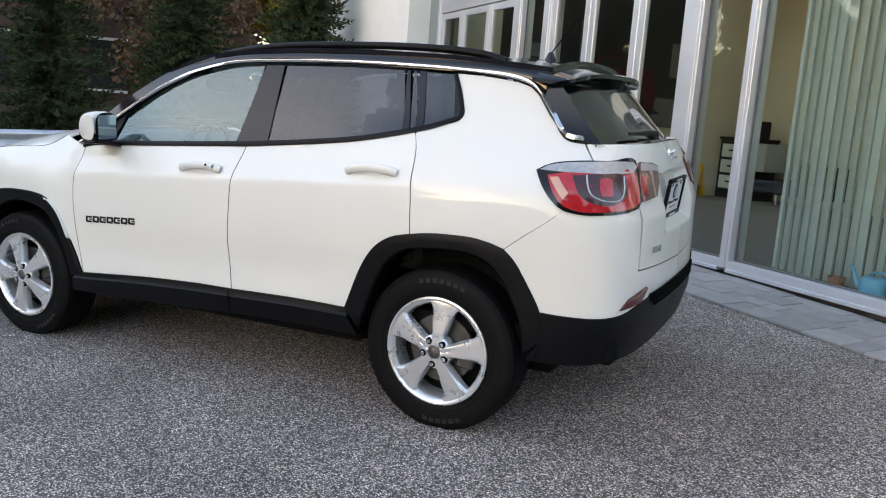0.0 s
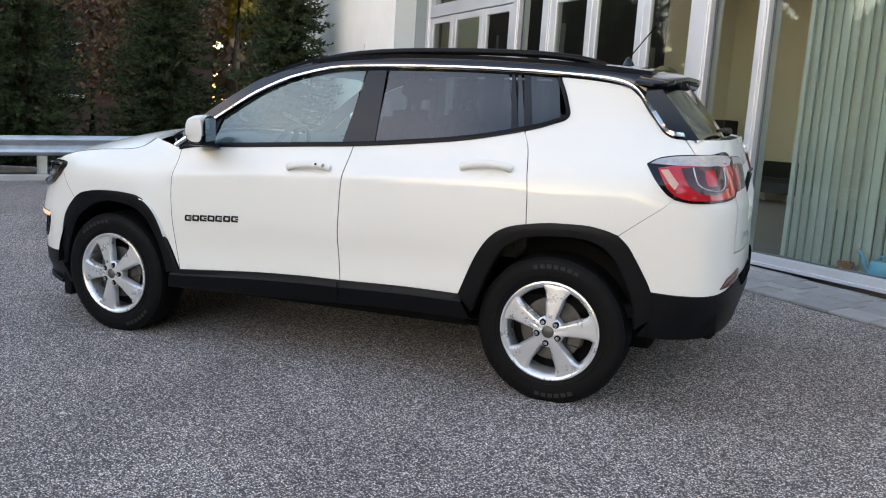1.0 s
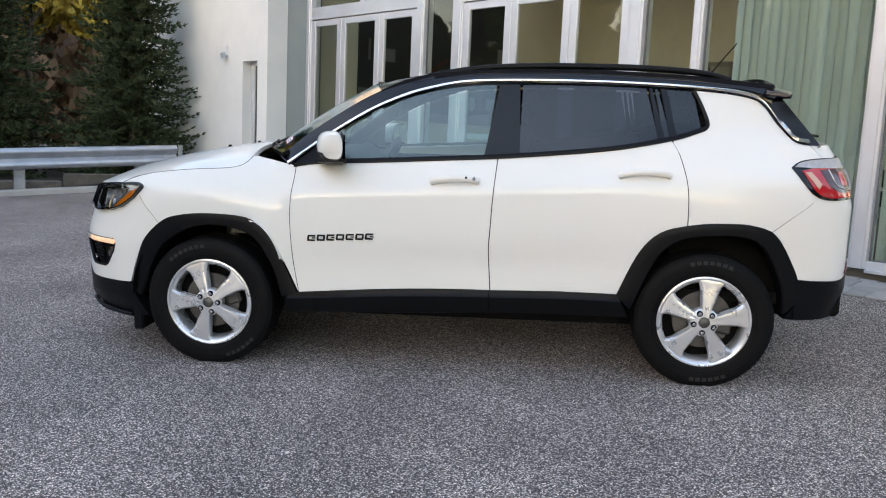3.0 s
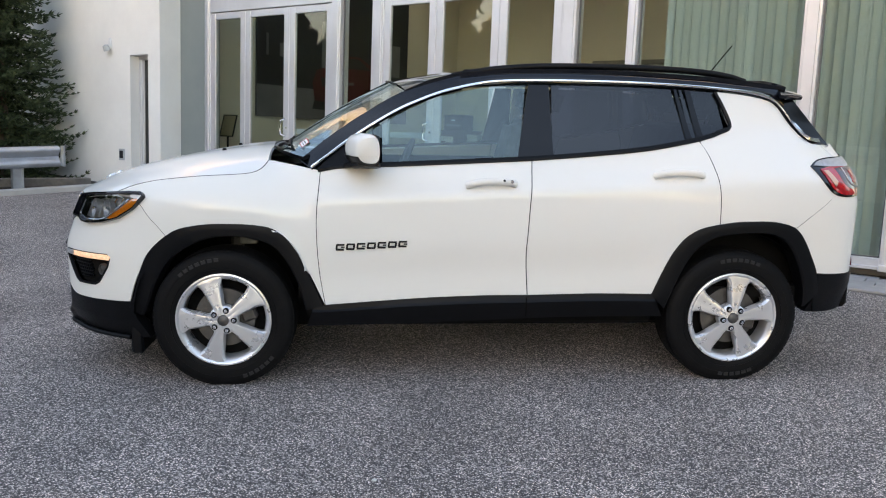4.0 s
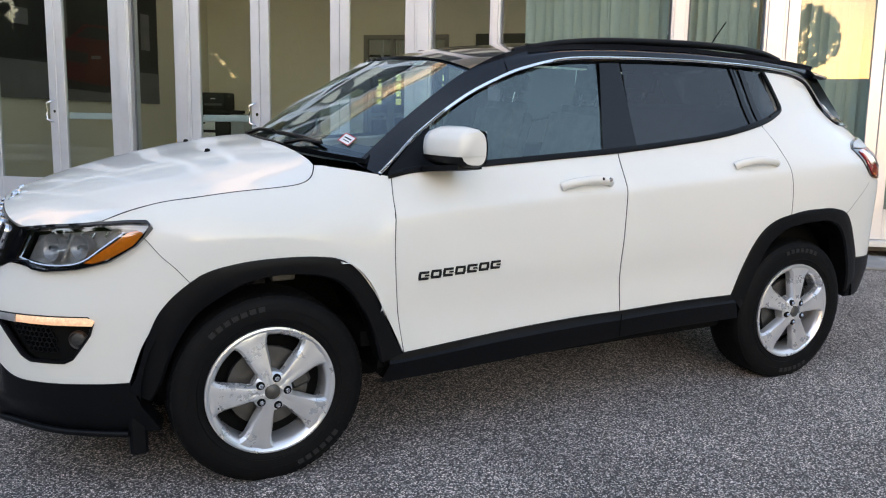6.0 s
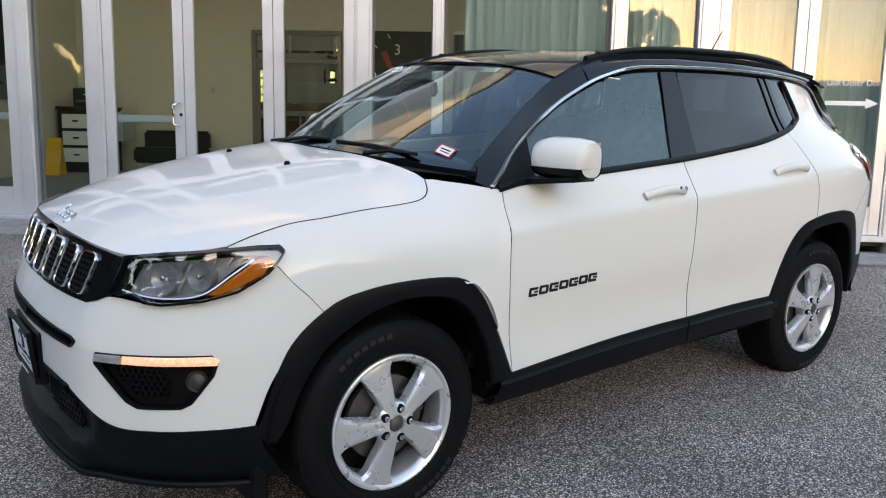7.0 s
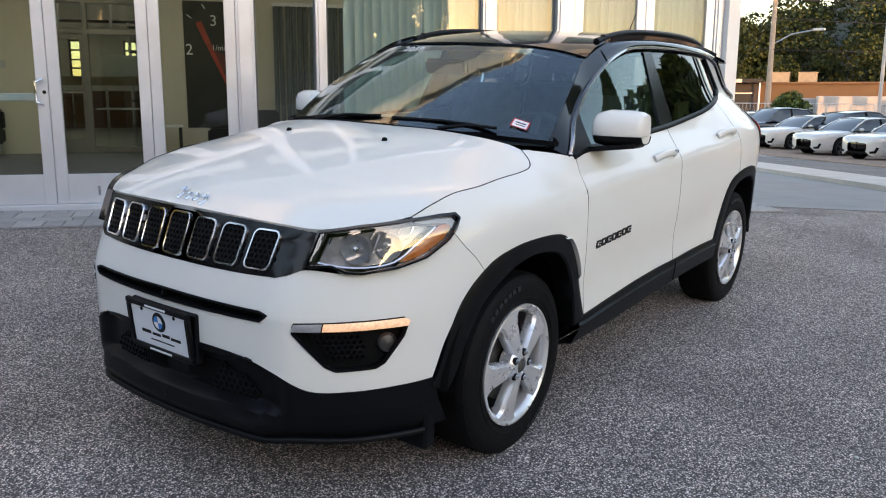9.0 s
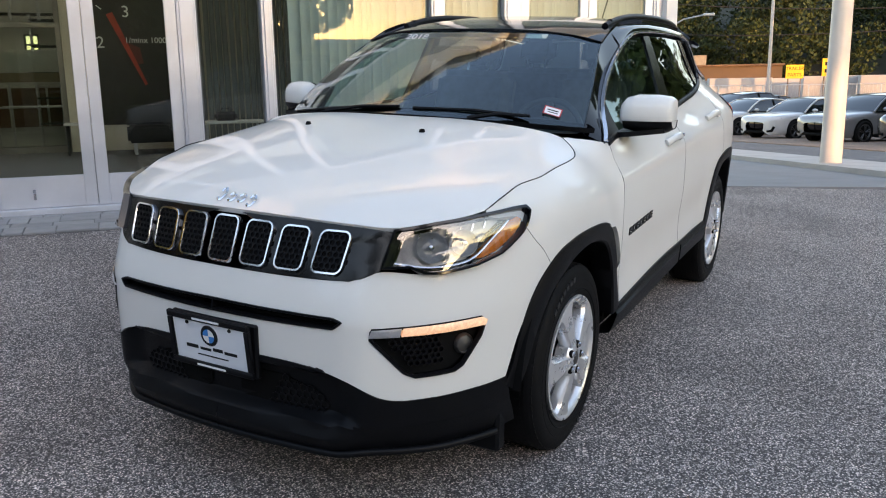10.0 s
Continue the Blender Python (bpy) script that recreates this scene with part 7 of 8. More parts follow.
spr = [spruce_data(3, 6.4, 1.40), spruce_data(8, 7.0, 1.45)]
first = {}
for i, (x, y, k, rot, sc) in enumerate(((-6.75, 9.0, 0, 0.4, 0.92), (-9.2, 8.5, 1, 1.7, 0.95), (-10.6, 6.4, 0, 2.9, 1.0), (-12.8, 4.0, 1, 4.0, 0.95), (-8.3, 11.9, 1, 5.1, 0.8), (-15.0, 1.6, 0, 3.6, 1.05), (-14.6, 6.2, 1, 0.3, 1.0))):
    if k not in first:
        first[k] = tree(spr[k], at(x, y, rot, sc), SPRUCE, "dark green spruce with drooping branches beside the guard rail", "spruce", "spruces", "spruce_tree")
    else:
        copy_thing(first[k], at(x, y, rot)).scale = (sc, sc, sc)
aut = broadleaf(21, 9, 3.2, 5200, 0.13, 0.45)
yt = tree(aut, at(-13.5, 16.5), AUTUMN, "yellow autumn tree behind the spruces", "tree", "autumn trees")
copy_thing(yt, at(-12.2, 19.6, 2.0))
rt = tree(broadleaf(22, 7, 3.0, 9000, 0.07), at(-15.5, 12.8), RUSSET, "russet autumn tree behind the spruces", "tree", "autumn trees")
copy_thing(rt, at(-24, 9, 1.0))
bh = empty("brick_house", at(-19, 15.5, 0.75))
part("wall", box(-4, 4, -3, 3, -0.5, 5.2), BRICK, bh)
part("roof", box(-4.3, 4.3, -3.3, 3.3, 5.2, 5.5, 0.05), BLACK, bh)
for x in (-2.5, 0, 2.5):
    wdw = part("window", box(x - 0.5, x + 0.5, -3.04, -2.99, 1.2, 2.6), BLACK, bh)
    part("window_frame", boxes([(x - 0.56, x + 0.56, -3.07, -3.04, 2.6, 2.68), (x - 0.56, x + 0.56, -3.09, -3.04, 1.12, 1.2)]), WHITE_GLOSS, wdw)
tagged(bh, "dark brick house behind the trees", "house")

# woods behind the forecourt that screen the sun and show in the glass
SUNDIR = np.array((-0.616, -0.788))
CROSS = np.array((0.788, -0.616))
dat = [broadleaf(31, 11.5, 3.8, 9000, 0.21, 0.06), broadleaf(32, 9.5, 3.5, 8500, 0.21, 0.05)]
screen = []
for i, (c, k) in enumerate(((-21, 16), (-17, 21), (-13, 19), (-9.5, 22), (-6.2, 20.5), (-3.2, 23), (-0.6, 21), (1.0, 25), (-11, 27), (-5, 28), (-1.5, 30), (-15, 30), (-24, 24), (-28, 15), (-33, 8), (-30, 27), (3.9, 28), (26.9, -4.5), (28.1, 3.4), (33.2, -3.1), (25.8, 10.3), (29.2, -11.4))):
    p = CROSS * c + SUNDIR * k
    m = at(p[0], p[1], i * 1.3, 1.25 if c > 20 else 1.0, -0.4)
    if len(screen) < 2:
        screen.append(tree(dat[i], m, LEAF, "leafy green tree at the forecourt's edge", "tree", "boundary trees"))
    else:
        copy_thing(screen[i % 2], m)
op = CROSS * 24 + SUNDIR * 44
ob_ = empty("low_building", Matrix.Translation((op[0], op[1], -1.2)) @ Matrix.Rotation(math.atan2(CROSS[1], CROSS[0]), 4, "Z"))
part("wall", box(-21, 24, -5, 5, -1, 4.9), mat("grey_block_wall", (0.30, 0.30, 0.30), 0.9, vary=0.12, scale=1.2, bump=0.2), ob_)
part("parapet", box(-21.2, 24.2, -5.2, 5.2, 4.9, 5.3, 0.05), CONCRETE, ob_)
for i in range(9):
    part("window", box(-18 + 4.6 * i, -15.6 + 4.6 * i, 4.96, 5.03, 1.2, 3.6), BLACK, ob_)
tagged(ob_, "low flat-roofed grey building across the way", "building")

# ---- guard rail, timber edge, kerb ----
RA, RD = np.array((-5.42, 7.86)), np.array((-0.745, -0.667))
RN = np.array((0.667, -0.745))


def rail_pt(t, off=0.0):
    p = RA + RD * t + RN * off
    return p[0], p[1], gz(p[0], p[1])


gr = empty("guard_rail")
prof = [(-0.155, 0.0), (-0.145, 0.030), (-0.115, 0.075), (-0.085, 0.080), (-0.045, 0.035), (0.0, 0.005), (0.045, 0.035), (0.085, 0.080), (0.115, 0.075), (0.145, 0.030), (0.155, 0.0)]
grid = []
for h, o in prof:
    row = []
    for t in np.linspace(0.04, 20, 42):
        x, y, z = rail_pt(t, o + 0.05)
        row.append((x, y, z + 0.54 + h))
    grid.append(row)
part("beam", sheet(grid, 0.004, back=True), STEEL, gr, "galvanised corrugated steel beam", 60)
x, y, z = rail_pt(0.0, 0.06)
end = []
for a in np.linspace(-1.5, 1.5, 9):
    end.append([(x + RD[0] * -0.06 * math.cos(a) + RN[0] * 0.08 * math.sin(a) * 0.6, y + RD[1] * -0.06 * math.cos(a) + RN[1] * 0.08 * math.sin(a) * 0.6, z + 0.54 + hh) for hh in (-0.155, 0, 0.155)])
part("end_shoe", sheet(end, 0.004, back=True), STEEL, gr, smooth=60)
for t in (0.60, 2.35, 4.25, 6.15, 8.05, 9.95, 11.85, 13.75):
    x, y, z = rail_pt(t, -0.03)
    a = math.atan2(RD[1], RD[0])
    po = part("post", boxes([(-0.05, 0.05, -0.075, -0.067, -0.3, 0.66), (-0.05, 0.05, 0.067, 0.075, -0.3, 0.66), (-0.004, 0.004, -0.067, 0.067, -0.3, 0.66)]), STEEL, gr, m=Matrix.Translation((x, y, z)) @ Matrix.Rotation(a + math.pi / 2, 4, "Z"))
    part("block", box(-0.05, 0.05, -0.10, 0.0, 0.39, 0.69, 0.006), WOOD_GREY, po, m=pose(0, 0.13, 0))
    part("bolt", lathe([(0, -0.02), (0.016, -0.016), (0.018, 0.0)], 10), STEEL, po, m=pose(0, -0.10, 0.54))
tagged(gr, "galvanised steel guard rail on steel posts", "guard rail")
for i in range(9):
    t0 = -0.6 + i * 2.3
    x0, y0, z0 = rail_pt(t0, -0.35)
    a = math.atan2(RD[1], RD[0])
    tm = part("timber_edge", box(0.02, 2.27, -0.09, 0.09, -0.1, 0.13, 0.012), WOOD_GREY, None, m=Matrix.Translation((x0, y0, z0 + 0.02)) @ Matrix.Rotation(a, 4, "Z"))
    tagged(tm, "weathered grey landscape timber behind the guard rail", "timber edging", "landscape timbers")
grid = []
for o, h in ((0.02, -0.05), (0.02, 0.07), (0.0, 0.085), (-0.13, 0.085), (-0.15, 0.05)):
    grid.append([(rail_pt(t, o + 0.12)[0], rail_pt(t, o + 0.12)[1], rail_pt(t, o + 0.12)[2] + h) for t in np.linspace(-1.3, 22, 50)])
tagged(link("kerb", sheet(grid, 0.0, flip=True), CONCRETE), "low pale concrete kerb at the asphalt's edge", "kerb", kind="structure")
soil = []
for o in (-0.06, -3, -9, -16):
    soil.append([(rail_pt(t, o)[0], rail_pt(t, o)[1], rail_pt(t, o)[2] + 0.06 + 0.05 * math.sin(t * 1.7 + o)) for t in np.linspace(-3.2, 24, 40)])
tagged(link("planting_bed", sheet(soil, 0.05, flip=True), mat("mulch", (0.045, 0.035, 0.025), 0.95, vary=0.4, scale=9, bump=0.6, bscale=30)), "dark mulch under the spruces", "planting bed", kind="structure")

# ---- across the road ----
LOTGLASS = mat("dark_car_glass", (0.012, 0.016, 0.020), 0.05, spec=0.9)
LOTRIM = mat("dark_bronze_alloy", (0.06, 0.06, 0.062), 0.35, 0.6)


def parked_car(name, paint, m, label, tall=0.0, wide_grille=False):
    """A saloon, or with tall above nought a sport utility, with its nose towards -x."""
    c = empty(name, m)
    up = tall * 0.55
    suv_ = tall > 0
    xs = [-2.47, -2.45, -2.38, -2.22, -1.9, -1.45, -1.0, -0.7, -0.1, 0.6, 1.2, 1.75, 2.15, 2.34, 2.44, 2.46]
    belt = [0.62, 0.76, 0.815, 0.85, 0.89, 0.925, 0.945, 0.955, 0.965, 0.98, 1.0, 1.01, 1.01, 0.98, 0.86, 0.60]
    hw = [0.42, 0.62, 0.76, 0.85, 0.91, 0.935, 0.93, 0.93, 0.93, 0.935, 0.945, 0.945, 0.90, 0.82, 0.72, 0.50]
    low = [0.36, 0.24, 0.20, 0.19, 0.20, 0.21, 0.22, 0.22, 0.22, 0.22, 0.22, 0.23, 0.26, 0.30, 0.36, 0.46]
    grid = []
    for x, b, w, z0 in zip(xs, belt, hw, low):
        b += up
        z0 += tall * 0.2
        h = b - z0
        pts = [(z0, w * 0.90), (z0 + h * 0.12, w * 0.975), (z0 + h * 0.42, w), (z0 + h * 0.70, w * 0.985), (z0 + h * 0.80, w * 1.0), (z0 + h * 0.90, w * 0.965), (z0 + h * 0.97, w * 0.90), (b + 0.004, w * 0.78), (b + 0.012, w * 0.5), (b + 0.03, 0)]
        grid.append([(x, -y, z) for z, y in pts] + [(x, y, z) for z, y in pts[-2::-1]])
    part("body", sheet(grid, 0.0, flip=True), paint, c, smooth=60)
    part("floor_pan", boxes([(-2.2, 2.2, -0.8, 0.8, 0.24, 0.5)], 0.02), UNDER, c)
    zb = 0.945 + up
    rz = 1.44 + tall * 1.25
    back = 1.95 if suv_ else 1.75
    roofline = [(-1.02, zb), (-0.62, zb + (rz - zb) * 0.56), (-0.24, rz - 0.035), (0.05, rz), (0.5, rz + 0.008), (1.0, rz - 0.03), (1.45, rz - (0.07 if suv_ else 0.17)), (back + 0.10, zb + (0.10 if suv_ else 0.06))]
    rows = []
    for x, z in roofline:
        k = (z - zb) / (rz - zb)
        w = 0.885 - 0.235 * k
        rows.append([(x, -0.90, zb - 0.02), (x, -(0.885 - 0.10 * k), zb + (z - zb) * 0.45), (x, -w, z - 0.03 * k), (x, -w * 0.86, z), (x, 0, z + 0.025), (x, w * 0.86, z), (x, w, z - 0.03 * k), (x, 0.885 - 0.10 * k, zb + (z - zb) * 0.45), (x, 0.90, zb - 0.02)])
    part("cabin_glass", sheet(rows, 0.0, flip=True), LOTGLASS, c, smooth=50)
    top = [[(r[k][0], r[k][1] * 1.012, r[k][2] + 0.010) for k in (2, 3, 4, 5, 6)] for r in rows[2:7]]
    part("roof", sheet(top, 0.02, flip=True), paint, c, smooth=50)
    for sd in (-1, 1):
        q = 6 if sd > 0 else 2
        part("pillar", tube([(-1.04, sd * 0.875, zb), rows[1][q], rows[2][q]], 0.030, 6), paint, c)
        part("roof_rail", tube([rows[k][q] for k in (2, 3, 4, 5, 6)], 0.026, 6), paint, c)
        part("pillar", tube([rows[6][q], ((rows[6][q][0] + back) / 2, sd * 0.80, (rows[6][q][2] + zb) / 2 + 0.03), (back, sd * 0.87, zb)], 0.055, 6), paint, c)
        part("window_line", tube([(-0.98, sd * 0.908, zb), (0.4, sd * 0.915, zb + 0.005), (back - 0.06, sd * 0.90, zb + 0.02)], 0.014, 5), UNDER, c)
        part("door_post", tube([(0.40, sd * 0.895, zb), (0.44, sd * 0.80, (zb + rz) / 2), (0.46, sd * 0.668, rz - 0.03)], 0.026, 5), UNDER, c)
        for x in (-1.48, 1.45):
            # flat black disc drawn for the shadow inside the arch
            part("wheel_arch", lathe([(0.0, sd * 0.13), (0.385, sd * 0.13), (0.385, sd * 0.02)], 32), UNDER, c, m=pose(x, sd * 0.806, 0.37))
            wh = part("tyre", lathe([(0.24, -0.09), (0.315, -0.115), (0.345, -0.09), (0.345, 0.09), (0.315, 0.115), (0.24, 0.09)], 32), RUBBER, c, smooth=40, m=pose(x, sd * 0.852, 0.345))
            part("rim", lathe([(0.20, sd * 0.06), (0.235, sd * 0.112), (0.252, sd * 0.108), (0.252, 0.0)], 28), LOTRIM, wh, smooth=40)
            for k in range(5):
                for dk in (-0.16, 0.16):
                    a = 2 * math.pi * k / 5 + dk + 0.3
                    part("spoke", tube([(0.04 * math.cos(a), sd * 0.095, 0.04 * math.sin(a)), (0.238 * math.cos(a), sd * 0.108, 0.238 * math.sin(a))], 0.013, 4), LOTRIM, wh)
        lamp = [[(-2.425 + 0.17 * u + 0.16 * u * u, sd * (0.53 + 0.30 * u + 0.035 * v), 0.70 + up * 0.7 + 0.055 * u + (0.045 - 0.012 * u) * v) for v in (-1, -0.3, 0.3, 1)] for u in np.linspace(0, 1, 6)]
        part("headlamp", sheet(lamp, 0.02, flip=sd < 0, back=True), mat("lot_headlamp", (0.10, 0.105, 0.11), 0.12, 0.3, spec=0.8), c, smooth=50)
        part("mirror", sphere_cap(-0.70, sd * 1.01, zb + 0.075), paint, c, smooth=60)
        part("side_intake", tube([(-2.43, sd * 0.56, 0.33 + tall * 0.3), (-2.37, sd * 0.72, 0.35 + tall * 0.3), (-2.33, sd * 0.76, 0.50 + tall * 0.3)], 0.055, 6), UNDER, c)
        part("sill", box(-1.08, 1.05, sd * 0.90 - 0.03, sd * 0.90 + 0.03, 0.19, 0.28, 0.02), UNDER, c)
        for x in (0.05, 0.95):
            part("door_handle", box(x, x + 0.20, sd * 0.935 - 0.012, sd * 0.935 + 0.012, 0.79 + up, 0.815 + up, 0.008), paint, c)
        for x in (-0.92, 0.38, 1.22):
            part("shut_line", tube([(x, sd * 0.932, 0.32 + tall * 0.2), (x, sd * 0.937, 0.62 + up), (x, sd * 0.905, 0.92 + up)], 0.006, 4), UNDER, c)
        gw, gh = (0.36, 0.34) if wide_grille else (0.28, 0.21)
        kid = [[(-2.476 + 0.05 * (abs(v) ** 3) + 0.06 * u * u, sd * (0.02 + gw * (u * (1 - 0.10 * abs(v)))), 0.575 + up * 0.8 + gh * 0.5 * v) for v in (-1, -0.8, 0, 0.8, 1)] for u in (0.0, 0.15, 0.5, 0.85, 1.0)]
        part("grille", sheet(kid, 0.03, flip=sd < 0, back=True), GLOSSBLACK, c, "dark kidney-shaped grille half", 50)
    part("lower_intake", tube([(-2.40, -0.50, 0.31 + tall * 0.3), (-2.462, -0.25, 0.29 + tall * 0.3), (-2.462, 0.25, 0.29 + tall * 0.3), (-2.40, 0.50, 0.31 + tall * 0.3)], 0.05, 6), UNDER, c)
    return tagged(c, label, "car", "cars in the lot")


def sphere_cap(x, y, z):
    """A rounded wing mirror body."""
    return [(x + 0.075 * math.cos(a) * math.cos(b), y + 0.115 * math.sin(a) * math.cos(b), z + 0.062 * math.sin(b)) for b in np.linspace(-1.5, 1.5, 7) for a in np.linspace(0, 2 * math.pi, 13)[:-1]], [(r * 12 + k, r * 12 + (k + 1) % 12, r * 12 + 12 + (k + 1) % 12, r * 12 + 12 + k) for r in range(6) for k in range(12)]


WHITE_P = mat("white_lot_paint", (0.50, 0.495, 0.485), 0.3, coat=1.0)
GREY_P = mat("silver_grey_lot_paint", (0.21, 0.215, 0.225), 0.3, 0.4, coat=1.0)
DARK_P = mat("black_lot_paint", (0.02, 0.024, 0.032), 0.25, coat=1.0)


def lot_pose(x, y, angle):
    """Stands a car with its left front wheel at (x, y), nose at that angle."""
    m = Matrix.Rotation(radians(angle) + math.pi, 4, "Z")
    o = Matrix.Translation((x, y, 0)) @ m @ Matrix.Translation((1.48, 0.86, 0))
    p = o.translation
    return Matrix.Translation((0, 0, gz(p[0], p[1]) + 0.03)) @ o


KINDS = {"w": (WHITE_P, "white sedan parked in the lot", 0.0, False), "k": (WHITE_P, "white sedan with a tall black grille in the lot", 0.0, True), "g": (GREY_P, "silver-grey sedan parked in the lot", 0.0, True), "d": (DARK_P, "black sport utility vehicle parked in the lot", 0.22, False), "n": (DARK_P, "black sedan parked in the lot", 0.0, False), "s": (GREY_P, "silver sport utility vehicle parked in the lot", 0.22, False)}
made_ = {}
for x, y, k, ang in ((36.8, 8.5, "d", 141), (33.5, 6.17, "w", 142), (30.5, 3.70, "w", 142), (27.2, 1.28, "k", 143), (23.5, -0.98, "g", 143), (20.4, -3.3, "n", 143), (17.0, -5.6, "w", 142), (40.4, 10.9, "w", 141), (44.0, 13.4, "g", 141), (37.9, 3.7, "d", -38), (43.2, 5.0, "n", 142), (36.6, -2.2, "s", 142), (32.4, -3.6, "w", 142), (28.5, -6.4, "d", 142)):
    if k not in made_:
        made_[k] = parked_car("parked_car", KINDS[k][0], lot_pose(x, y, ang), *KINDS[k][1:])
    else:
        copy_thing(made_[k], lot_pose(x, y, ang))

EYE = np.array((-4.1, -1.9, 1.28))


def far(az, el, d):
    """A point seen from the end of the walk at that bearing, rise and distance."""
    return EYE + d * np.array((math.cos(radians(az)), math.sin(radians(az)), math.tan(radians(el))))


sh = empty("brown_store", Matrix.Translation(tuple(far(9.6, 0, 84))[:2] + (-1.0,)) @ Matrix.Rotation(radians(99), 4, "Z"))
part("wall", box(-4.0, 7, -6, 6, 0, 3.45), mat("brown_stucco", (0.105, 0.066, 0.038), 0.9, vary=0.08, scale=0.6), sh)
part("roof_edge", box(-4.2, 7.2, -6.2, 6.2, 3.45, 3.62, 0.03), mat("brown_trim", (0.115, 0.07, 0.042), 0.8), sh)
for x in (-3.2, 0.4, 3.6):
    part("window", box(x, x + 2.4, -6.06, -5.99, 0.8, 2.4), BLACK, sh)
tagged(sh, "low brown flat-roofed store across the road", "store building")
ROOFUNIT = mat("buff_metal_casing", (0.24, 0.205, 0.16), 0.6, vary=0.15, scale=3)
for az, w in ((11.9, 1.5), (13.5, 1.55)):
    q = far(az, 0, 82)
    hv = part("rooftop_unit", boxes([(-w / 2, w / 2, -0.8, 0.8, 0, 0.85), (-w / 2 - 0.06, w / 2 + 0.06, -0.86, 0.86, 0.85, 0.93)], 0.02), ROOFUNIT, None, m=Matrix.Translation((q[0], q[1], 2.62)) @ Matrix.Rotation(radians(99), 4, "Z"))
    tagged(hv, "pale metal rooftop cooling unit on the store", "rooftop unit", "rooftop units")
q = far(14.7, 0, 76)
ds = empty("brick_store", Matrix.Translation((q[0], q[1], -1.0)) @ Matrix.Rotation(radians(106), 4, "Z"))
# the front's shade is put into this near-black brick colour
part("wall", box(0.0, 9.0, -5, 0, 0, 3.5), mat("dark_painted_brick", (0.040, 0.034, 0.033), 0.9, vary=0.25, scale=5, bump=0.3), ds, "brick wall with its shade put into the colour")
part("roof_edge", box(-0.3, 9.3, -5.3, 0.9, 3.5, 3.85, 0.03), BLACK, ds, "dark roof edge over a canopy")
part("sign_band", box(1.4, 4.6, 0.9, 0.96, 3.52, 3.82), mat("pale_sign_band", (0.45, 0.44, 0.42), 0.6, vary=0.5, scale=6), ds, "pale shop sign, too far to read")
for x in (0.6, 3.0, 5.6):
    wd = part("shop_window", box(x, x + 1.6, 0.0, 0.05, 0.5, 2.6), BLACK, ds)
    part("window_frame", boxes([(x - 0.06, x + 1.66, 0.03, 0.08, 2.6, 2.68), (x - 0.06, x + 1.66, 0.03, 0.08, 0.42, 0.5)]), WHITE_GLOSS, wd)
for x in (-0.1, 2.6, 5.2):
    part("canopy_post", box(x, x + 0.12, 0.7, 0.82, 0, 3.5), WHITE_GLOSS, ds)
tagged(ds, "small brick store with a canopy across the road, coloured as in shade", "store building")
TRAILER = mat("weathered_white_trailer", (0.33, 0.335, 0.345), 0.5, vary=0.1, scale=1.0)
for az, d, w, h in ((11.6, 66, 3.6, 2.2), (9.3, 64, 4.2, 2.35), (6.5, 67, 5.4, 2.3), (3.4, 62, 4.6, 2.4), (0.2, 60, 4.4, 2.4)):
    q = far(az, 0, d)
    tr_ = empty("box_trailer", Matrix.Translation((q[0], q[1], -0.95)) @ Matrix.Rotation(radians(az + 96), 4, "Z"))
    part("body", box(-w / 2, w / 2, -1.1, 1.1, 0.45, h, 0.04), TRAILER, tr_)
    part("rear_frame", boxes([(-w / 2 - 0.03, -w / 2, -1.12, 1.12, 0.45, h)], 0.01), ALU, tr_)
    for x in (-w / 2 + 1.0, -w / 2 + 1.9):
        part("tyre", lathe([(0, -1.0), (0.36, -1.0), (0.36, 1.0), (0, 1.0)], 16), RUBBER, tr_, m=pose(x, 0, 0.36))
    tagged(tr_, "white box trailer parked behind the lot", "trailer", "trailers")
fc = empty("chain_link_fence")
for i in range(15):
    q = far(-3 + i * 1.35, 0, 55)
    part("post", tube([(q[0], q[1], -1.0), (q[0], q[1], 0.95)], 0.035, 6), STEEL, fc)
    if i:
        for zz in (0.93, -0.75):
            part("rail", tube([(q0[0], q0[1], zz), (q[0], q[1], zz)], 0.025, 5), STEEL, fc)
        for k in range(6):
            a, b = q0 + (q - q0) * k / 6, q0 + (q - q0) * (k + 1) / 6
            part("wire", tube([(a[0], a[1], -0.75), (b[0], b[1], 0.9)], 0.005, 3), STEEL, fc)
            part("wire", tube([(a[0], a[1], 0.9), (b[0], b[1], -0.75)], 0.005, 3), STEEL, fc)
    q0 = q
tagged(fc, "grey chain link fence behind the car lot", "fence")
YEL = mat("yellow_sign_paint", (0.78, 0.48, 0.02), 0.5, vary=0.05)


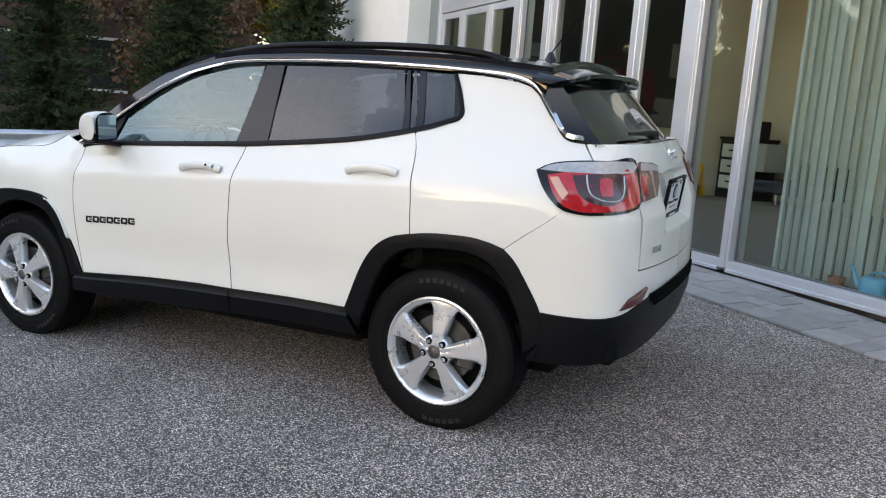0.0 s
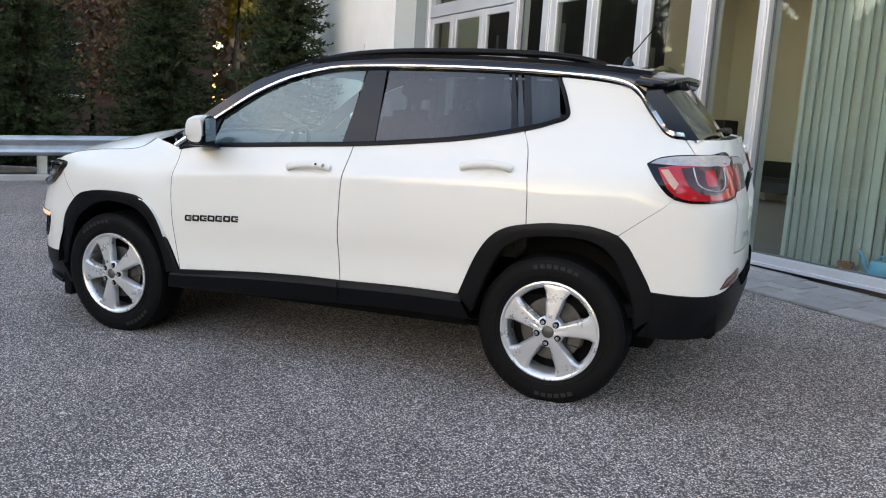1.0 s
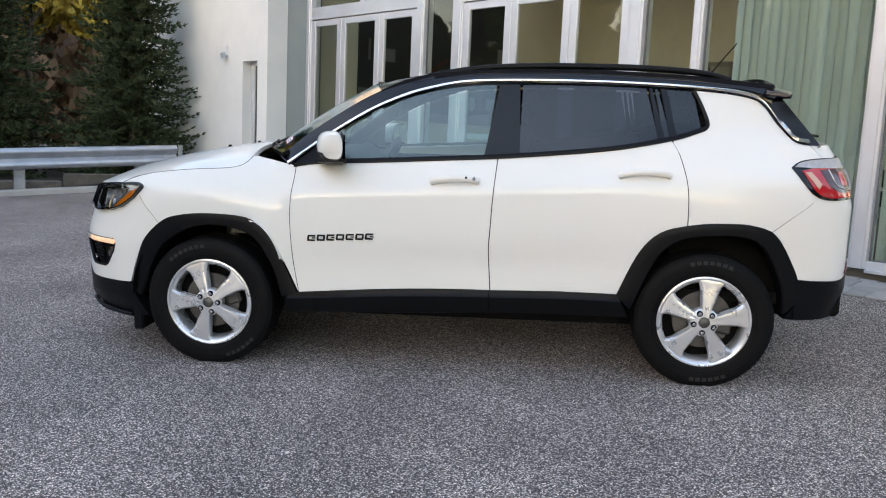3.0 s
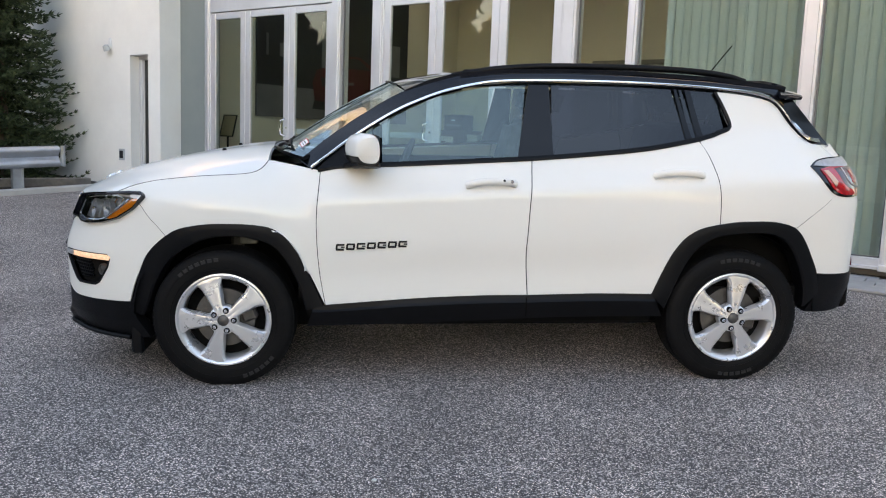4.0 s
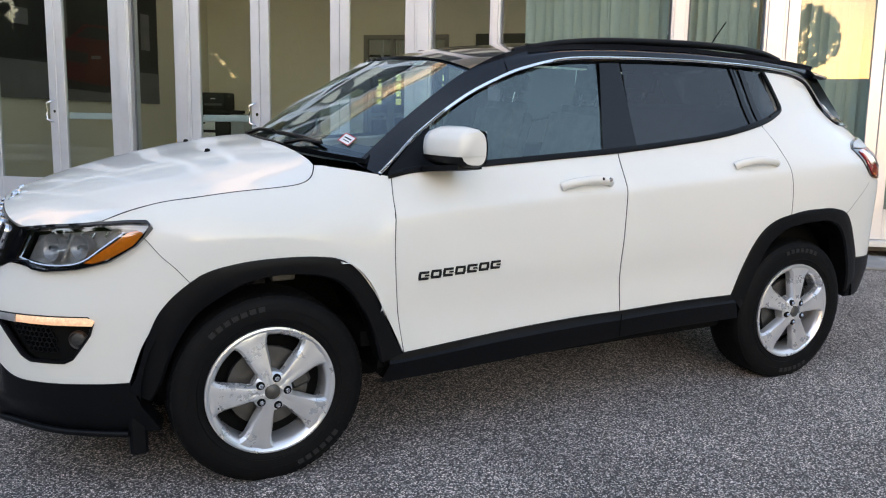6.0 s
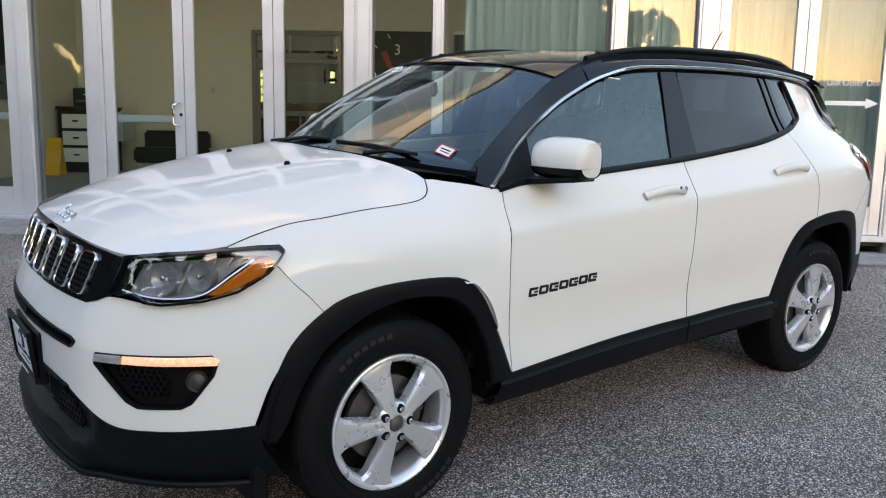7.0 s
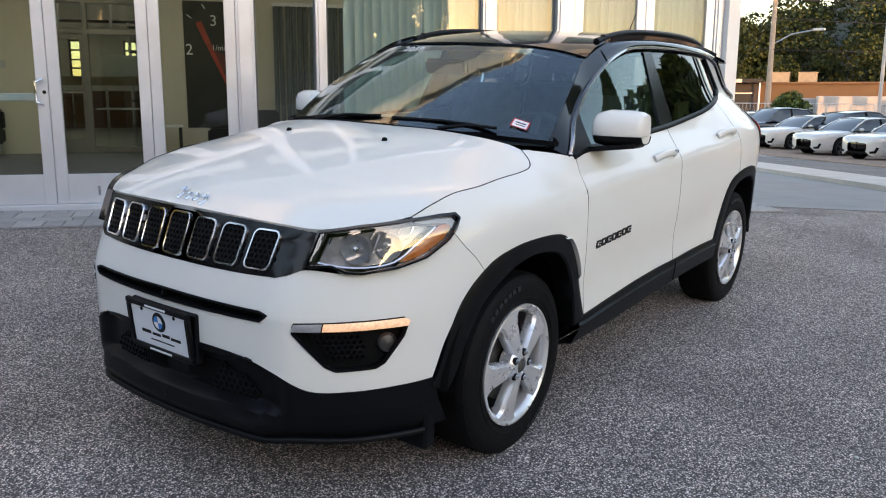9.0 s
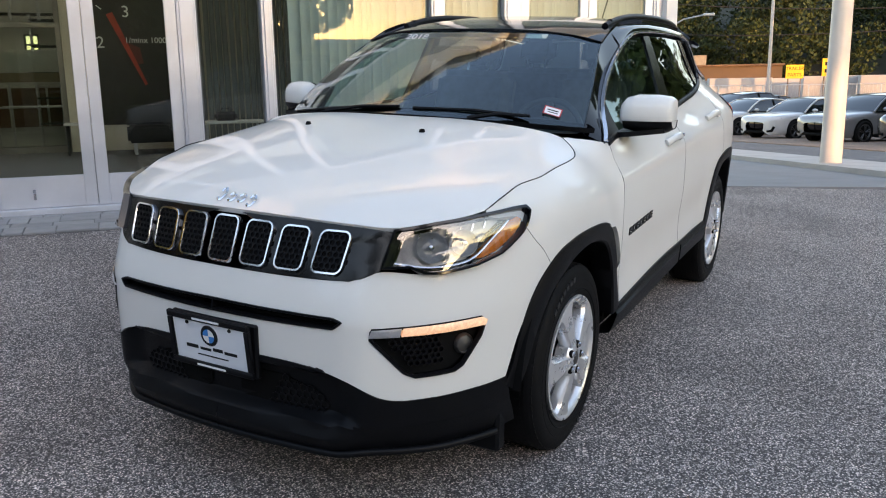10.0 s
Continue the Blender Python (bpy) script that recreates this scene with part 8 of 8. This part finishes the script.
def yellow_sign(az, el, d, w, h, text):
    q = far(az, el, d)
    s = empty("yellow_sign", Matrix.Translation(tuple(q)) @ Matrix.Rotation(radians(az - 90), 4, "Z"))
    part("board", box(-w / 2, w / 2, -0.03, 0.03, -h / 2, h / 2, 0.01), YEL, s)
    part("post", tube([(w * 0.3, 0.08, -4), (w * 0.36, 0.08, h / 2)], 0.05, 6), WOOD_GREY, s)
    part("post", tube([(-w * 0.36, 0.08, -4), (-w * 0.36, 0.08, h / 2)], 0.05, 6), WOOD_GREY, s)
    if text:
        for i, t in enumerate(text):
            words("lettering", t, h * 0.34, pose(0, -0.034, h * (0.22 - 0.46 * i), 90, 0, 0), INK, s, 0.002)
    else:
        for z in (0.2, -0.2):
            part("printed_bar", box(-w * 0.35, w * 0.35, -0.036, -0.03, h * z - h * 0.1, h * z + h * 0.1), INK, s)
    tagged(s, "yellow sign board with dark lettering on posts", "sign", "yellow signs")


yellow_sign(5.98, 0.45, 58, 1.06, 0.86, ("TRAILER", "PARTS"))
yellow_sign(3.9, 0.68, 58, 1.05, 1.10, None)


def pole(name, x, y, h, r0, r1, material):
    z = gz(x, y)
    pz = empty(name, Matrix.Translation((x, y, z)))
    part("shaft", tube([(0, 0, -0.2), (0, 0, h / 2), (0, 0, h)], r0, 16, r_end=r1), material, pz, smooth=60)
    return pz


lp = pole("light_pole", 9.70, -1.04, 7.5, 0.16, 0.115, mat("white_painted_pole", (0.60, 0.58, 0.54), 0.5, vary=0.06, scale=2))
part("base_plate", box(-0.24, 0.24, -0.24, 0.24, -0.06, 0.03, 0.01), CONCRETE, lp)
part("luminaire", box(-0.9, 0.2, -0.16, 0.16, 7.4, 7.55, 0.03), GREYWALL, lp)
tagged(lp, "thick white painted metal light pole by the kerb", "light pole")
q = far(7.5, 0, 48)
p2 = pole("slim_light_pole", q[0], q[1], 9.0, 0.10, 0.07, mat("weathered_pole", (0.45, 0.42, 0.40), 0.6, vary=0.1))
part("luminaire", box(-0.6, 0.1, -0.14, 0.14, 8.9, 9.05, 0.03), GREYWALL, p2)
tagged(p2, "slim grey light pole in the car lot", "light pole")
q = far(14.0, 0, 58)
up_ = pole("utility_pole", q[0], q[1], 11.0, 0.20, 0.13, mat("grey_pole_wood", (0.30, 0.25, 0.21), 0.9, vary=0.2, scale=4))
part("crossarm", box(-0.08, 0.08, -1.2, 1.2, 9.6, 9.75, 0.01), WOOD_GREY, up_)
part("street_lamp_arm", tube([(0, 0, 5.7), (-0.2, -1.2, 6.3), (-0.4, -2.6, 6.5)], 0.05, 6), STEEL, up_)
part("lamp_head", box(-0.6, -0.3, -3.2, -2.5, 6.42, 6.58, 0.04), GREYWALL, up_)
part("guy_wire", tube([(0, 0, 7.5), (-0.5, 4.5, 0)], 0.02, 4), BLACK, up_)
tagged(up_, "weathered wooden utility pole with a street lamp arm", "utility pole")
for i, (h0, h1) in enumerate(((9.7, 9.4), (8.6, 8.2), (7.4, 7.1), (5.4, 6.4))):
    a, b = far(15.0, 0, 58), far(-12, 0, 62)
    pts = [(a[0] + (b[0] - a[0]) * t, a[1] + (b[1] - a[1]) * t, h0 - 1.0 + (h1 - h0) * t - 3.2 * t * (1 - t)) for t in np.linspace(0, 1, 14)]
    tagged(link("overhead_cable", tube(pts, 0.03, 5), BLACK), "black overhead cable between poles", "cable", "overhead cables")
bs = tree(broadleaf(51, 2.2, 1.6, 2500, 0.10, 0.05), Matrix.Translation(tuple(far(12.6, 0, 50))[:2] + (-1.0,)), LEAF, "round green shrub beside the car lot", "shrub", "", "shrub")

# wooded slope far behind
rnd = random.Random(77)


def crest(az):
    return float(np.interp(az, [4, 10, 12.5, 14.5, 16, 17, 19, 22], [9.5, 8.2, 6.6, 5.8, 4.9, 3.7, 2.4, 2.0]))


slope = []
for d in np.linspace(98, 150, 12):
    slope.append([tuple(far(az, 0, d)[:2]) + (-1.2 + (d - 98) / 52 * 150 * math.tan(radians(crest(az))) * 0.86,) for az in np.linspace(-18, 23, 42)])
tagged(link("wooded_slope", sheet(slope, 0.05, flip=True), mat("forest_floor", (0.018, 0.020, 0.010), 0.95, vary=0.4, scale=0.5, bump=0.4, bscale=3)), "dark forest floor rising behind the stores", "hillside", kind="structure")
wv, wf = [], []
for i in range(80):
    az, d = rnd.uniform(-14, 22), rnd.uniform(92, 132)
    q = far(az, 0, d)
    H = (2.28 + d * math.tan(radians(crest(az)))) * rnd.uniform(0.72, 1.0)
    pts = []
    lobes = []
    for k in range(26):
        t = rnd.uniform(0.06, 0.96)
        r = 3.6 * math.sin(math.pi * (0.14 + 0.82 * t)) * math.sqrt(rnd.random()) + 0.2
        a = rnd.uniform(0, 6.28)
        lobes.append((q[0] + r * math.cos(a), q[1] + r * math.sin(a), -1 + H * t, rnd.uniform(0.9, 1.7)))
    for k in range(2700):
        lx, ly, lz, lr = lobes[rnd.randrange(26)]
        a, b = rnd.uniform(0, 6.28), rnd.uniform(-0.7, 1.5)
        lr *= rnd.uniform(0.75, 1.05)
        pts.append(np.array((lx + lr * math.cos(a) * math.cos(b) * 1.3, ly + lr * math.sin(a) * math.cos(b) * 1.3, lz + lr * 0.8 * math.sin(b))))
    v2, f2 = cards(pts, 0.17, rnd)
    o = len(wv)
    wv += v2
    wf += [tuple(k + o for k in f) for f in f2]
tagged(link("woodland", (wv, wf), FARLEAF), "dense green woodland behind the lot", "woodland", kind="stuff")
wv, wf = [], []
for i in range(50):
    a = radians(rnd.uniform(118, 178))
    d = rnd.uniform(28, 46)
    c = np.array((d * math.cos(a), 5 + d * math.sin(a), 0))
    pts = []
    for k in range(420):
        t = rnd.uniform(0.02, 1)
        r = 3.6 * math.sin(math.pi * (0.12 + 0.86 * t)) * math.sqrt(rnd.random()) + 0.2
        b = rnd.uniform(0, 6.28)
        pts.append(np.array((c[0] + r * math.cos(b), c[1] + r * math.sin(b), -0.5 + 12 * t)))
    v2, f2 = cards(pts, 0.34, rnd)
    o = len(wv)
    wv += v2
    wf += [tuple(k + o for k in f) for f in f2]
tagged(link("hedgerow", (wv, wf), RUSSET), "brownish woodland behind the spruces", "woodland", kind="stuff")

# ---- loose pale pebbles on the asphalt ----
PEBBLE = mat("pale_pebble", (0.62, 0.60, 0.56), 0.8, vary=0.15, scale=60)
rnd = random.Random(5)
for x, y in ((-0.33, -2.51), (0.04, -2.34), (-0.55, -1.97)):
    bm = bmesh.new()
    bmesh.ops.create_icosphere(bm, subdivisions=2, radius=1)
    k = rnd.uniform(0.007, 0.012)
    for v in bm.verts:
        v.co = Vector((v.co.x * k * 1.3, v.co.y * k, v.co.z * k * 0.7)) * rnd.uniform(0.92, 1.08)
    pb = part("pebble", bm, PEBBLE, None, smooth=60, m=Matrix.Translation((x, y, gz(x, y) + k * 0.6)) @ Matrix.Rotation(rnd.uniform(0, 3), 4, "Z"))
    tagged(pb, "small pale pebble lying on the asphalt", "pebble", "loose pebbles")

# ---- pavers along the showroom ----
bed = empty("paved_walk", FAC)
tagged(bed, "grey slate-coloured paving stones along the showroom", "pavement", kind="structure")
FI = FAC.inverted()


def strip(name, s0, s1, d0, d1, lift, material, n=24):
    g = []
    for d in (d0, d1):
        g.append([])
        for i in range(n + 1):
            s = s0 + (s1 - s0) * i / n
            p = FAC @ Vector((s, d, 0))
            g[-1].append(FI @ Vector((p.x, p.y, gz(p.x, p.y) + lift)))
    return part(name, sheet(g, 0.03, flip=False), material, bed)


WALK_W = 0.80
strip("joint_sand", -4.6, 7.2, -WALK_W, -0.03, 0.010, MORTAR)
stone_meshes = {}


def paver(L, W):
    key = (L, W)
    if key not in stone_meshes:
        bm = box(-L / 2 + 0.004, L / 2 - 0.004, -W / 2 + 0.004, W / 2 - 0.004, -0.02, 0.0, 0.004)
        me = bpy.data.meshes.new("paving_stone")
        bm.to_mesh(me)
        bm.free()
        me.materials.append(PAVER)
        stone_meshes[key] = me
    return stone_meshes[key]


prnd = random.Random(5)
row_w = [0.155, 0.235, 0.155, 0.235]
d = -0.03
for rw in row_w:
    s = -4.6 + prnd.uniform(-0.2, 0)
    while s < 7.15:
        L = prnd.choice((0.155, 0.235, 0.315))
        p = FAC @ Vector((s + L / 2, d - rw / 2, 0))
        ob = new("paving_stone", paver(L, rw))
        ob.parent = bed
        q = FI @ Vector((p.x, p.y, gz(p.x, p.y) + 0.022 + prnd.uniform(-0.003, 0.003)))
        ob.matrix_basis = Matrix.Translation(q) @ Matrix.Rotation(-PLANE_X * 0.77 + PLANE_Y * 0.64 - 0.0, 4, "Y") @ Matrix.Rotation(0.051, 4, "X")
        s += L
    d -= rw
